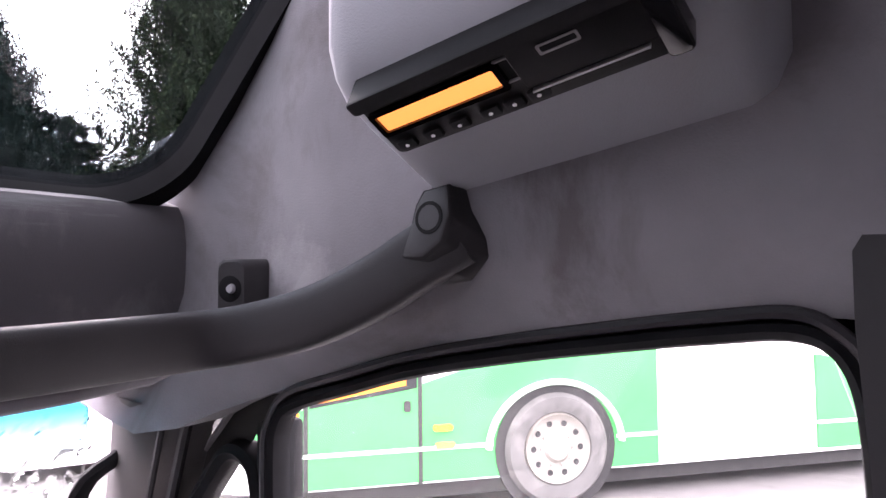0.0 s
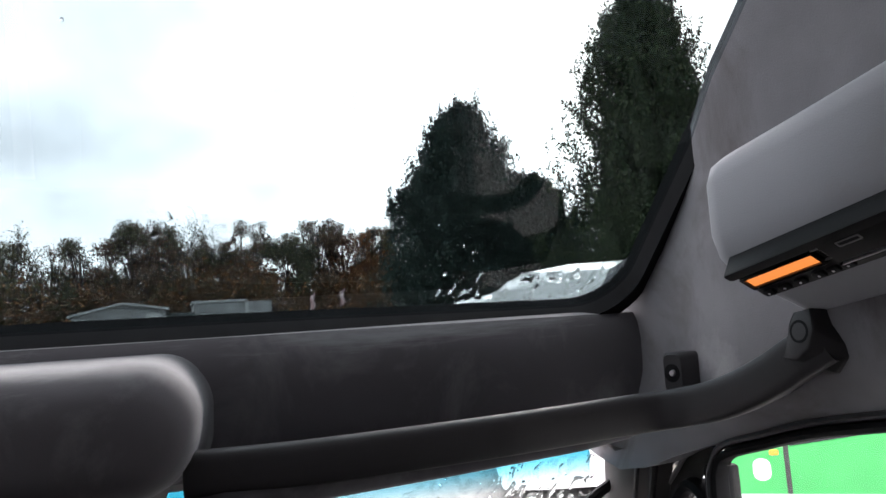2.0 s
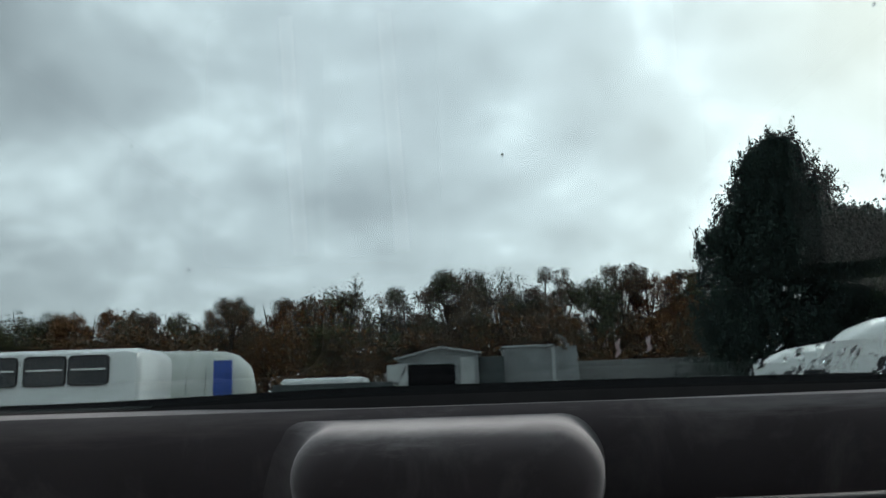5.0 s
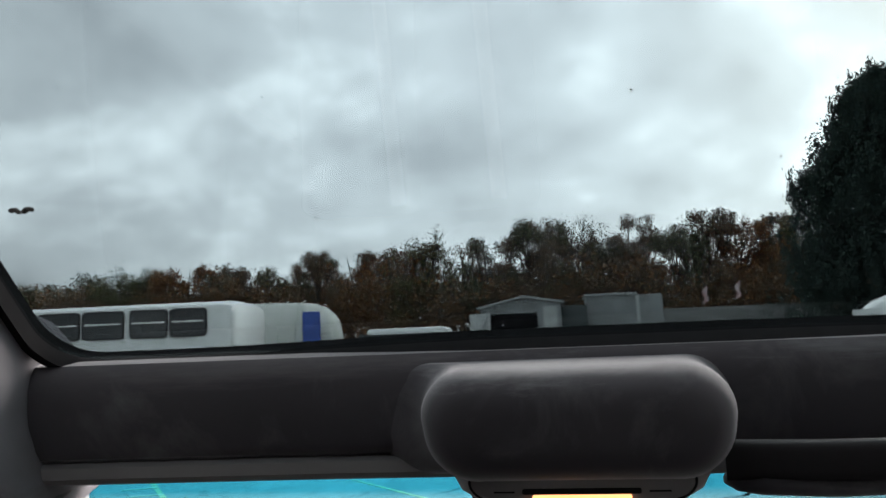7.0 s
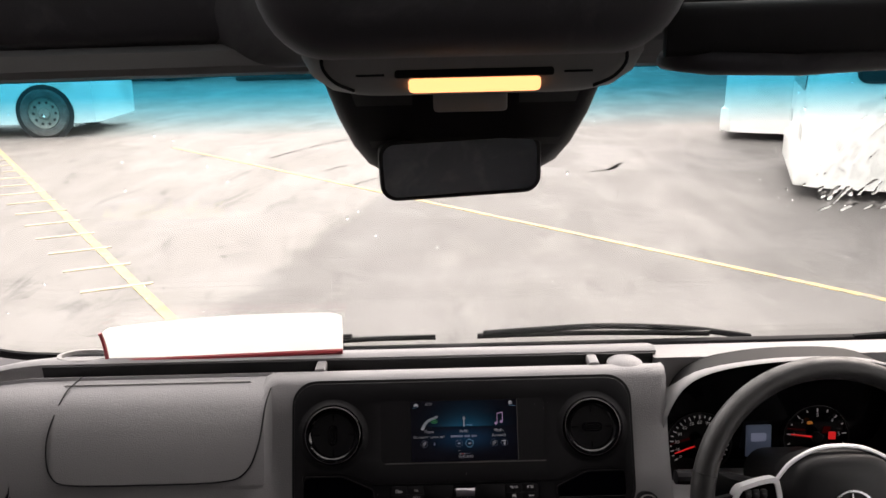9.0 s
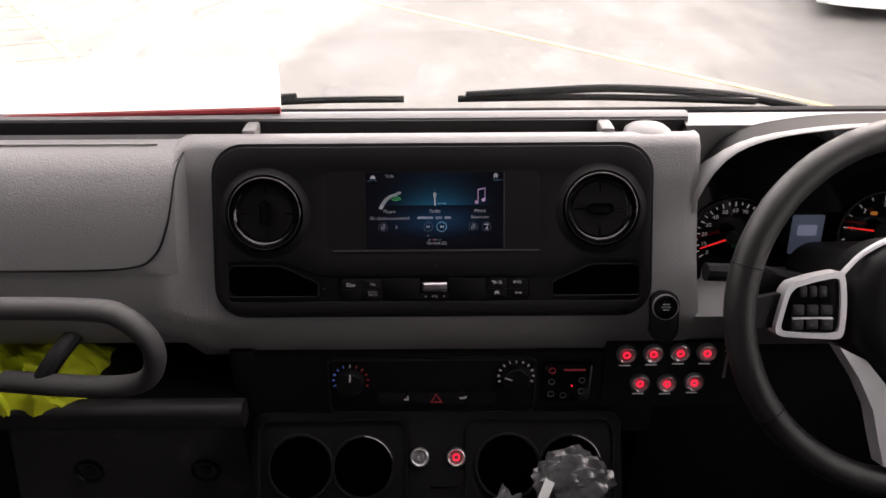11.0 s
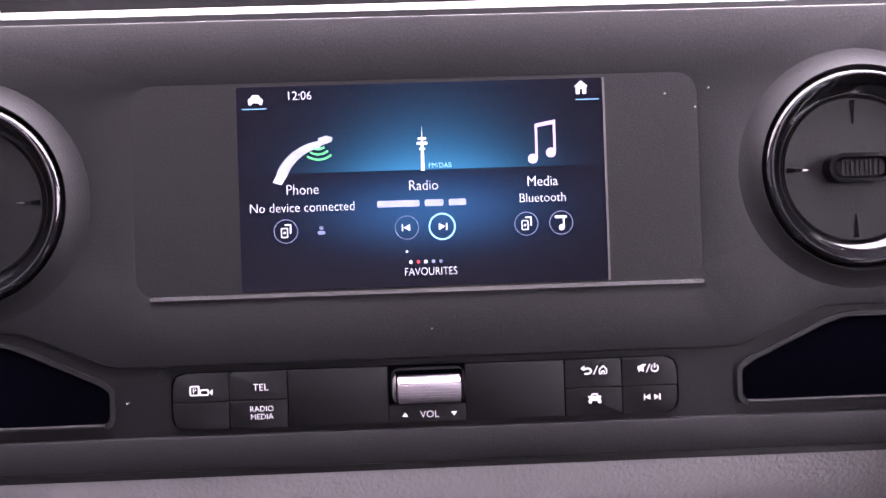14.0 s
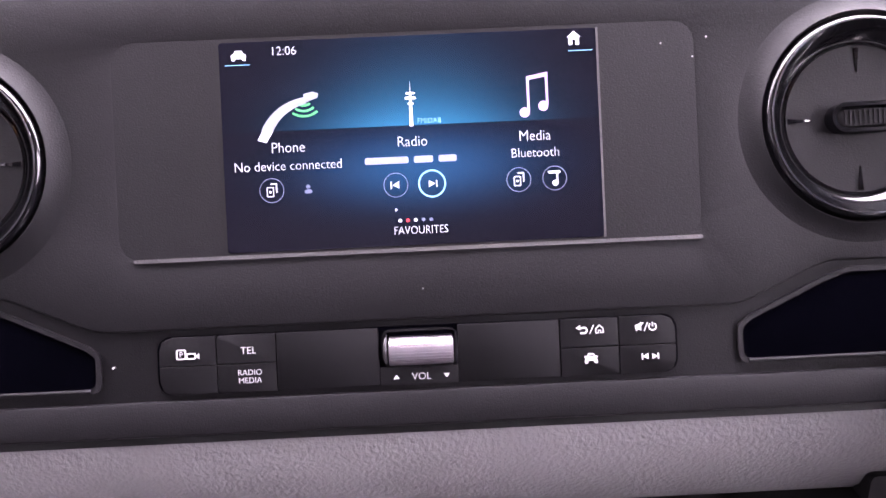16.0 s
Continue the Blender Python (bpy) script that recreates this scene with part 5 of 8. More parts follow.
# ---- instruments and steering wheel ----
def instrument_cluster():
    c = thing("instrument_cluster", "instrument cluster with two lit dials under a grey hood", "instrument cluster")
    out = [(0.303, 1.355), (0.298, 1.40), (0.302, 1.445), (0.325, 1.492), (0.365, 1.516), (0.43, 1.528), (0.50, 1.532), (0.58, 1.529), (0.635, 1.514), (0.668, 1.482), (0.682, 1.43), (0.675, 1.37), (0.64, 1.338), (0.55, 1.326), (0.45, 1.322), (0.36, 1.325), (0.318, 1.335)]
    out = [(v.x, v.y) for v in smooth_path([(x, z, 0) for x, z in out] + [(out[0][0], out[0][1], 0)], 3)][:-1]
    cx, cz = 0.49, 1.43
    sc = lambda k, y, dz=0: [(cx + (x - cx) * k, y, cz + (z - cz) * k + dz) for x, z in out]
    part("hood", loft([sc(0.99, 0.15, -0.060), sc(1.0, 0.09, -0.026), sc(1.012, 0.055, -0.007), sc(1.014, 0.036, -0.001), sc(1.009, 0.028), sc(1.000, 0.0265), sc(0.995, 0.030)], caps=False), M_dash, c, "grey plastic hood", angle=60)
    part("inner_wall", loft([sc(0.997, 0.0295), sc(0.985, 0.034), sc(0.92, 0.095)], caps=False), M_key, c)
    part("face", loft([sc(0.925, 0.092), sc(0.92, 0.094)]), M_gloss, c, "black dial face")
    F = Matrix(((1, 0, 0, 0), (0, 0.15, -0.989, 0.086), (0, 0.989, 0.15, 1.38), (0, 0, 0, 1)))
    W, Rd, Gn, Am = glow("dial_white", (0.9, 0.92, 0.95), 0.12), glow("needle_red", (1.0, 0.03, 0.03), 0.4), glow("tell_tale_green", (0.1, 0.9, 0.35), 0.15), glow("tell_tale_amber", (1.0, 0.35, 0.05), 0.15)
    for nx, ny, top, numbers, needle in ((0.3745, -0.015, 120, [str(v) for v in range(0, 130, 10)], 200), (0.560, -0.008, 6, [str(v) for v in range(0, 7)], 172)):
        g = part("gauge", frame_ring(circle(0.052, 40, nx, ny), circle(0.0505, 40, nx, ny), 0, 0.002, F), M_black, c)
        n = len(numbers)
        for k in range(2 * n - 1):
            a = radians(215 - 250 * k / (2 * n - 2))
            r0 = 0.043 if k % 2 else 0.041
            part("tick", box(r0, 0.0465, -0.0005, 0.0005, 0.0, 0.0015, m=F @ pose(nx, ny, 0) @ Matrix.Rotation(a, 4, "Z")), W, g)
        for k, text in enumerate(numbers):
            a = radians(215 - 250 * k / (n - 1))
            if len(text) < 3 or k % 1 == 0:
                writing("number", text, 0.0075 if n > 8 else 0.0085, F @ pose(nx + 0.0355 * math.cos(a), ny + 0.0355 * math.sin(a), 0.001), W, g)
        a = radians(needle)
        part("needle", plate([(0.006, -0.0011), (0.042, -0.0005), (0.042, 0.0005), (0.006, 0.0011)], 0.002, 0.004, F @ pose(nx, ny, 0) @ Matrix.Rotation(a, 4, "Z")), Rd, g, "glowing red needle")
        part("needle_hub", lathe([(0.009, 0), (0.0085, 0.006), (0.001, 0.0065)], F @ pose(nx, ny, 0), 20), M_panel, g)
    part("display", plate(rrect(0.040, 0.052, 0.002, 2, 0.468, -0.012), 0, 0.0015, F), glow("cluster_display", (0.3, 0.4, 0.6), 0.04), c, "dim grey trip display")
    part("display_text", plate(rrect(0.024, 0.014, 0.002, 2, 0.468, -0.006), 0.001, 0.002, F), glow("cluster_text", (0.5, 0.6, 0.85), 0.12), c)
    part("warning_lamp", plate(rrect(0.011, 0.012, 0.001, 2, 0.584, -0.006), 0.001, 0.003, F), Rd, c, "lit red warning lamp")
    part("warning_lamp", plate(rrect(0.007, 0.005, 0.001, 2, 0.390, -0.041), 0.001, 0.003, F), Gn, c, "lit green lamp")
    part("warning_lamp", plate(rrect(0.008, 0.004, 0.001, 2, 0.548, 0.016), 0.001, 0.003, F), Am, c, "lit amber lamp")
    part("warning_lamp", frame_ring(rrect(0.006, 0.010, 0.002, 3, 0.425, 0.055), rrect(0.003, 0.007, 0.001, 3, 0.425, 0.055), 0.001, 0.003, F), Am, c, "lit amber lamp")
    return c


instrument_cluster()


def steering_wheel():
    w = thing("steering_wheel", "black leather multifunction steering wheel with silver spokes", "steering wheel")
    tilt = radians(24)
    m = Matrix.Translation((0.492, -0.118, 1.388)) @ Matrix(((1, 0, 0, 0), (0, math.sin(tilt), -math.cos(tilt), 0), (0, math.cos(tilt), math.sin(tilt), 0), (0, 0, 0, 1)))
    R = 0.182
    rings = []
    for k in range(72):
        a = 2 * math.pi * k / 72
        rings.append([m @ Vector(((R + 0.0155 * math.cos(b)) * math.cos(a), (R + 0.0155 * math.cos(b)) * math.sin(a), 0.0175 * math.sin(b))) for b in np.linspace(0, 2 * math.pi, 14, endpoint=False)])
    leather = mat("black_leather", (0.009, 0.0085, 0.009), 0.5, var=0.1, scale=30, bump=0.5, bump_scale=700, rough_var=0.1)
    part("rim", loft(rings + rings[:1], caps=False), leather, w, angle=60)
    for a in (165, 15, 215, 325):
        a = radians(a)
        part("rim_seam", tube([m @ Vector(((R + 0.0162 * math.cos(b)) * math.cos(a), (R + 0.0162 * math.cos(b)) * math.sin(a), 0.0182 * math.sin(b))) for b in np.linspace(0, 2 * math.pi, 15)], 0.0008, 5), M_black, w)
    pad = [(-0.075, 0.03), (-0.062, 0.058), (-0.03, 0.072), (0.03, 0.072), (0.062, 0.058), (0.075, 0.03), (0.072, -0.02), (0.045, -0.06), (0.0, -0.072), (-0.045, -0.06), (-0.072, -0.02)]
    pad = [(v.x, v.y) for v in smooth_path([(x, y, 0) for x, y in pad + pad[:1]], 4)][:-1]
    part("hub_pad", plate(pad, -0.03, 0.032, m, 0.02), M_black, w, "dark grey airbag pad", angle=60)
    part("column_shroud", loft([[m @ Vector((x * k, y * k, d)) for x, y in rrect(0.11, 0.10, 0.03, 5)] for d, k in ((-0.02, 1.0), (-0.16, 1.15))]), M_black, w)
    e = part("emblem", frame_ring(circle(0.0285, 40), circle(0.0257, 40), 0.028, 0.036, m, 0.0), M_chrome, w, "round chrome emblem")
    for a in (90, 210, 330):
        part("emblem_bar", plate([(0.0, -0.0019), (0.0257, -0.0004), (0.0257, 0.0004), (0.0, 0.0019)], 0.030, 0.035, m @ Matrix.Rotation(radians(a), 4, "Z")), M_chrome, e)
    for s in (-1, 1):
        o = [(s * x, y) for x, y in ((0.140, 0.030), (0.110, 0.039), (0.084, 0.043), (0.080, 0.010), (0.083, -0.026), (0.115, -0.025), (0.146, -0.023), (0.152, -0.016))]
        i = [(s * x, y) for x, y in ((0.136, 0.025), (0.110, 0.033), (0.089, 0.036), (0.086, 0.010), (0.088, -0.020), (0.115, -0.020), (0.142, -0.018), (0.146, -0.013))]
        rnd = lambda pl: [(v.x, v.y) for v in smooth_path([(a[0] * (1 - f) + b[0] * f, a[1] * (1 - f) + b[1] * f, 0) for a, b in zip(pl, pl[1:] + pl[:1]) for f in (0.18, 0.82)] + [(pl[0][0] * 0.82 + pl[1][0] * 0.18, pl[0][1] * 0.82 + pl[1][1] * 0.18, 0)], 3)][:-1]
        o, i = rnd(o), rnd(i)
        sp = part("spoke", frame_ring(o, i, -0.006, 0.014, m), M_spoke, w, "silver spoke frame")
        part("spoke_arm", loft([[m @ Vector((s * x, y, d)) for x, y in ((0.14, 0.020), (0.172, 0.014), (0.172, -0.016), (0.145, -0.015))] for d in (-0.008, 0.006)]), M_black, sp)
        part("button_pod", plate(i, -0.004, 0.010, m), M_gloss, sp)
        for ky, kw in ((0.022, 0.030), (0.003, 0.042), (-0.0115, 0.044)):
            for kx in (-1, 0, 1):
                part("pod_button", plate(rrect(kw / 3 - 0.0015, 0.0115, 0.002, 2, s * 0.114 + kx * kw / 3, ky), 0.008, 0.0125, m, 0.001), M_black, sp)
                part("button_mark", plate(rrect(0.004, 0.0022, 0.0004, 1, s * 0.114 + kx * kw / 3, ky), 0.010, 0.0129, m), M_lower, sp)
        part("roller_bar", plate(rrect(0.040, 0.0022, 0.001, 2, s * 0.114, -0.0045), 0.010, 0.0135, m), M_silver, sp)
        part("lower_spoke", loft([[m @ Vector((s * x, y, d)) for x, y in ((0.086, -0.034), (0.064, -0.068), (0.050, -0.098), (0.043, -0.130), (0.036, -0.158), (0.0, -0.162), (0.0, -0.140), (0.016, -0.137), (0.021, -0.124), (0.026, -0.100), (0.034, -0.078), (0.058, -0.048))] for d in (-0.008, 0.014)]), M_spoke, w, "silver lower spoke")
    part("pad_trim", tube(smooth_path([m @ Vector(q) for q in ((-0.086, 0.040, 0.012), (-0.066, 0.060, 0.012), (-0.034, 0.076, 0.012), (0.0, 0.080, 0.012), (0.034, 0.076, 0.012), (0.066, 0.060, 0.012), (0.086, 0.040, 0.012))], 5), 0.003, 6), M_spoke, w, "thin silver trim over the pad")
    for s in (-1, 1):
        st = part("stalk", tube(smooth_path([m @ Vector((s * 0.05, 0.01, -0.06)), m @ Vector((s * 0.13, 0.03, -0.055)), m @ Vector((s * 0.20, 0.035, -0.05))], 4), 0.010, 10), M_panel, w, "column stalk")
    for s in (-1, 1):
        part("shift_paddle", plate([(s * 0.075, 0.0), (s * 0.15, 0.045), (s * 0.162, 0.03), (s * 0.15, -0.01)], -0.034, -0.028, m), M_black, w)
    return w


steering_wheel()


# ---- lower dashboard ----
def start_button():
    b = thing("start_button", "round black engine start button in an oval mount", "button")
    m = Matrix(((1, 0, 0, 0.263), (0, 0.36, -0.933, -0.034), (0, 0.933, 0.36, 1.326), (0, 0, 0, 1)))
    part("mount", plate(rrect(0.031, 0.058, 0.0145, 6), -0.01, 0.006, m, 0.003), M_black, b)
    part("bright_edge", frame_ring(rrect(0.033, 0.060, 0.0155, 6), rrect(0.0305, 0.0575, 0.0142, 6), 0.0, 0.005, m), M_panel, b)
    part("cap", lathe([(0.0135, 0.004), (0.0135, 0.009), (0.012, 0.010), (0.001, 0.0095)], m @ pose(0, 0.012, 0), 28), M_gloss, b)
    part("cap_ring", frame_ring(circle(0.0150, 28, 0, 0.012), circle(0.0138, 28, 0, 0.012), 0.004, 0.0085, m), M_pillar, b)
    for k in range(3):
        part("label_bar", plate(rrect((0.008, 0.011, 0.007)[k], 0.0016, 0.0004, 1, 0, 0.0155 - 0.0032 * k), 0.008, 0.0101, m), M_pillar, b)
    return b


start_button()

LOWER = Matrix(((1, 0, 0, 0), (0, 0.08, -0.997, -0.030), (0, 0.997, 0.08, 1.24), (0, 0, 0, 1)))  # lower fascia: x across, y up, z towards the seats


def lower_fascia():
    f = thing("lower_fascia", "black lower dashboard fascia", "dashboard")
    part("panel", plate(rrect(0.50, 0.118, 0.01, 3, 0.02, -0.032), -0.03, -0.004, LOWER), M_black, f)
    part("knee_panel", box(0.26, 0.80, -0.012, 0.02, 0.80, 1.27, 0.01), M_black, f, "dark knee panel")
    part("side_post", box(-0.250, -0.218, -0.025, 0.02, 1.03, 1.272, 0.005), M_black, f)
    return f


lower_fascia()


def dial(parent, x, y, kind):
    k = part("dial_knob", lathe([(0.0165, -0.002), (0.0165, 0.010), (0.015, 0.0125), (0.001, 0.013)], LOWER @ pose(x, y, 0), 28), M_black, parent)
    part("pointer", box(-0.0008, 0.0008, 0.006, 0.0155, 0.012, 0.0136, m=LOWER @ pose(x, y, 0) @ Matrix.Rotation(radians(-5 if kind else 70), 4, "Z")), M_white, k)
    for i in range(11):
        a = radians(200 - 22 * i)
        c = (M_blue_tick if i < 5 else (M_white if i == 5 else M_red_tick)) if kind else M_white
        part("tick", box(0.0195, 0.0225, -0.0007, 0.0007, 0, 0.0025, m=LOWER @ pose(x, y, 0) @ Matrix.Rotation(a, 4, "Z")), c, k)


M_white = glow("lit_white_print", (0.9, 0.9, 0.9), 0.068)
M_blue_tick = glow("lit_blue_print", (0.15, 0.3, 1.0), 0.091)
M_red_tick = glow("lit_red_print", (0.9, 0.1, 0.12), 0.046)
M_red = glow("red_led", (1.0, 0.02, 0.05), 1.1)


def climate_control():
    c = thing("climate_control", "black climate control panel with two round dials", "control panel")
    part("panel", plate(rrect(0.250, 0.075, 0.008, 4, -0.005, -0.017), -0.01, 0.0, LOWER, 0.002), M_panel, c)
    part("panel_edge", frame_ring(rrect(0.254, 0.079, 0.009, 4, -0.005, -0.017), rrect(0.249, 0.074, 0.008, 4, -0.005, -0.017), -0.004, 0.002, LOWER), M_lower, c)
    dial(c, -0.104, -0.008, True)
    dial(c, 0.097, -0.003, False)
    for x in (-0.055, -0.018, 0.018, 0.055):
        part("button", plate(rrect(0.034, 0.018, 0.002, 2, x, -0.034), -0.001, 0.003, LOWER, 0.001), M_black, c)
    t = frame_ring([(-0.0075, -0.0395), (0.0075, -0.0395), (0.0, -0.0265)], [(-0.0055, -0.0383), (0.0055, -0.0383), (0.0, -0.0288)], 0.002, 0.0036, LOWER)
    part("hazard_mark", t, M_red_tick, c, "red hazard triangle")
    part("seat_mark", plate([(-0.040, -0.036), (-0.034, -0.036), (-0.034, -0.030), (-0.036, -0.030), (-0.036, -0.034), (-0.040, -0.034)], 0.002, 0.0036, LOWER), M_white, c)
    part("wash_mark", plate([(0.028, -0.032), (0.038, -0.031), (0.036, -0.034), (0.030, -0.035)], 0.002, 0.0036, LOWER), M_white, c)
    return c


climate_control()


def heater_controller():
    h = thing("heater_controller", "small black heater controller with dim red marks", "control panel")
    part("panel", plate(rrect(0.060, 0.056, 0.004, 3, 0.160, -0.014), -0.008, 0.0, LOWER, 0.0015), M_gloss, h)
    for x, y in ((0.141, 0.004), (0.141, -0.012), (0.141, -0.030), (0.178, -0.010), (0.178, -0.026), (0.156, -0.032)):
        part("key_mark", frame_ring(circle(0.0042, 14, x, y), circle(0.0034, 14, x, y), -0.001, 0.001, LOWER), M_red_tick if x < 0.15 and y > 0 else M_pillar, h)
    part("name_bar", plate(rrect(0.026, 0.0022, 0.0005, 1, 0.168, 0.005), -0.001, 0.001, LOWER), M_red_tick, h)
    part("indicator", plate(circle(0.0010, 8, 0.166, -0.018), -0.001, 0.0012, LOWER), M_red, h)
    return h


heater_controller()


def lit_button(name_parent, m, lit=True):
    b = part("push_button", lathe([(0.0118, -0.004), (0.0120, 0.004), (0.0110, 0.0062), (0.0098, 0.0068), (0.0086, 0.0062), (0.0078, 0.0048), (0.001, 0.0044)], m, 28), M_silver, name_parent, "round steel push button")
    part("light_ring", lathe([(0.0046, 0.0040), (0.0046, 0.0058), (0.0026, 0.0058), (0.0026, 0.0040)], m, 20, caps=False), M_red if lit else M_pillar, b, "glowing red ring" if lit else "")
    return b


def switch_panel():
    s = thing("switch_panel", "black switch plate with seven red-lit steel buttons", "switch panel")
    part("plate", plate(rrect(0.168, 0.092, 0.003, 3, 0.288, -0.003), -0.012, 0.0, LOWER), M_black, s)
    for x, y in ((0.228, 0.028), (0.260, 0.029), (0.292, 0.030), (0.324, 0.030), (0.248, -0.013), (0.281, -0.0135), (0.314, -0.012)):
        lit_button(s, LOWER @ pose(x, y, 0.0))
        part("label_bar", plate(rrect(0.014, 0.0018, 0.0004, 1, x, y - 0.0172), -0.001, 0.0006, LOWER), M_white, s)
    part("name_bar", plate(rrect(0.0035, 0.036, 0.001, 2, 0.350, 0.010), -0.001, 0.0006, LOWER), M_pillar, s)
    part("name_bar", plate([(0.345, 0.030), (0.352, 0.036), (0.352, 0.030)], -0.001, 0.0006, LOWER), M_pillar, s)
    return s


switch_panel()

TRAY = Matrix(((1, 0, 0, 0), (0, 0.55, -0.835, -0.073), (0, 0.835, 0.55, 1.130), (0, 0, 0, 1)))  # cup holder face


def cup_holder():
    c = thing("cup_holder_tray", "dark plastic cup holder tray with four round wells", "cup holder")
    part("tray", plate(rrect(0.46, 0.145, 0.018, 5, 0.0, -0.004), -0.05, 0.0, TRAY, 0.006), M_panel, c)
    for s in (-1, 1):
        fr = part("insert", frame_ring(rrect(0.185, 0.118, 0.016, 5, s * 0.128, 0.0), rrect(0.179, 0.112, 0.014, 5, s * 0.128, 0.0), -0.004, 0.004, TRAY), M_black, c)
        for dx in (-0.040, 0.037):
            r = 0.039 if dx < 0 else 0.037
            # flat disc, the well's inner shade is put into its colour
            part("cup_well", lathe([(r, 0.0012), (r * 0.98, 0.0014), (0.001, 0.0014)], TRAY @ pose(s * 0.128 + dx, 0.0, 0.0), 36), M_pit, fr, "round cup well, flat disc with its shade painted black")
            part("well_rim", lathe([(r + 0.003, -0.002), (r + 0.0025, 0.0030), (r + 0.001, 0.0038), (r - 0.001, 0.0032), (r - 0.0015, 0.0)], TRAY @ pose(s * 0.128 + dx, 0.0, 0.0), 40, caps=False), M_black, fr)
        part("rim_glint", tube([TRAY @ Vector((s * 0.128 + 0.037 + 0.038 * math.cos(a), 0.038 * math.sin(a), 0.004)) for a in np.linspace(0.3, 1.5, 8)], 0.0006, 5), M_silver, fr)
    for x, lit in ((-0.021, False), (0.024, True)):
        lit_button(c, TRAY @ pose(x, 0.012, 0.0), lit)
    part("slot", box(-0.008, 0.024, -0.026, -0.024, -0.001, 0.0012, m=TRAY), M_gloss, c)
    part("support", box(-0.21, 0.21, -0.10, 0.10, 0.75, 1.055, 0.02), M_black, c)
    return c


cup_holder()


def passenger_shelf():
    s = thing("passenger_shelf", "open dark shelf under the passenger dashboard", "shelf")
    part("back", box(-0.80, -0.245, 0.10, 0.13, 1.19, 1.285), M_black, s)
    part("bottom", box(-0.80, -0.245, -0.045, 0.12, 1.195, 1.208, 0.003), M_black, s)
    part("lip", loft([[(x, y, z) for y, z in rrect(0.028, 0.034, 0.010, 4, -0.052, 1.200)] for x in (-0.80, -0.232)]), M_lower, s)
    part("lower_panel", loft([[(x, y, z) for x, z in o] for y, o in ((-0.022, [(-0.545, 1.18), (-0.235, 1.18), (-0.225, 0.80), (-0.60, 0.80)]), (0.02, [(-0.545, 1.18), (-0.235, 1.18), (-0.225, 0.80), (-0.60, 0.80)]))]), M_kick, s)
    for x in (-0.462, -0.308):
        w = part("screw_well", lathe([(0.019, -0.004), (0.019, 0.002), (0.017, 0.003), (0.0155, 0.001), (0.0145, -0.003), (0.001, -0.0025)], Matrix.Translation((x, -0.0235, 1.075)) @ Matrix.Rotation(radians(90), 4, "X"), 28), M_black, s)
        part("screw", lathe([(0.008, -0.002), (0.008, 0.002), (0.001, 0.0025)], Matrix.Translation((x, -0.0235, 1.075)) @ Matrix.Rotation(radians(90), 4, "X"), 20), M_lower, w)
    part("footwell_side", box(-0.80, -0.56, -0.01, 0.03, 0.72, 1.19, 0.005), M_black, s)
    return s


passenger_shelf()


def passenger_handle():
    h = thing("dash_grab_handle", "dark looped grab handle in front of the passenger shelf", "grab handle")
    y = -0.10
    loop = [(-0.80, y, 1.388), (-0.55, y, 1.386), (-0.37, y, 1.384), (-0.325, y, 1.372), (-0.302, y, 1.335), (-0.315, y + 0.005, 1.292), (-0.355, y + 0.012, 1.272), (-0.43, y + 0.02, 1.268), (-0.50, y + 0.035, 1.262)]
    part("bar", tube(smooth_path(loop, 6), 0.0115, 14, 1.25, up=(0, 1, 0)), M_kick, h, angle=60)
    part("stay", tube(smooth_path([(-0.452, y + 0.025, 1.266), (-0.44, -0.06, 1.285), (-0.425, -0.02, 1.30), (-0.41, 0.03, 1.31)], 5), 0.011, 10), M_black, h)
    part("end_bracket", box(-0.84, -0.76, -0.11, -0.03, 1.25, 1.41, 0.012), M_lower, h)
    return h


passenger_handle()


def side_vent():
    v = thing("side_air_vent", "round gloss black air vent at the dashboard end", "air vent")
    air_vent(v, Matrix(((0.97, 0, 0.24, -0.705), (0.10, 0.41, -0.90, -0.012), (-0.1, 0.912, 0.38, 1.385), (0, 0, 0, 1))), 0.046, 0)
    return v


side_vent()


def vest():
    """Crumpled cloth: a folded heap with sharp creases."""
    bm = bmesh.new()
    bmesh.ops.create_grid(bm, x_segments=110, y_segments=50, size=0.5)
    for v in bm.verts:
        u, w = v.co.x, v.co.y
        warp = Vector((u * 5 + 0.5 * noise.noise(Vector((u * 6, w * 6, 9.0))), w * 3.2 + 0.5 * noise.noise(Vector((u * 6, w * 6, 5.0))), 3.1))
        n1 = noise.noise(warp); fold = 1 - abs(noise.noise(warp * 1.7 + Vector((2, 1, 0)))) * 2; crease = 1 - abs(noise.noise(warp * 3.4 + Vector((5, 0, 2)))) * 2
        edge = max(0, 1 - (abs(u) * 2) ** 5) * max(0, 1 - (abs(w) * 2) ** 5)
        v.co = Vector((-0.575 + u * 0.29 + 0.02 * n1, 0.005 + w * 0.13 - 0.010 * fold, 1.211 + edge * (0.030 + 0.022 * n1 + 0.022 * fold + 0.009 * crease)))
    m = mat("hi_vis_fabric", (0.62, 0.68, 0.02), 0.75, var=0.12, scale=25, bump=0.3, bump_scale=900)
    return solid("hi_vis_vest", bm, m, "crumpled fluorescent yellow vest lying on the shelf", "vest", angle=40)


vest()


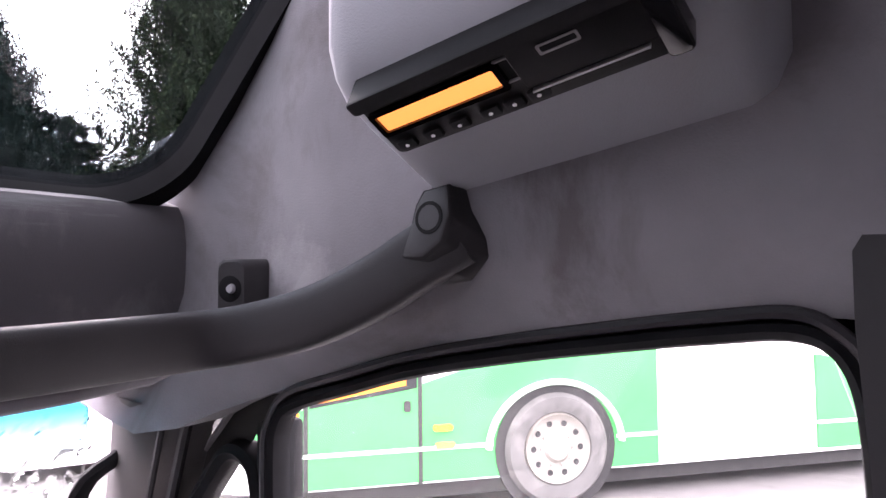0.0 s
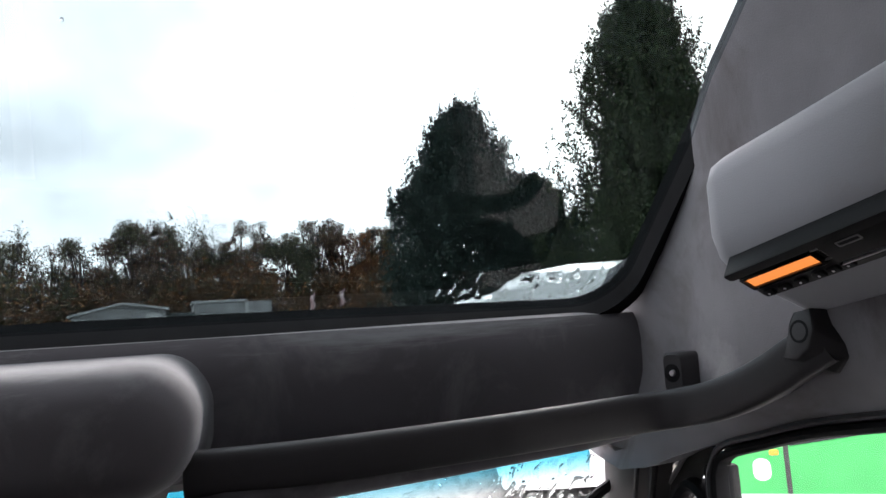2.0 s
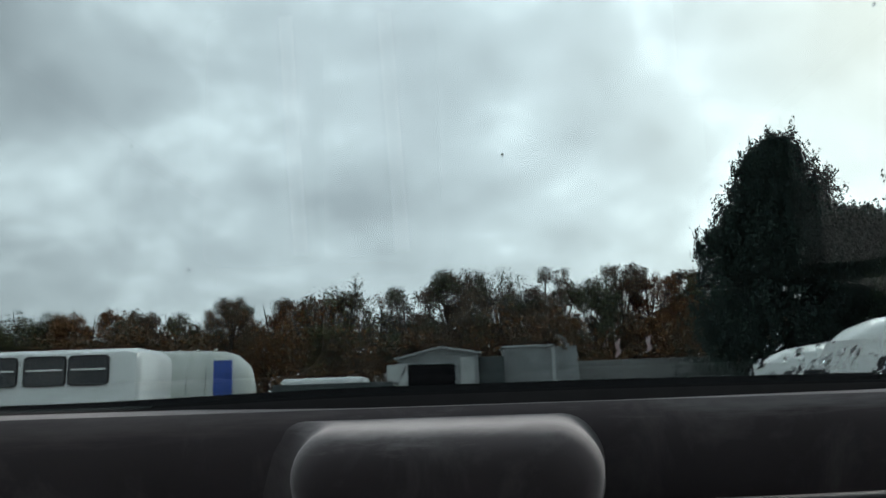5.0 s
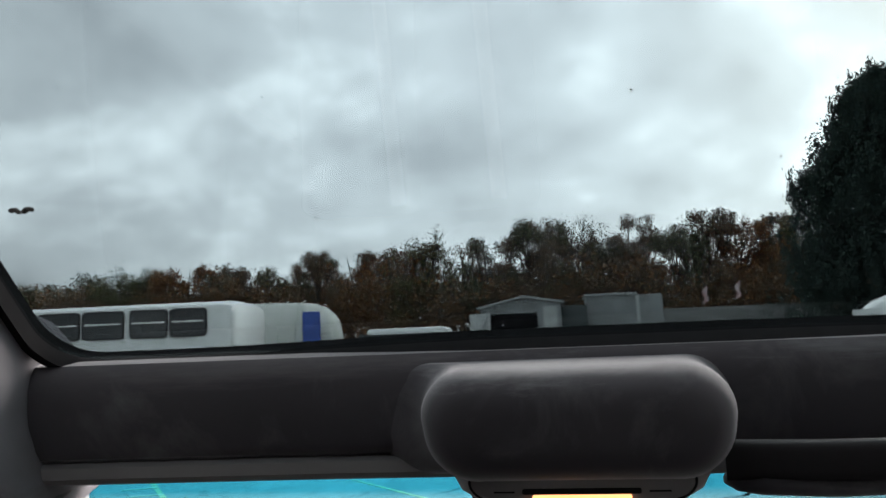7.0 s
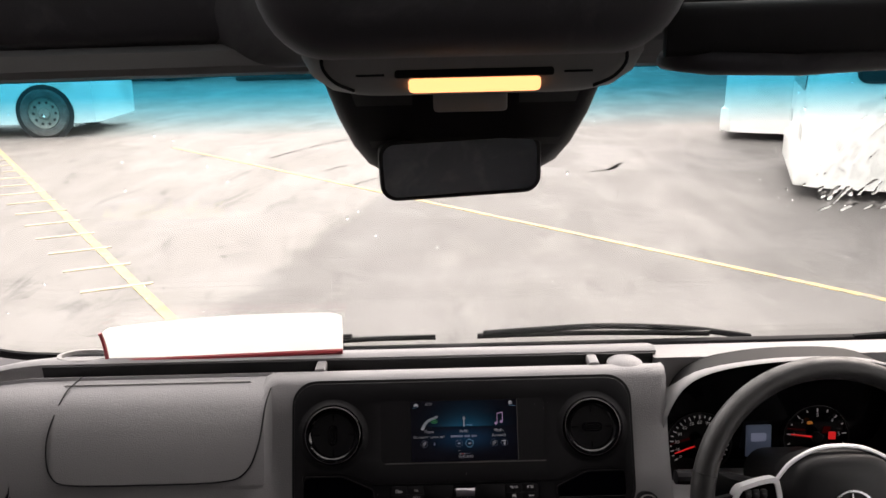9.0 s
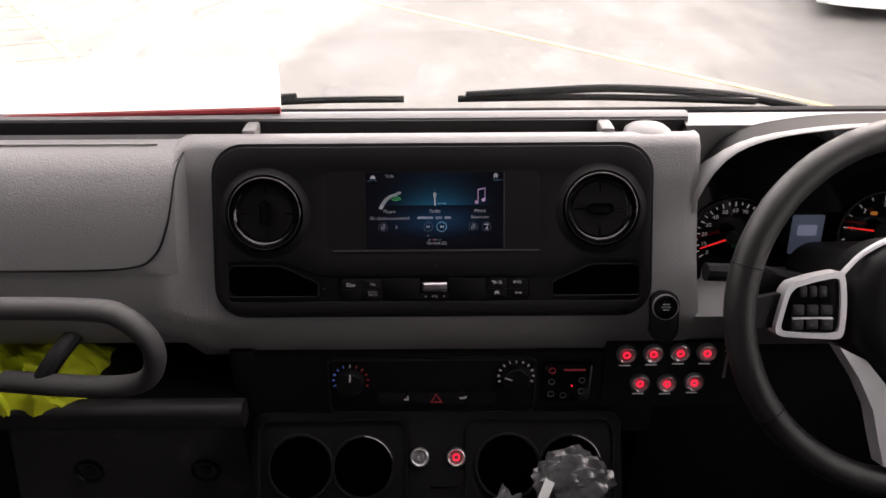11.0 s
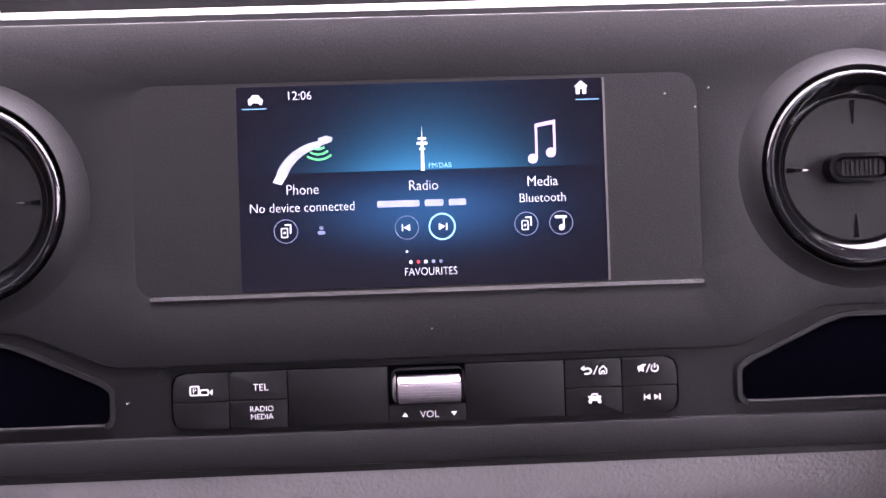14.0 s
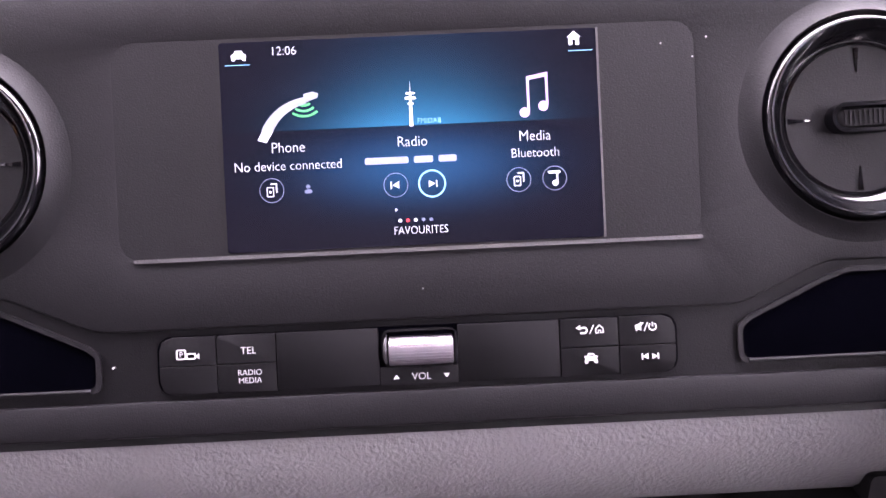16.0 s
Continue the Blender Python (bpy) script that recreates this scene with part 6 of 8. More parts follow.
def paper_material():
    """Thin white card that lets some daylight through."""
    m = mat("white_card", (0.84, 0.84, 0.83), 0.6, var=0.02, scale=10)
    n, l = m.node_tree.nodes, m.node_tree.links
    tl = n.new("ShaderNodeBsdfTranslucent"); tl.inputs[0].default_value = (0.85, 0.85, 0.83, 1)
    mx = n.new("ShaderNodeMixShader"); mx.inputs[0].default_value = 0.68
    l.new(n["Principled BSDF"].outputs[0], mx.inputs[1]); l.new(tl.outputs[0], mx.inputs[2]); l.new(mx.outputs[0], n["Material Output"].inputs[0])
    return m


def sheet():
    p = thing("paper_board", "white paper board with a red edge leaning on the windscreen", "paper")
    a, b, c, e = Vector((-0.556, 0.126, 1.514)), Vector((-0.186, 0.128, 1.522)), Vector((-0.186, 0.136, 1.582)), Vector((-0.566, 0.132, 1.566))
    def at(t, v):
        return a.lerp(b, t).lerp(e.lerp(c, t), v) + Vector((0, 0.004 * math.sin(math.pi * v), 0.007 * math.sin(math.pi * t) * v))
    # the upper corners are rounded off
    top = lambda t: 1.0 - 0.14 * max(0.0, 1 - t / 0.05) ** 2 - 0.10 * max(0.0, 1 - (1 - t) / 0.05) ** 2
    rows = [[at(t, v * top(t)) for v in (0, 0.25, 0.5, 0.75, 0.95, 1.0)] for t in [0, 0.012, 0.025, 0.04, 0.06] + [0.06 + 0.88 * k / 10 for k in range(1, 10)] + [0.94, 0.96, 0.975, 0.988, 1.0]]
    part("board", grid_surface(rows, 0.002), paper_material(), p)
    red = mat("red_plastic", (0.25, 0.02, 0.025), 0.5, var=0.1)
    part("red_edge", tube([a + Vector((0, -0.006, 0.0)), b + Vector((0, -0.006, 0.0))], 0.0045, 8), red, p)
    part("red_edge", tube([at(0, v) + Vector((-0.002, -0.003, 0)) for v in (0, 0.3, 0.6, 0.86)], 0.003, 6), red, p)
    return p


sheet()


def wiper(name, pts, blade):
    w = thing(name, "black wiper arm resting at the foot of the windscreen", "wiper", group="wipers")
    part("arm", tube(smooth_path(pts, 5), 0.0045, 8, 1.2), M_seal, w)
    part("blade", tube(smooth_path(blade, 5), 0.0035, 6, 1.4), M_black, w)
    return w


off = lambda x, v, d=0.02: tuple(WS @ Vector((x, v, d)))
wiper("wiper", [off(0.50, -0.03, 0.02), off(0.38, 0.004, 0.020), off(0.24, 0.022, 0.018), off(0.14, 0.020, 0.016), off(0.04, 0.014, 0.014)], [off(0.03, 0.010, 0.012), off(0.22, 0.012, 0.012), off(0.42, 0.000, 0.012)])
wiper("wiper", [off(-0.42, -0.03, 0.02), off(-0.28, -0.004, 0.018), off(-0.18, 0.010, 0.016)], [off(-0.22, 0.004, 0.012), off(-0.14, 0.009, 0.012), off(-0.04, 0.010, 0.012)])


def plastic_bags():
    """Two crumpled clear bags with a white strap lying in the cup holder."""
    t = thing("plastic_bag", "crumpled clear plastic bags with a white strap in the cup holder", "plastic bag")
    m = mat("clear_film", (0.10, 0.10, 0.105), 0.18, var=0.5, scale=60, spec=0.9)
    for cx, cy, w, h, s in ((0.165, -0.012, 0.085, 0.065, 1), (0.085, -0.085, 0.055, 0.11, 5)):
        bm = bmesh.new()
        bmesh.ops.create_icosphere(bm, subdivisions=4, radius=0.5)
        for v in bm.verts:
            n = noise.noise(v.co * 5 + Vector((s, 0, 0))) * 0.5 + abs(noise.noise(v.co * 11 + Vector((0, s, 0)))) * 0.6
            q = v.co * (1 + 0.5 * n)
            v.co = TRAY @ Vector((cx + q.x * w, cy + q.y * h, 0.018 + q.z * 0.03))
        part("bag", bm, m, t, angle=25)
    part("strap", tube(smooth_path([TRAY @ Vector(q) for q in ((0.135, -0.01, 0.035), (0.115, -0.05, 0.045), (0.095, -0.09, 0.048), (0.075, -0.15, 0.045))], 6), 0.006, 8, 0.3), mat("white_plastic", (0.7, 0.7, 0.7), 0.45), t, "white strap")
    return t


plastic_bags()


def passenger_seat():
    """Unseen double seat beside the driver, added to mirror pale streaks in raked glass."""
    b = thing("double_seat", "unseen dark cloth double seat added for streaks mirrored in the glass", "seat")
    cloth = mat("dark_seat_cloth", (0.03, 0.03, 0.034), 0.95, var=0.2, scale=12, bump=0.4, bump_scale=500, spec=0.15, sheen=0.2)
    pale = mat("streak_band_pale", (0.90, 0.90, 0.88), 0.55, var=0.06, scale=10)
    part("base", box(-0.70, -0.06, -1.30, -0.64, 0.72, 0.90, 0.02), M_lower, b)
    for x0, x1 in ((-0.76, -0.40), (-0.39, -0.03)):
        part("cushion", box(x0, x1, -1.34, -0.55, 0.88, 1.00, 0.035, 4), cloth, b)
        part("backrest", box(x0, x1, -1.56, -1.42, 0.95, 1.52, 0.04, 4), cloth, b)
    # pale bands added only for their bright streaks in the high window
    for x0, x1 in ((-0.452, -0.50), (-0.150, -0.19)):
        rows = [[(x0 + (x1 - x0) * k / 10 + w, -0.565 - 0.76 * k / 10, 1.0035 + 0.006 * math.sin(math.pi * k / 10)) for w in (-0.022, -0.012, 0.012, 0.022)] for k in range(11)]
        part("streak_band", grid_surface(rows, 0.003), pale, b, "pale band along the cushion, added to mirror as a streak")
    return b


passenger_seat()


# ---- the yard outside ----


def yard_material():
    """Old yard surface: paler concrete on one side of a slanting joint, darker tarmac on the other, stains, wet patches and grit."""
    m = bpy.data.materials.new("wet_yard_surface")
    m.use_nodes = True
    n, l = m.node_tree.nodes, m.node_tree.links
    b = n["Principled BSDF"]
    co = n.new("ShaderNodeTexCoord").outputs["Object"]
    def noise_tex(scale, detail=6, dist=0.0, rough=0.6, stretch=None):
        t = n.new("ShaderNodeTexNoise")
        t.inputs["Scale"].default_value, t.inputs["Detail"].default_value, t.inputs["Distortion"].default_value, t.inputs["Roughness"].default_value = scale, detail, dist, rough
        if stretch:
            mp = n.new("ShaderNodeMapping"); mp.inputs["Scale"].default_value = stretch; mp.inputs["Rotation"].default_value = (0, 0, 0.5)
            l.new(co, mp.inputs["Vector"]); l.new(mp.outputs[0], t.inputs["Vector"])
        else:
            l.new(co, t.inputs["Vector"])
        return t.outputs["Fac"]
    def ramp(v, a, z):
        r = n.new("ShaderNodeMapRange"); r.interpolation_type = "SMOOTHSTEP"
        r.inputs["From Min"].default_value, r.inputs["From Max"].default_value = a, z
        l.new(v, r.inputs["Value"]); return r.outputs[0]
    def mix(f, a, c, kind="MIX"):
        q = n.new("ShaderNodeMix"); q.data_type = "RGBA"; q.blend_type = kind
        for key, v in (("Factor", f), ("A", a), ("B", c)):
            if isinstance(v, tuple): q.inputs[key].default_value = (*v, 1)
            elif isinstance(v, float): q.inputs[key].default_value = v
            else: l.new(v, q.inputs[key])
        return q.outputs["Result"]
    sp = n.new("ShaderNodeSeparateXYZ"); l.new(co, sp.inputs[0])
    side = n.new("ShaderNodeMath"); side.operation = "MULTIPLY_ADD"; side.inputs[1].default_value, side.inputs[2].default_value = -0.236, 2.735
    l.new(sp.outputs[1], side.inputs[0])
    s2 = n.new("ShaderNodeMath"); s2.operation = "ADD"; l.new(side.outputs[0], s2.inputs[0]); l.new(sp.outputs[0], s2.inputs[1])
    wob = n.new("ShaderNodeMath"); wob.operation = "MULTIPLY_ADD"; wob.inputs[1].default_value = 0.6
    l.new(noise_tex(3.0), wob.inputs[0]); l.new(s2.outputs[0], wob.inputs[2])
    tar = ramp(wob.outputs[0], 0.10, 0.42)
    c = mix(tar, (0.200, 0.192, 0.181), (0.134, 0.129, 0.124))
    c = mix(ramp(noise_tex(1.1, 8, 0.5, 0.66, (1.2, 0.6, 1)), 0.50, 0.70), c, (0.165, 0.159, 0.151))
    c = mix(ramp(noise_tex(5.0, 7, 0.4, 0.7), 0.56, 0.72), c, (0.110, 0.106, 0.102))
    c = mix(ramp(noise_tex(2.2, 9, 0.6, 0.72, (1.3, 0.45, 1)), 0.52, 0.76), c, (0.085, 0.082, 0.079))
    c = mix(ramp(noise_tex(14, 4), 0.60, 0.72), c, (0.205, 0.199, 0.190))
    grit = mix(0.35, c, noise_tex(90, 3), "OVERLAY")
    l.new(grit, b.inputs["Base Color"])
    r = n.new("ShaderNodeMapRange"); r.inputs["From Min"].default_value, r.inputs["From Max"].default_value, r.inputs["To Min"].default_value, r.inputs["To Max"].default_value = 0.40, 0.62, 0.56, 0.80
    l.new(noise_tex(0.9, 8, 0.4, 0.65, (1.1, 0.5, 1)), r.inputs["Value"]); l.new(r.outputs[0], b.inputs["Roughness"])
    b.inputs["Specular IOR Level"].default_value = 0.22
    bp = n.new("ShaderNodeBump"); bp.inputs["Strength"].default_value = 0.35; bp.inputs["Distance"].default_value = 0.01
    l.new(noise_tex(40, 4), bp.inputs["Height"]); l.new(bp.outputs[0], b.inputs["Normal"])
    return m


M_tarmac = yard_material()
M_tick = mat("worn_white_paint", (0.42, 0.37, 0.27), 0.75, var=0.2, scale=7, dirt=(0.3, 0.28, 0.24), dirt_scale=12, dirt_lo=0.55, dirt_hi=0.65)
M_yellow = mat("worn_yellow_paint", (0.44, 0.34, 0.15), 0.7, var=0.25, scale=6, dirt=(0.24, 0.22, 0.18), dirt_scale=9, dirt_lo=0.46, dirt_hi=0.62)
M_whitecoach = mat("white_coach_paint", (0.72, 0.74, 0.72), 0.28, var=0.05, scale=2, dirt=(0.45, 0.47, 0.42), dirt_scale=1.6, dirt_lo=0.55, dirt_hi=0.85, coat=0.3)
M_green = mat("green_coach_paint", (0.03, 0.30, 0.075), 0.5, var=0.12, scale=1.5, spec=0.3)
M_pale = mat("pale_green_stripe", (0.55, 0.75, 0.55), 0.4, var=0.05)
M_coachglass = mat("dark_coach_glass", (0.012, 0.014, 0.016), 0.06, spec=0.6)
M_tyre = mat("black_coach_rubber", (0.02, 0.02, 0.02), 0.8, var=0.2, scale=15)
M_dusty = mat("dusty_tyre_rubber", (0.085, 0.084, 0.08), 0.9, var=0.25, scale=6, dirt=(0.14, 0.137, 0.128), dirt_scale=4)
M_rim = mat("dusty_steel_wheel", (0.20, 0.19, 0.165), 0.55, var=0.12, scale=8, dirt=(0.13, 0.115, 0.095), dirt_scale=5, dirt_lo=0.5, dirt_hi=0.8)
M_tarp = mat("pale_tarpaulin", (0.55, 0.57, 0.53), 0.55, var=0.1, scale=1.2, dirt=(0.35, 0.38, 0.33), dirt_scale=1.1, dirt_lo=0.5, dirt_hi=0.8)
M_bluetarp = mat("blue_sheet", (0.03, 0.08, 0.33), 0.55, var=0.2, scale=3)
M_shed = mat("weathered_grey_cladding", (0.22, 0.235, 0.235), 0.7, var=0.18, scale=1.3, dirt=(0.12, 0.115, 0.11), dirt_scale=1.5, dirt_lo=0.5, dirt_hi=0.75)
M_shedlight = mat("pale_shed_panel", (0.42, 0.44, 0.43), 0.6, var=0.12, scale=2)
M_shedroof = mat("shed_roof_sheet", (0.30, 0.32, 0.32), 0.6, var=0.15, scale=2)
M_dark = mat("dark_container_steel", (0.03, 0.04, 0.04), 0.6, var=0.3, scale=1.5)
M_wall = mat("grey_block_wall", (0.20, 0.205, 0.20), 0.9, var=0.25, scale=4, bump=0.4, bump_scale=12)
M_bark = mat("bark", (0.06, 0.048, 0.04), 0.9, var=0.3, scale=6, bump=0.5, bump_scale=30)
M_amber = mat("amber_lens", (0.9, 0.25, 0.02), 0.25, var=0.05)
M_yellowlens = mat("yellow_lens", (0.85, 0.7, 0.05), 0.3, var=0.05)

bm = bmesh.new()
bmesh.ops.create_grid(bm, x_segments=40, y_segments=40, size=450)
solid("ground", bm, M_tarmac, "wet grey tarmac yard", "ground", kind="structure")


def painted_line(a, b, w, h=0.006):
    a, b = Vector((*a, 0)), Vector((*b, 0))
    d = (b - a).normalized(); n = Vector((-d.y, d.x, 0)) * w / 2
    return loft([[a + n, a - n, b - n, b + n], [q + Vector((0, 0, h)) for q in (a + n, a - n, b - n, b + n)]])


lines = thing("road_marking", "worn yellow parking bay lines on the tarmac", "road marking", kind="structure")
A0, AD = Vector((-2.30, 4.58)), Vector((-0.575, 0.818))
part("bay_line", painted_line(A0 - AD * 0.8, A0 + AD * 24, 0.085), M_yellow, lines)
part("bay_line", painted_line((4.37, 3.05), (-5.0, 13.0), 0.07), M_yellow, lines)
for k in range(16):
    q = Vector((-2.74, 4.95)) + Vector((-0.42, 0.58)) * k
    part("cross_tick", painted_line(q - Vector((0.26, 0.10)), q + Vector((0.26, 0.10)), 0.05, 0.010), M_tick, lines)
cr = thing("surface_crack", "dark broken cracks and a pothole in the yard surface", "crack", kind="structure")
M_crack = mat("crack_dirt", (0.05, 0.048, 0.045), 0.8, var=0.3, scale=20)
rngc = random.Random(5)
for pts, w in (([(-2.9, 11.5), (-2.34, 12.67), (-1.7, 13.8)], 0.06), ([(-1.9, 10.0), (-1.5, 10.6)], 0.05), ([(-1.4, 8.75), (-0.9, 9.6), (-0.5, 10.2), (0.0, 11.0)], 0.05), ([(2.1, 9.6), (2.4, 9.75), (2.65, 10.2)], 0.14), ([(-3.2, 14.9), (-2.2, 15.6)], 0.05), ([(-4.4, 13.6), (-3.7, 14.4)], 0.05)):
    path = smooth_path([(*p, 0.003) for p in pts], 10)
    L, Rr = [], []
    for q in path:
        h = w * rngc.uniform(0.15, 1.0) / 2; j = rngc.uniform(-0.03, 0.03)
        L.append((q.x - h + j, q.y, 0.003)); Rr.append((q.x + h + j, q.y, 0.003))
    part("crack", grid_surface([L, Rr], 0.002), M_crack, cr)


def wheel(parent, m, r):
    w = part("wheel", lathe([(r * 0.60, 0.05), (r * 0.66, 0.0), (r * 0.78, -0.02), (r * 0.93, -0.02), (r, 0.03), (r, 0.24), (r * 0.6, 0.26)], m, 48, caps=False), M_dusty, parent, "dusty grey tyre")
    part("rim", lathe([(r * 0.64, 0.02), (r * 0.62, -0.012), (r * 0.58, 0.0), (r * 0.53, 0.022), (r * 0.40, 0.032), (r * 0.26, 0.022), (r * 0.24, 0.008), (r * 0.20, -0.008), (0.001, -0.012)], m, 40, caps=False), M_rim, w, "dusty steel wheel rim")
    for k in range(10):
        a = 2 * math.pi * k / 10
        # solid black discs paint the shaded holes of the rim
        part("rim_hole", lathe([(0.030, 0.03), (0.030, 0.0235), (0.001, 0.0235)], m @ pose(r * 0.46 * math.cos(a), r * 0.46 * math.sin(a), 0.0), 12), M_tyre, w)
        part("wheel_nut", lathe([(0.016, 0.04), (0.016, 0.010), (0.001, 0.008)], m @ pose(r * 0.31 * math.cos(a), r * 0.31 * math.sin(a), 0), 6), M_rim, w)
    return w


def coach(name, label, origin, along, length, height, wheels, windows, sill, head, paint, roof_r=0.35, low=0.28, width=2.5, kind="coach", front=True, wheel_r=0.5):
    """A parked coach: local x runs along the side that faces the camera, from its front to its rear; y goes into the body."""
    D = Vector((along[0], along[1], 0)).normalized()
    Y = Vector((-D.y, D.x, 0))
    m = Matrix(((D.x, Y.x, 0, origin[0]), (D.y, Y.y, 0, origin[1]), (0, 0, 1, 0), (0, 0, 0, 1)))
    c = thing(name, label, kind, group="parked coaches")
    def ring(x, ins, top):
        o = [(ins, low), (ins * 0.6, 0.9), (ins + 0.02, 1.5), (ins + 0.05, height - roof_r), (ins + 0.13, height - roof_r * 0.4 - top), (ins + 0.35, height - 0.06 - top), (ins + 0.7, height - top)]
        o = o + [(width - y, z) for y, z in reversed(o)]
        return [m @ Vector((x, y, z)) for y, z in o]
    part("body", loft([ring(0.0, 0.22, 0.50), ring(0.08, 0.12, 0.34), ring(0.25, 0.05, 0.20), ring(0.55, 0.01, 0.09), ring(1.1, 0.0, 0.02), ring(length - 0.25, 0.0, 0.0), ring(length - 0.05, 0.06, 0.05), ring(length, 0.15, 0.12)]), paint, c, angle=40)
    for x0, x1 in windows:
        o = rrect(x1 - x0, head - sill, 0.09, 4, (x0 + x1) / 2, (sill + head) / 2)
        mm = m @ Matrix(((1, 0, 0, 0), (0, 0, 1, 0.022), (0, 1, 0, 0), (0, 0, 0, 1)))
        w = part("window", plate(o, 0.06, -0.012, mm), M_coachglass, c, "dark side window")
        part("window_frame", frame_ring(rrect(x1 - x0 + 0.05, head - sill + 0.05, 0.11, 4, (x0 + x1) / 2, (sill + head) / 2), o, 0.03, -0.018, mm), M_tyre, w)
        part("vent_bar", box(x0 + 0.05, x1 - 0.05, -0.012, 0.02, head - 0.30, head - 0.26, m=m), paint, w)
    if front:
        mf = m @ Matrix(((0, 0, 1, 0.05), (-1, 0, 0, width / 2), (0, 1, 0, 0), (0, 0, 0, 1)))
        part("windscreen", plate(rrect(width - 0.5, height * 0.42, 0.15, 4, 0, height * 0.62), 0.05, -0.06, mf), M_coachglass, c, "dark windscreen")
        for s in (-1, 1):
            part("headlamp", plate(rrect(0.34, 0.16, 0.06, 4, s * 0.85, 0.75), 0.05, -0.06, mf), M_shedlight, c)
        part("bumper", box(-0.06, 0.5, 0.1, width - 0.1, low, 0.55, 0.05, m=m), paint, c)
    for x in wheels:
        mw = m @ Matrix(((1, 0, 0, x), (0, 0, 1, 0.03), (0, 1, 0, wheel_r), (0, 0, 0, 1)))
        # flat black disc paints the shade in the gap round the wheel
        part("arch_shade", lathe([(wheel_r + 0.09, -0.02), (wheel_r + 0.09, -0.060), (wheel_r * 0.5, -0.060), (0.001, -0.060)], mw, 36), M_tyre, c)
        wheel(c, mw @ pose(0, 0, -0.098), wheel_r)
        mo = m @ Matrix(((1, 0, 0, x), (0, 0, 1, width - 0.03), (0, 1, 0, wheel_r), (0, 0, 0, 1)))
        part("far_wheel", lathe([(wheel_r * 0.5, -0.2), (wheel_r, -0.2), (wheel_r, 0.03), (wheel_r * 0.5, 0.03)], mo, 24), M_tyre, c)
    return c, m


# green bus beside the driver's door
GB, gm = coach("bus", "green bus with white rear panels and a dusty steel wheel", (5.05 - 0.77 * 0.72, 3.93 + 0.64 * 0.72), (0.77, -0.64), 9.6, 2.9, (3.03, 7.9), [(1.9 + 1.5 * k, 3.3 + 1.5 * k) for k in range(5)], 1.55, 2.45, M_whitecoach, kind="bus", wheel_r=0.52)


def side_plate(x0, x1, z0, z1, r, mat_, name, label="", d=0.026, host=None):
    mm = gm @ Matrix(((1, 0, 0, 0), (0, 0, -1, 0.0), (0, 1, 0, 0), (0, 0, 0, 1)))
    return part(name, plate(rrect(x1 - x0, z1 - z0, r, 3, (x0 + x1) / 2, (z0 + z1) / 2), -0.05, d, mm), mat_, host or GB, label)




def side_poly(outline, mat_, name, label="", d=0.026, host=None):
    mm = gm @ Matrix(((1, 0, 0, 0), (0, 0, -1, 0.0), (0, 1, 0, 0), (0, 0, 0, 1)))
    return part(name, plate(outline, -0.05, d, mm), mat_, host or GB, label)


side_poly([(0.22, 0.34), (0.68, 0.30), (0.68, 0.99), (0.20, 0.93)], M_green, "green_panel", "bright green front panel")
dr = side_poly([(0.70, 0.30), (1.70, 0.30), (1.70, 2.30), (0.70, 2.30)], M_green, "door", "green door with a dark frame")
# black box fills in the shadow below the body
part("underbody_shade", box(0.3, 9.3, 0.12, 2.38, 0.12, 0.32, m=gm), M_tyre, GB, "black box added for the shadow under the bus")
side_poly([(1.72, 0.30), (4.12, 0.30), (4.12, 1.46), (2.6, 1.42), (1.72, 1.17)], M_green, "green_panel", "bright green panel round the wheel arch", 0.020)
side_plate(6.0, 9.3, 0.32, 1.30, 0.02, M_green, "green_panel", "bright green panel")
for x in (0.69, 1.71):
    side_plate(x - 0.02, x + 0.02, 0.28, 2.3, 0.005, M_tyre, "door_seal", "black door seal", 0.03)
for x0, x1 in ((0.25, 2.40), (3.66, 4.12), (6.0, 9.3)):
    side_plate(x0, x1, 0.575, 0.61, 0.004, M_pale, "stripe", "pale stripe", 0.032)
side_poly([(0.72, 1.00), (1.68, 1.14), (1.68, 2.2), (0.72, 2.2)], M_coachglass, "door_window", "dark door window", 0.031, dr)
side_poly([(0.80, 1.045), (1.58, 1.17), (1.58, 1.215), (0.80, 1.09)], M_amber, "sign_bar", "orange sign bar", 0.036, dr)
side_poly([(0.74, 1.12), (1.2, 1.19), (1.2, 1.6), (0.74, 1.6)], M_whitecoach, "notice", "white notice in the door window", 0.034, dr)
side_plate(0.56, 0.63, 0.93, 0.97, 0.01, M_amber, "indicator", "orange indicator lamp", 0.04)
side_plate(1.56, 1.62, 0.93, 1.03, 0.02, M_tyre, "handle", "black door handle", 0.045, dr)
side_plate(1.83, 2.01, 0.745, 0.80, 0.025, M_amber, "marker_lamp", "orange marker lamp", 0.05)
side_plate(1.85, 2.03, 0.585, 0.64, 0.02, M_yellowlens, "reflector", "yellow reflector", 0.045)
side_plate(0.42, 0.56, 0.72, 0.90, 0.06, M_whitecoach, "round_sticker", "pale round sticker", 0.03)
mm = gm @ Matrix(((1, 0, 0, 3.03), (0, 0, -1, 0.0), (0, 1, 0, 0.52), (0, 0, 0, 1)))
arch = [(0.68 * math.cos(a), 0.62 * math.sin(a)) for a in np.linspace(0.05, math.pi - 0.05, 24)]
part("wheel_arch", tube([mm @ Vector((x, y, 0.035)) for x, y in arch], 0.05, 8, 0.6), M_pale, GB, "pale wheel arch trim")

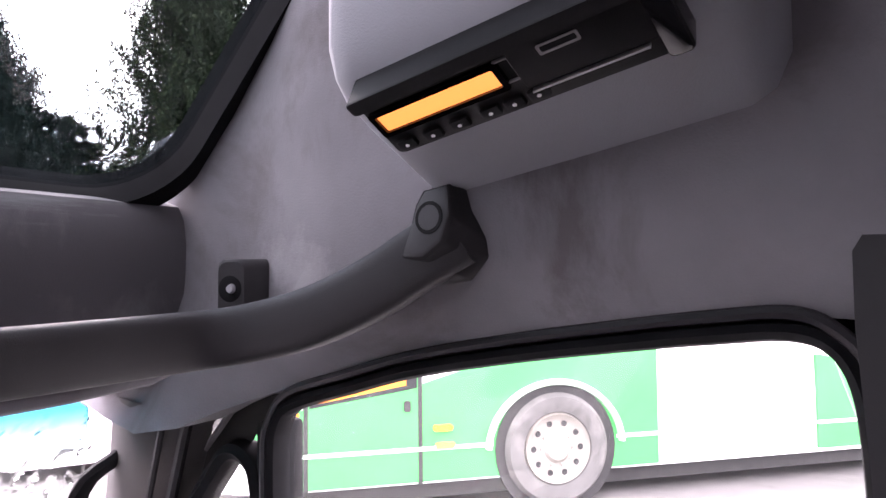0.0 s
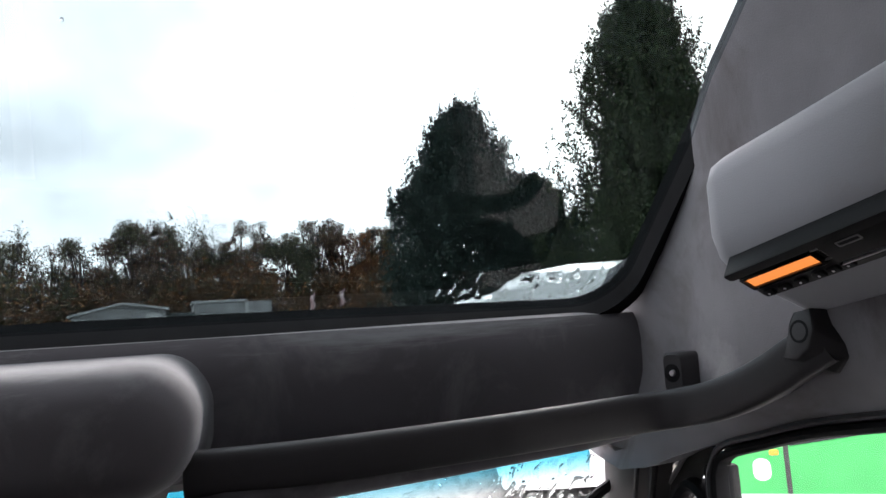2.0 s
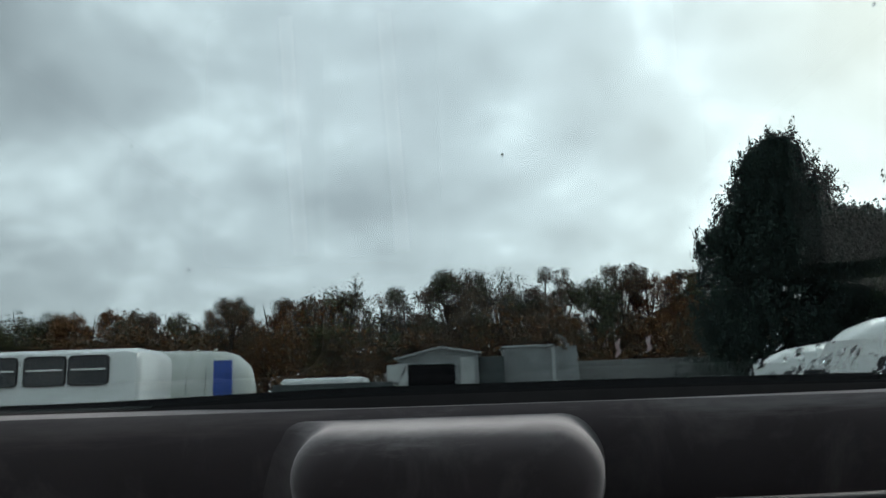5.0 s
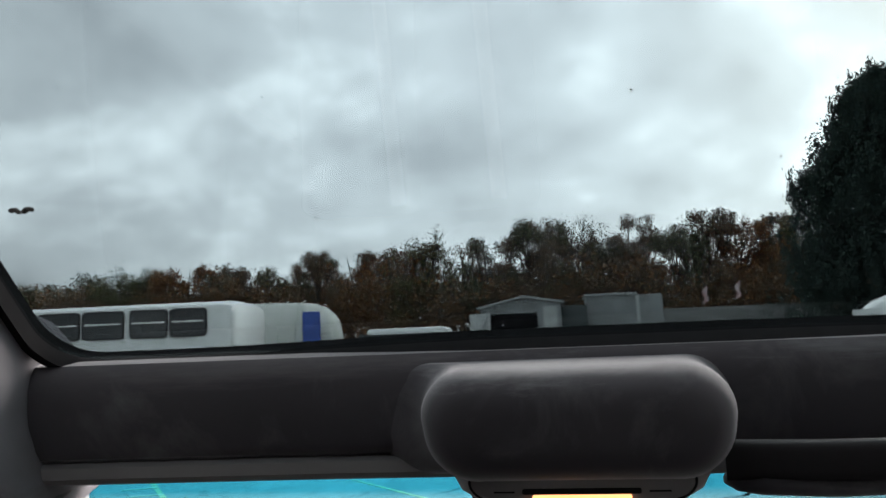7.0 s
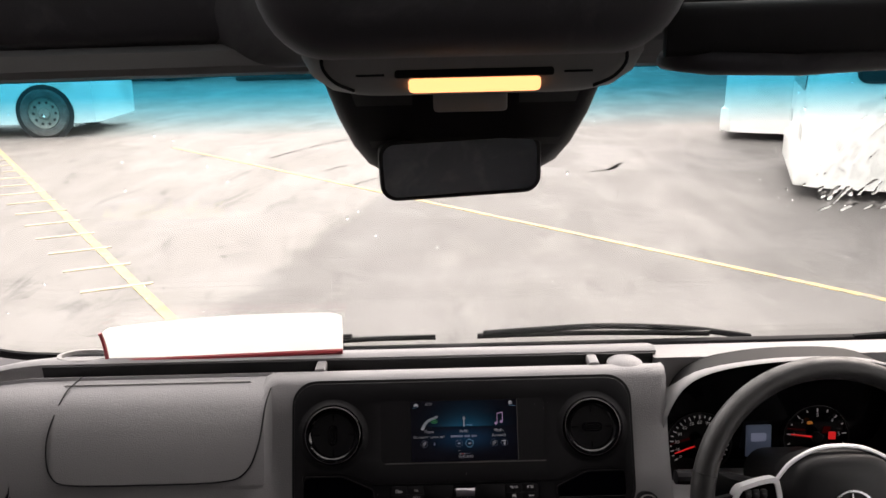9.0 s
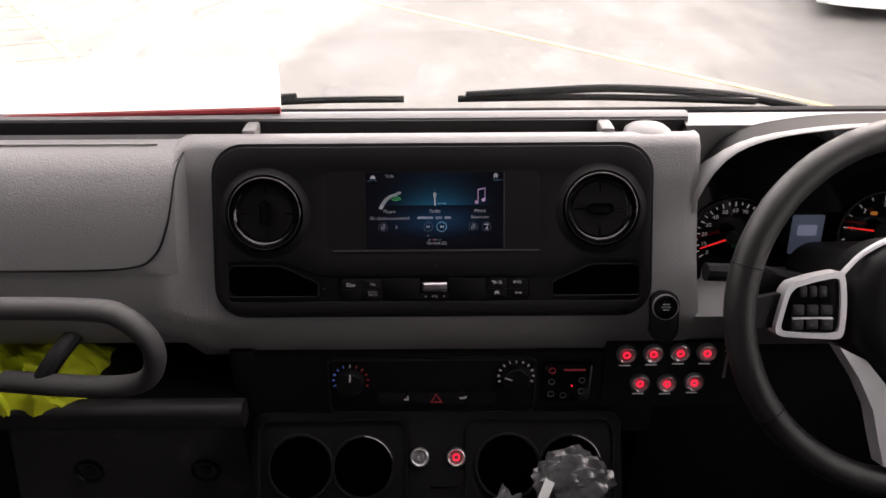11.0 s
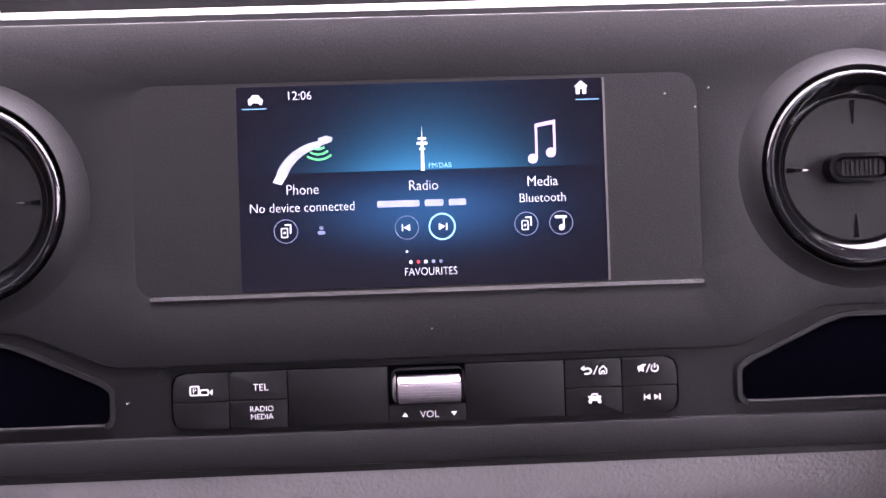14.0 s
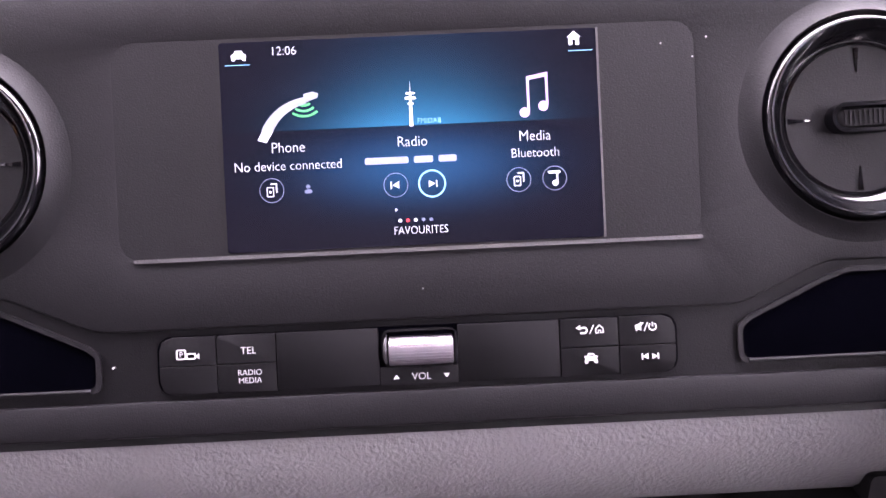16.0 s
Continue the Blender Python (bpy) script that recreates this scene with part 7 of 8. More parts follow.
# white coaches parked in the same row
coach("coach", "white coach with dark windows parked at an angle in the row", (4.10, 7.55), (0.93, -0.36), 8.0, 2.97, (1.9, 6.0), [(0.5, 1.5)] + [(1.75 + 1.5 * k, 3.1 + 1.5 * k) for k in range(4)], 1.35, 2.4, M_whitecoach, low=0.14)
coach("coach", "white coach further along the parked row", (4.95, 12.3), (0.90, -0.43), 8.0, 2.86, (1.9, 6.0), [(0.5, 1.5)] + [(1.75 + 1.5 * k, 3.1 + 1.5 * k) for k in range(4)], 1.35, 2.35, M_whitecoach, low=0.14)
# long white coach across the yard (its front points away to the left)
LC, lm = coach("coach", "long white coach with a row of dark windows across the yard", (-17.90, 14.5), (0.9986, 0.052), 10.66, 3.44, (3.0, 9.62), [(0.66 + 1.074 * k, 1.63 + 1.074 * k) for k in range(7)] + [(8.25, 9.12), (9.21, 10.05)], 2.63, 3.24, M_whitecoach, roof_r=0.28, front=False)

# tarpaulin covered trailer
rings = []
for x, k, dz in ((-16.2, 1.0, 0), (-14.6, 1.0, 0), (-12.9, 1.0, -0.06), (-12.05, 0.97, -0.14), (-11.4, 0.88, -0.38), (-10.95, 0.72, -0.82), (-10.75, 0.45, -1.5)):
    o = [(-1.73, 0.75), (-1.77, 2.3), (-1.66, 3.34), (-1.32, 4.10), (-0.76, 4.56), (0, 4.75), (0.76, 4.56), (1.32, 4.10), (1.66, 3.34), (1.77, 2.3), (1.73, 0.75)]
    rings.append([(x, 36.0 + y * k, 0.75 + (z - 0.75) * (1 + dz / 4.4)) for y, z in o])
tt = thing("covered_trailer", "trailer under a pale tarpaulin with a blue sheet", "trailer")
part("tarpaulin", loft(rings), M_tarp, tt, angle=50)
for x in (-15.4, -14.4, -13.45, -12.55):
    part("rib", tube(smooth_path([(x, 36.0 + y * 1.01, z * 1.004) for y, z in [(-1.73, 0.75), (-1.77, 2.3), (-1.66, 3.34), (-1.32, 4.10), (-0.76, 4.56), (0, 4.75)]], 4), 0.04, 6), M_tarp, tt)
part("blue_sheet", box(-12.04, -11.17, 33.98, 34.14, 1.8, 4.11, 0.02), M_bluetarp, tt, "blue plastic sheet")
for s in (-15.1, -12.5):
    part("wheel", lathe([(0.2, -0.02), (0.42, -0.02), (0.45, 0.04), (0.45, 0.2), (0.2, 0.22)], Matrix(((1, 0, 0, s), (0, 0, 1, 34.5), (0, 1, 0, 0.45), (0, 0, 0, 1))), 24), M_tyre, tt)
    part("axle", box(s - 0.1, s + 0.1, 34.6, 37.4, 0.35, 0.8, 0.02), M_tyre, tt)


def container(name, label, x0, x1, y0, y1, h, m, ribs=True):
    c = thing(name, label, "container")
    part("box", box(x0, x1, y0, y1, 0.02, h, 0.03), m, c)
    if ribs:
        n = int((x1 - x0) / 0.35)
        for k in range(n):
            x = x0 + 0.2 + k * (x1 - x0 - 0.4) / max(1, n - 1)
            part("rib", box(x - 0.06, x + 0.06, y0 - 0.03, y0 + 0.02, 0.15, h - 0.15, 0.01), m, c)
    return c


container("container", "dark steel container across the yard", -9.0, -3.5, 33.0, 35.4, 2.85, M_dark)
container("container", "blue steel container across the yard", -16.6, -13.2, 40.0, 42.4, 2.6, M_bluetarp)
container("container", "dark steel container beside the sheds", -13.0, -9.2, 41.0, 43.4, 2.6, M_dark)
wv = thing("white_van", "white van roof beyond the container", "van")
part("body", box(-9.4, -5.2, 36.0, 38.0, 0.0, 3.2, 0.25, 4), M_whitecoach, wv)
part("window", box(-9.2, -5.5, 35.97, 36.1, 1.9, 2.6, 0.05), M_coachglass, wv)

# site sheds
M_open = mat("unlit_shed_inside", (0.006, 0.006, 0.007), 0.9, var=0.5, scale=1.5, spec=0.1)
sh = thing("shed", "weathered grey shed with a low pitched roof and doorway, flat panel painted as the dark inside", "shed")
part("wall", box(-4.2, 0.5, 43.0, 46.5, 0.0, 4.1, 0.02), M_shed, sh)
part("roof", loft([[(x, y, z) for x, z in ((-4.4, 4.25), (-1.7, 4.86), (0.7, 4.45), (0.7, 4.58), (-1.7, 4.99), (-4.4, 4.38))] for y in (42.8, 46.7)]), M_shedroof, sh, "grey sheet roof")
part("gable", loft([[(x, y, z) for x, z in ((-4.2, 4.1), (0.5, 4.1), (0.5, 4.46), (-1.7, 4.88), (-4.2, 4.28))] for y in (43.0, 43.1)]), M_shed, sh)
# flat panel on the wall; the shade inside the shed is its colour
part("doorway", box(-3.6, -0.9, 42.95, 43.02, 0.5, 3.95), M_open, sh, "doorway, flat panel painted as the dark inside")
part("side_panel", box(-0.55, 0.25, 42.93, 43.03, 0.3, 4.3), M_shedlight, sh, "pale panel")
part("door", box(-4.85, -3.65, 42.82, 42.9, 1.6, 4.0, 0.02), M_shedlight, sh, "pale open door")
part("door_brace", tube([(-4.75, 42.8, 1.7), (-3.75, 42.8, 3.9)], 0.05, 6), M_shed, sh)
part("lean_to", box(0.5, 2.0, 43.4, 46, 0.0, 4.3, 0.02), M_dark, sh)
sh = thing("shed", "plain grey site cabin with a flat roof", "shed")
part("wall", box(2.05, 6.5, 44.9, 48.0, 0.0, 4.85, 0.02), M_shed, sh)
part("roof", box(1.95, 5.05, 44.8, 48.1, 4.85, 5.0, 0.02), M_shedroof, sh)
part("corner_post", box(4.95, 5.15, 44.82, 44.95, 0.1, 4.8), M_shedlight, sh)
part("end_bay", box(5.15, 6.5, 44.7, 44.95, 0.1, 4.4, 0.02), M_shed, sh)

solid("wall_yard", box(6.6, 17.0, 48.2, 48.5, 0.0, 4.05, 0.03), M_wall, "grey block boundary wall of the yard", "wall", kind="structure")
for x, z in ((9.68, 5.5), (11.65, 5.7)):
    f = thing("flagpole", "thin flagpole with a faded flag hanging down", "flagpole", group="flagpoles")
    part("pole", tube([(x, 47.6, 0), (x, 47.6, z)], 0.035, 8, radii=[0.06, 0.04]), M_shedlight, f)
    rows = [[(x - 0.04 - 0.28 * u + 0.05 * math.sin(9 * v + 3 * u), 47.58 + 0.04 * math.sin(7 * u + 5 * v), z - 0.1 - 1.0 * v - 0.25 * u) for u in (0, 0.33, 0.66, 1)] for v in np.linspace(0, 1, 8)]
    part("flag", grid_surface(rows, 0.01), mat("flag_cloth", (0.55, 0.35, 0.36), 0.8, color2=(0.7, 0.68, 0.68), scale=2.5), f)
for x0, x1, y, h in ((5.2, 9.4, 40.5, 2.55), (9.7, 14.2, 39.5, 2.75)):
    v = thing("white_van", "white van parked in front of the boundary wall", "van", group="parked vans")
    part("body", loft([[(x, y + yy, z) for yy, z in ((0, 0.4), (-0.02, 1.3), (0.10, h - 0.35 + dz), (0.3, h - 0.05 + dz), (1.7, h - 0.05 + dz), (1.9, h - 0.35 + dz), (2.0, 1.3), (2.0, 0.4))] for x, dz in ((x0, -0.9), (x0 + 0.6, -0.6), (x0 + 1.3, -0.05), (x0 + 1.6, 0), (x1 - 0.1, 0), (x1, -0.15))]), M_whitecoach, v)
    part("window", box(x0 + 1.3, x0 + 2.2, y + 0.0, y + 0.1, 1.5, 2.1, 0.04), M_coachglass, v)
    for wx in (x0 + 0.8, x1 - 0.9):
        part("wheel", lathe([(0.2, -0.02), (0.32, -0.02), (0.34, 0.04), (0.34, 0.2), (0.2, 0.22)], Matrix(((1, 0, 0, wx), (0, 0, 1, y + 0.02), (0, 1, 0, 0.34), (0, 0, 0, 1))), 20), M_tyre, v)


# ---- trees ----
def leaf_material(name, colors, rough=0.7):
    m = bpy.data.materials.new(name)
    m.use_nodes = True
    n, l = m.node_tree.nodes, m.node_tree.links
    b = n["Principled BSDF"]
    b.inputs["Roughness"].default_value = rough
    b.inputs["Specular IOR Level"].default_value = 0.2
    g = n.new("ShaderNodeNewGeometry"); r = n.new("ShaderNodeValToRGB")
    r.color_ramp.elements[0].color, r.color_ramp.elements[1].color = (*colors[0], 1), (*colors[-1], 1)
    for k, c in enumerate(colors[1:-1]):
        e = r.color_ramp.elements.new((k + 1) / (len(colors) - 1)); e.color = (*c, 1)
    l.new(g.outputs["Random Per Island"], r.inputs[0]); l.new(r.outputs[0], b.inputs["Base Color"])
    return m


M_twig = mat("grey_twigs", (0.12, 0.115, 0.11), 0.9, var=0.2, scale=3)
M_needle = leaf_material("dark_conifer_foliage", [(0.020, 0.035, 0.033), (0.033, 0.053, 0.046), (0.050, 0.074, 0.056)])
M_needle2 = leaf_material("lighter_conifer_foliage", [(0.02, 0.035, 0.02), (0.04, 0.06, 0.03), (0.07, 0.085, 0.04)])
AUTUMN = [leaf_material("russet_foliage", [(0.17, 0.080, 0.042), (0.24, 0.115, 0.052), (0.19, 0.125, 0.068)]),
          leaf_material("olive_foliage", [(0.10, 0.105, 0.058), (0.135, 0.132, 0.07), (0.17, 0.155, 0.082)]),
          leaf_material("brown_foliage", [(0.13, 0.088, 0.062), (0.16, 0.112, 0.076), (0.175, 0.145, 0.105)]),
          leaf_material("dull_green_foliage", [(0.075, 0.086, 0.058), (0.10, 0.11, 0.066), (0.125, 0.124, 0.078)])]


def leaves(centres, spread, per, size, rng, droop=0.0, lie=1.0):
    """Small leaf blades, each its own island, scattered round the given centres."""
    n = len(centres) * per
    c = np.repeat(np.asarray(centres), per, 0) + rng.normal(0, 1, (n, 3)) * spread
    a = rng.normal(0, 1, (n, 3)); a[:, 2] -= droop; a[:, 2] *= lie; a /= np.linalg.norm(a, axis=1)[:, None]
    b = np.cross(a, rng.normal(0, 1, (n, 3))); b[:, 2] *= lie; b /= np.linalg.norm(b, axis=1)[:, None] + 1e-9
    s = size * rng.uniform(0.5, 1.3, (n, 1))
    v = np.stack([c - a * s, c + b * s * 0.45, c + a * s, c - b * s * 0.45], 1).reshape(-1, 3)
    f = np.arange(n * 4).reshape(-1, 4)
    return v, f


def leaf_object(name, v, f, material, parent):
    me = bpy.data.meshes.new(name)
    me.from_pydata(v.tolist(), [], f.tolist())
    me.materials.append(material)
    ob = new(name, me); ob.parent = parent
    return ob


def conifer(x, y, h, r, label, seed, material, tops=3, base=0.02):
    """Plume-like evergreen: many upswept branches round one or more leaders, dense outside and dark between."""
    rng = np.random.default_rng(seed)
    t = thing("conifer_tree", label, "tree", group="conifers")
    part("trunk", tube([(x, y, 0), (x, y, h * 0.5), (x, y, h * 0.93)], 0.3, 8, radii=[0.45, 0.28, 0.05]), M_bark, t)
    leaders = [(0.0, 0.0, 1.0)] + [(rng.uniform(-0.55, 0.55) * r, rng.uniform(-0.4, 0.4) * r, rng.uniform(0.84, 0.97)) for _ in range(tops)]
    cen, fine = [], []
    for n, (lx, ly, lh) in enumerate(leaders):
        for k in range(420 if n == 0 else 130):
            u = base + (0.97 - base) * rng.uniform() ** 0.8
            rad = r * ((1 - u ** 1.6) ** 0.8 + 0.03) * (1.0 if n == 0 else 0.55) * rng.uniform(0.84, 1.06)
            a = rng.uniform(0, 2 * math.pi)
            m = 0.35 + 0.65 * min(1, (1 - u) * 2.2)
            b0 = np.array((x + lx * m, y + ly * m, h * lh * u - 0.35 * rad))
            d0 = np.array((math.cos(a) * rad, math.sin(a) * rad, 0.0))
            rise = rad * rng.uniform(0.35, 0.8) + 0.3
            for i in range(9):
                w0 = 0.42 + 0.58 * i / 8
                q = b0 + d0 * w0 + np.array((0, 0, rise * w0 ** 2.2))
                (fine if i > 5 else cen).append(tuple(q + rng.normal(0, 0.16 * (1.25 - w0), 3)))
    # pointed plumes standing out of the upper crown
    for k in range(110):
        n = int(rng.integers(0, len(leaders)))
        lx, ly, lh = leaders[n]
        u = rng.uniform(0.45, 0.985)
        rad = r * ((1 - u ** 1.6) ** 0.8 + 0.02) * (1.0 if n == 0 else 0.55) * rng.uniform(0.6, 1.0)
        a, m, tall = rng.uniform(0, 2 * math.pi), 0.35 + 0.65 * min(1, (1 - u) * 2.2), rng.uniform(0.8, 1.7)
        for i in range(7):
            w0 = i / 6
            p = np.array((x + lx * m + (rad + 0.25 * w0) * math.cos(a), y + ly * m + (rad + 0.25 * w0) * math.sin(a), h * lh * u + 0.1 * rad + tall * w0))
            for j in range(3 if i < 5 else 1):
                fine.append(tuple(p + rng.normal(0, 0.17, 3) * (1.05 - w0)))
    v, f = leaves(cen, (0.24, 0.24, 0.22), 19, 0.12, rng, -0.8)
    v2, f2 = leaves(fine, (0.10, 0.10, 0.17), 14, 0.10, rng, -1.4)
    v, f = np.concatenate([v, v2]), np.concatenate([f, f2 + len(v)])
    leaf_object("crown", v, f, material, t)
    return t


def broadleaf(x, y, h, r, seed, material, density=1.0, label="autumn tree in the far tree line"):
    rng = np.random.default_rng(seed)
    t = thing("tree", label, "tree", group="far tree line")
    trunk = [Vector((x, y, 0)), Vector((x + rng.uniform(-0.3, 0.3), y, h * 0.35)), Vector((x + rng.uniform(-0.5, 0.5), y, h * 0.7)), Vector((x + rng.uniform(-0.6, 0.6), y, h * 0.92))]
    part("trunk", tube(trunk, 0.2, 6, radii=[0.30, 0.22, 0.11, 0.03]), M_bark, t)
    bms, lobes = [], []
    bare = density < 0.5
    lean = rng.uniform(-0.3, 0.3) * r
    for k in range(22):
        # rounded crown, widest at two thirds of its height
        u = rng.uniform(0.34, 0.93)
        a = 2.4 * k + rng.uniform(-0.5, 0.5)
        L = r * math.sqrt(max(0.05, 1 - ((u - 0.62) / 0.40) ** 2)) * rng.uniform(0.55, 1.0)
        e = Vector((x + lean * u + math.cos(a) * L, y + math.sin(a) * L, h * u))
        b = trunk[0].lerp(trunk[3], max(0.2, u - 0.16 - 0.06 * L))
        mid_ = b.lerp(e, 0.5) + Vector((0, 0, 0.12 * L))
        bms.append(tube([b, mid_, e], 0.05, 4, radii=[0.09, 0.055, 0.02]))
        lobes.append((e, r * rng.uniform(0.26, 0.42)))
        for j in range(12 if bare else 4):
            e2 = e + Vector(rng.normal(0, 0.42 * r / 3, 3).tolist()) + Vector((0, 0, 0.55))
            bms.append(tube([b.lerp(e, rng.uniform(0.55, 1.0)), e2], 0.02, 3, radii=[0.030, 0.008]))
    part("limb", join(*bms), M_twig if bare else M_bark, t)
    cen = []
    for q, lr in lobes:
        for k in range(40):
            d = rng.normal(0, 1, 3); d /= np.linalg.norm(d)
            rr = lr * rng.uniform(0.45, 1.1)
            cen.append((q.x + d[0] * rr, q.y + d[1] * rr, q.z + d[2] * rr))
    v, f = leaves(cen, (0.22, 0.22, 0.22), max(4, int(17 * density)), 0.115, rng)
    leaf_object("crown", v, f, material, t)
    return t


conifer(17.6, 40.0, 15.7, 6.2, "tall dark conifer with a ragged pointed crown", 3, M_needle, 4)
conifer(22.6, 41.5, 11.8, 4.7, "dark conifer standing beside a taller one", 4, M_needle, 2)
conifer(22.2, 28.0, 18.0, 6.6, "very tall conifer with paler green foliage", 5, M_needle2, 3)
conifer(28.5, 24.0, 18.5, 5.6, "very tall conifer with paler green foliage", 6, M_needle2, 3)
conifer(27.0, 34.0, 16.0, 5.0, "tall dark conifer behind the parked row", 7, M_needle, 3)
rng0 = np.random.default_rng(11)
for k in range(44):
    x = -62 + k * 2.2 + rng0.uniform(-0.8, 0.8)
    top = np.interp(x, [-62, -45, -30, -15, -14, 10, 24, 36], [11.6, 12.4, 12.7, 13.5, 15.0, 14.6, 16.0, 16.2]) * rng0.uniform(0.90, 1.09)
    broadleaf(x, 80 + rng0.uniform(-3, 4), top, 2.7 + rng0.uniform(-0.5, 0.9), 100 + k, AUTUMN[int(rng0.integers(0, 4))], rng0.choice([0.35, 0.8, 1.2]))
# undergrowth filling the foot of the far tree line
cen = []
for k in range(6500):
    x = rng0.uniform(-75, 45)
    cen.append((x, 76 + rng0.uniform(-3, 6), rng0.uniform(0.2, 9.3 + 1.3 * math.sin(x * 0.31) + 0.9 * math.sin(x * 0.83))))
v, f = leaves(cen, (0.55, 0.55, 0.45), 18, 0.20, rng0, lie=0.6)
deep = [(rng0.uniform(-85, 55), 88 + rng0.uniform(0, 5), rng0.uniform(0.2, 10.2)) for k in range(5200)]
v2, f2 = leaves(deep, (0.7, 0.7, 0.6), 14, 0.38, rng0, lie=0.8)
v, f = np.concatenate([v, v2]), np.concatenate([f, f2 + len(v)])
me = bpy.data.meshes.new("undergrowth"); me.from_pydata(v.tolist(), [], f.tolist()); me.materials.append(AUTUMN[2]); me.materials.append(AUTUMN[0])
me.polygons.foreach_set("material_index", (np.arange(len(f)) // 120 % 2).astype(np.int32))
tagged(new("undergrowth", me), "dense russet and brown woodland edge behind the yard", "woodland", kind="stuff")

# lamp post beyond the coach
lp = thing("street_lamp", "thin lamp post with two rounded heads beyond the coach", "street lamp")
part("post", tube([(-16.6, 20.2, 0), (-16.6, 20.2, 6.9)], 0.06, 8, radii=[0.09, 0.05]), M_bark, lp)
for sx in (-1, 1):
    part("lamp_head", tube(smooth_path([(-16.6 + sx * 0.05, 20.2, 6.9), (-16.6 + sx * 0.22, 20.2, 7.02), (-16.6 + sx * 0.42, 20.2, 6.98)], 4), 0.12, 8, 0.6, radii=[0.06] + [0.12] * 7 + [0.05]), M_bark, lp)


# ---- rain on the glass ----
def water():
    m = bpy.data.materials.new("rain_water")
    m.use_nodes = True
    b = m.node_tree.nodes["Principled BSDF"]
    b.inputs["Base Color"].default_value, b.inputs["Roughness"].default_value = (0.97, 0.98, 0.98, 1), 0.02
    b.inputs["Transmission Weight"].default_value, b.inputs["IOR"].default_value = 1.0, 1.33
    return m


M_water = water()


def drops(label, m, area, count, size, seed, runs=0, low_bias=0.0):
    """Flattened drops and, if asked, wavering rivulets on the outside of a pane; m: x across, y up, z outwards."""
    rng = random.Random(seed)
    verts, faces = [], []
    x0, x1, y0, y1 = area
    def dome(cx, cy, rx, ry, hh, n=7):
        base = len(verts)
        for k, (f, z) in enumerate(((1.0, 0.0), (0.8, 0.6), (0.42, 0.93))):
            for i in range(n):
                a = 2 * math.pi * i / n
                verts.append(m @ Vector((cx + rx * f * math.cos(a), cy + ry * f * math.sin(a), hh * z)))
        verts.append(m @ Vector((cx, cy, hh)))
        for k in range(2):
            for i in range(n):
                j = (i + 1) % n
                faces.append((base + k * n + i, base + k * n + j, base + (k + 1) * n + j, base + (k + 1) * n + i))
        for i in range(n):
            faces.append((base + 2 * n + i, base + 2 * n + (i + 1) % n, base + 3 * n))
        faces.append(tuple(base + i for i in range(n))[::-1])
    for k in range(count):
        u = rng.random() ** (1 + low_bias)
        s = size * rng.choice((0.5, 0.6, 0.8, 1.0, 1.5))
        dome(rng.uniform(x0, x1), y0 + (y1 - y0) * u, s, s * rng.uniform(0.9, 1.6), s * 0.55)
    for k in range(runs):
        cx, top = rng.uniform(x0, x1), rng.uniform(y0 + 0.3 * (y1 - y0), y1)
        length, cy, w = rng.uniform(0.25, 0.8) * (y1 - y0), top, size * rng.uniform(0.7, 1.7)
        while cy > max(y0, top - length):
            dome(cx, cy, w * rng.uniform(0.5, 1.2), w * rng.uniform(1.5, 3.0), w * 0.3)
            cy -= w * rng.choice((1.5, 1.8, 2.2, 6.0)); cx += rng.uniform(-0.6, 0.6) * w
    me = bpy.data.meshes.new("raindrops")
    me.from_pydata(verts, [], [f[::-1] for f in faces])
    me.polygons.foreach_set("use_smooth", [True] * len(faces))
    me.materials.append(M_water)
    ob = tagged(new("raindrops", me), label, "raindrops", kind="stuff")
    ob.visible_shadow = False
    return ob


DOOR_OUT = Matrix(((0, 0, 1, 0.8103), (-1, 0, 0, 0), (0, 1, 0, 0), (0, 0, 0, 1)))
drops("small raindrops on the driver's door glass", DOOR_OUT, (0.31, 0.77, 1.47, 1.86), 900, 0.0011, 1, low_bias=0.6)
drops("raindrops and rivulets on the windscreen", WS @ Matrix.Translation((0, 0, 0.0053)), (0.36, 0.74, 0.34, 0.56), 110, 0.0013, 2)
drops("raindrops on the windscreen", WS @ Matrix.Translation((0, 0, 0.0053)), (-0.74, 0.30, 0.10, 0.55), 40, 0.0012, 3)
drops("raindrops and rivulets on the high window", UP_WIN @ Matrix.Translation((0, 0, 0.0173)), (0.40, 0.75, -0.01, 0.085), 14, 0.0020, 4, low_bias=0.4)
drops("raindrops on the high window", UP_WIN @ Matrix.Translation((0, 0, 0.0173)), (-0.75, 0.5, 0.0, 0.5), 40, 0.0012, 5, low_bias=0.5)


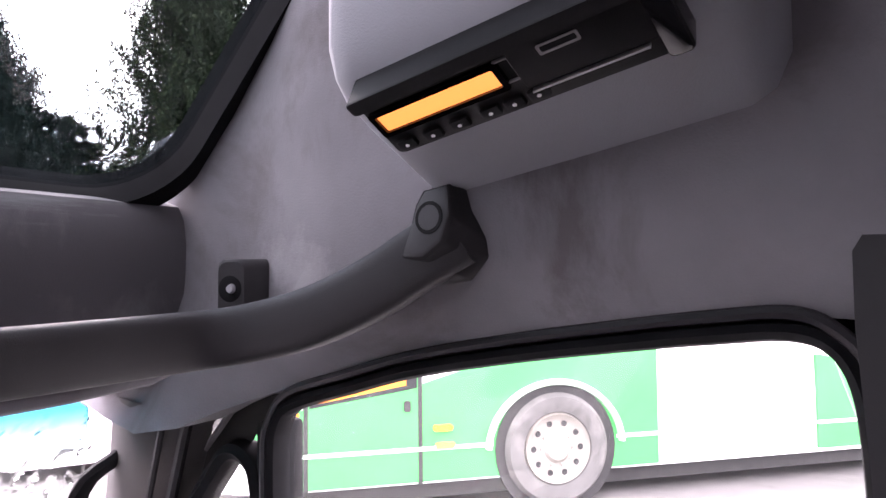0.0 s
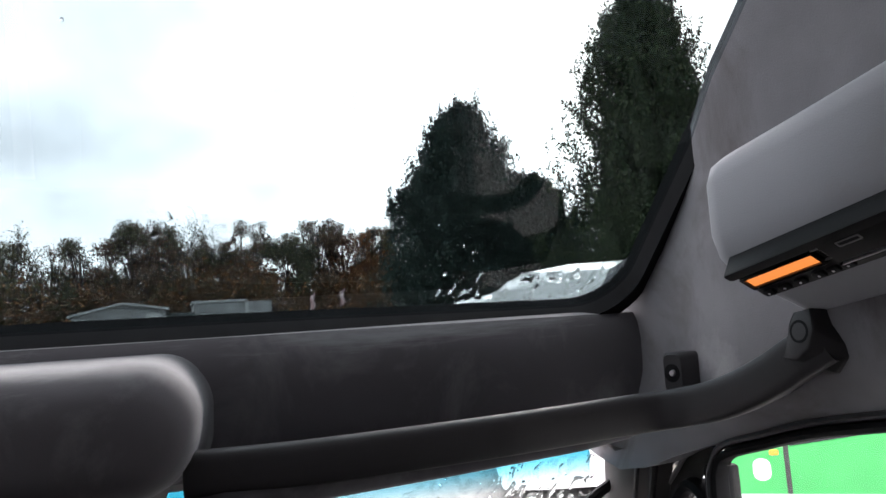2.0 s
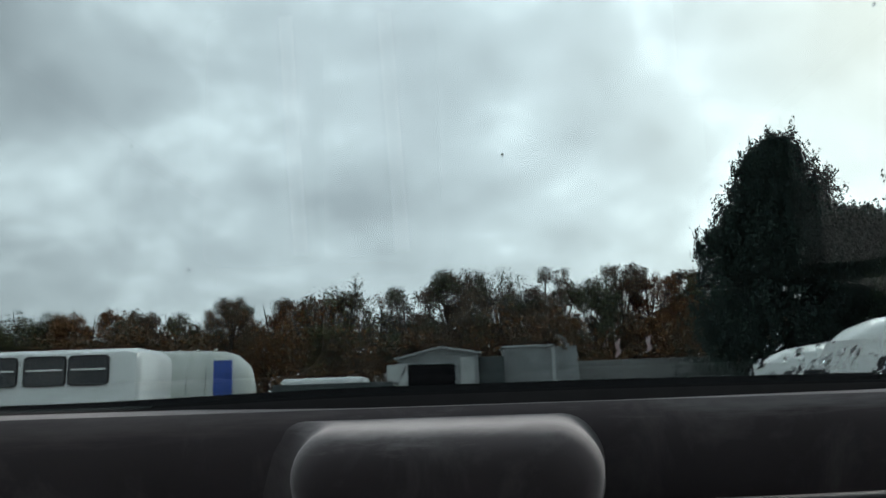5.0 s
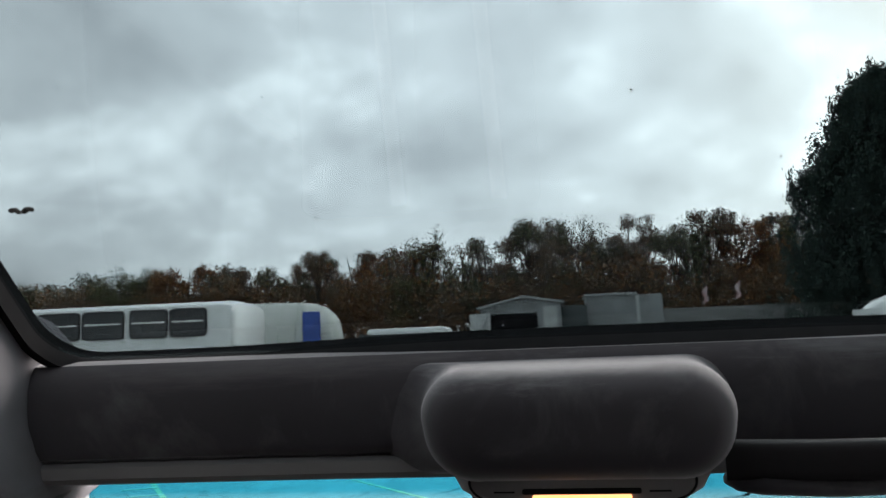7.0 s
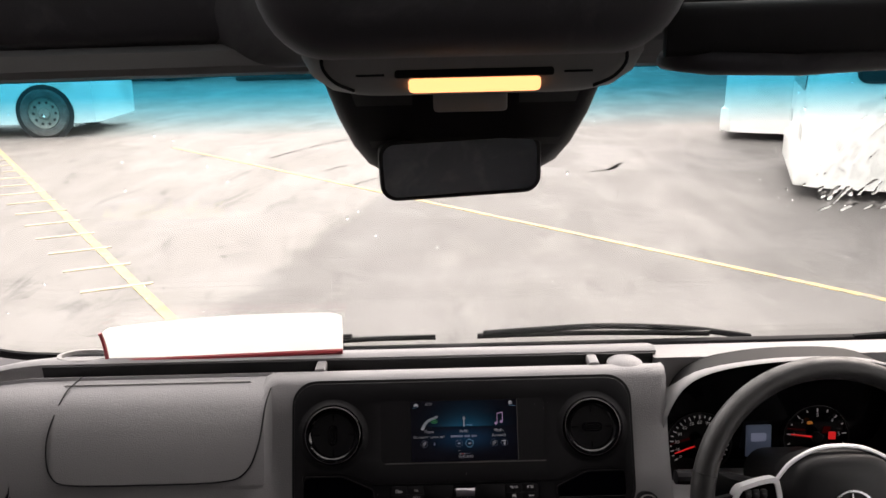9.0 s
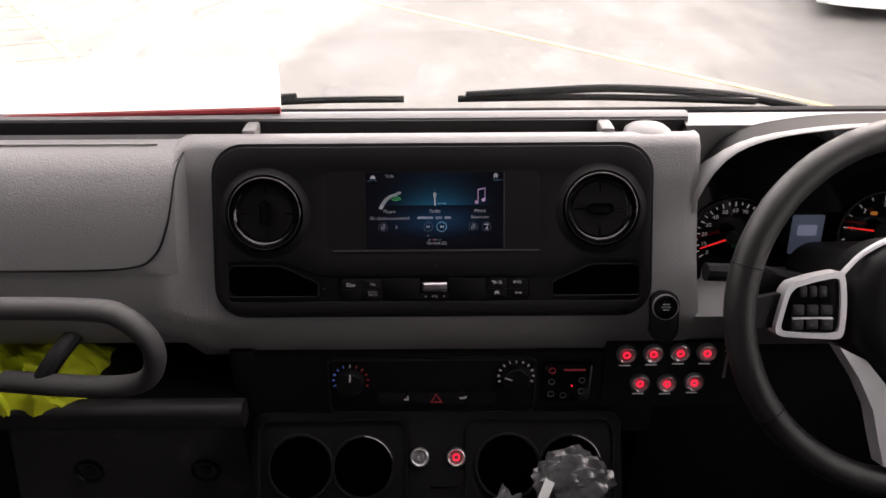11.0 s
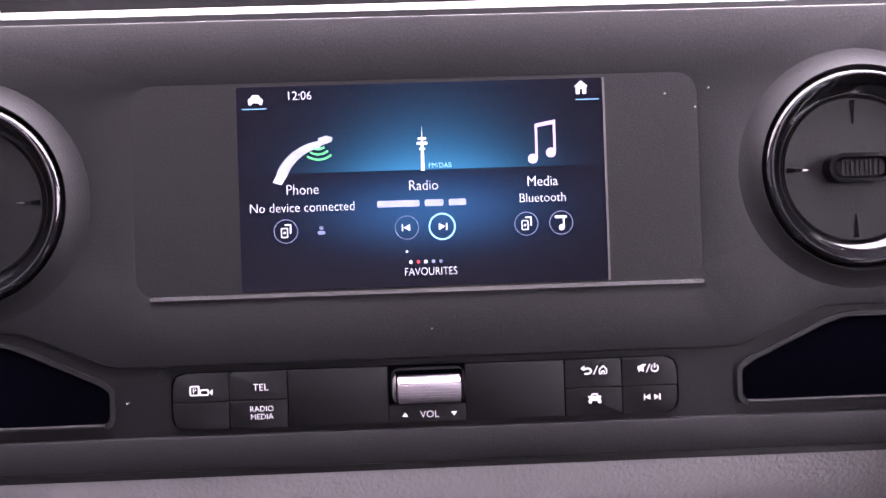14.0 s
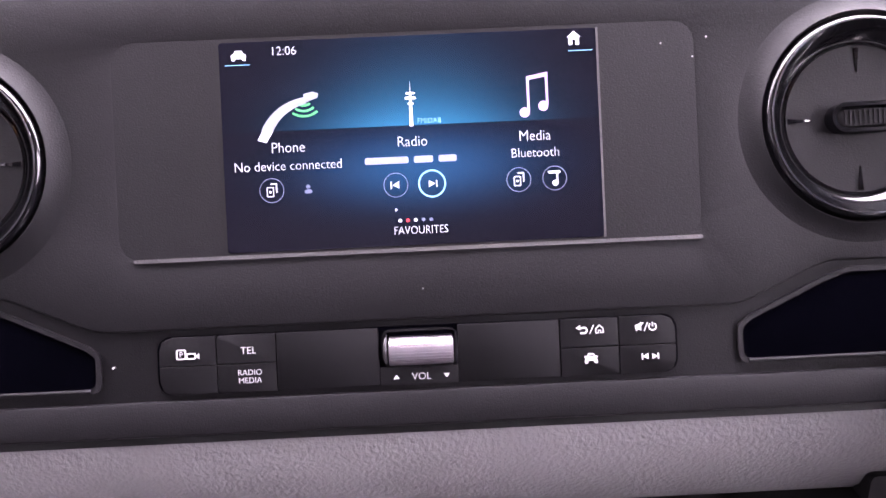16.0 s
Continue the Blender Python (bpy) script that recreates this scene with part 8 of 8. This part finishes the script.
def water_film(label, m, area, seed, cover=0.085, depth=0.0010, step=0.0020, sx=120.0, sy=45.0):
    """Running rain on the outside of a pane: irregular wavering rivulets with gaps between them."""
    x0, x1, y0, y1 = area
    nx, ny = int((x1 - x0) / step), int((y1 - y0) / step)
    h = np.zeros((nx + 1, ny + 1))
    for i in range(nx + 1):
        for j in range(ny + 1):
            x, y = x0 + i * step, y0 + j * step
            wob = 0.012 * noise.noise(Vector((x * 18, y * 26, seed + 7.0)))
            n1 = noise.noise(Vector(((x + wob) * sx, y * sy, seed)))
            n2 = noise.noise(Vector((x * 260, y * 190, seed + 3.0)))
            edge = min(1.0, i / 6, (nx - i) / 6, j / 6, (ny - j) / 6)
            h[i, j] = max(0.0, n1 + 0.2 * n2 - (0.5 - cover * 4 * edge))
    verts, faces, index = [], [], {}
    def at(i, j, top):
        key = (i, j, top)
        if key not in index:
            index[key] = len(verts)
            verts.append(m @ Vector((x0 + i * step, y0 + j * step, 0.00002 + depth * h[i, j] if top else 0.0)))
        return index[key]
    for i in range(nx):
        for j in range(ny):
            if max(h[i, j], h[i + 1, j], h[i, j + 1], h[i + 1, j + 1]) > 0:
                q = ((i, j), (i + 1, j), (i + 1, j + 1), (i, j + 1))
                faces.append(tuple(at(a, b, True) for a, b in q[::-1])); faces.append(tuple(at(a, b, False) for a, b in q))
    me = bpy.data.meshes.new("running_water")
    me.from_pydata(verts, [], faces)
    me.polygons.foreach_set("use_smooth", [True] * len(faces))
    me.materials.append(M_water)
    ob = tagged(new("running_water", me), label, "rain water", kind="stuff")
    ob.visible_shadow = False
    return ob


HIGH_OUT, WS_OUT = UP_WIN @ Matrix.Translation((0, 0, 0.0174)), WS @ Matrix.Translation((0, 0, 0.0054))
water_film("rain running down a corner of the high window", HIGH_OUT, (0.40, 0.76, -0.012, 0.052), 1.0)
water_film("thin rain trickle on the high window", HIGH_OUT, (0.13, 0.24, 0.05, 0.16), 5.0, cover=0.05)
water_film("rain running down the driver's side of the windscreen", WS_OUT, (0.44, 0.75, 0.33, 0.56), 2.0)
water_film("rain running down the passenger side of the windscreen", WS_OUT, (-0.76, -0.54, 0.44, 0.56), 3.0, cover=0.08)
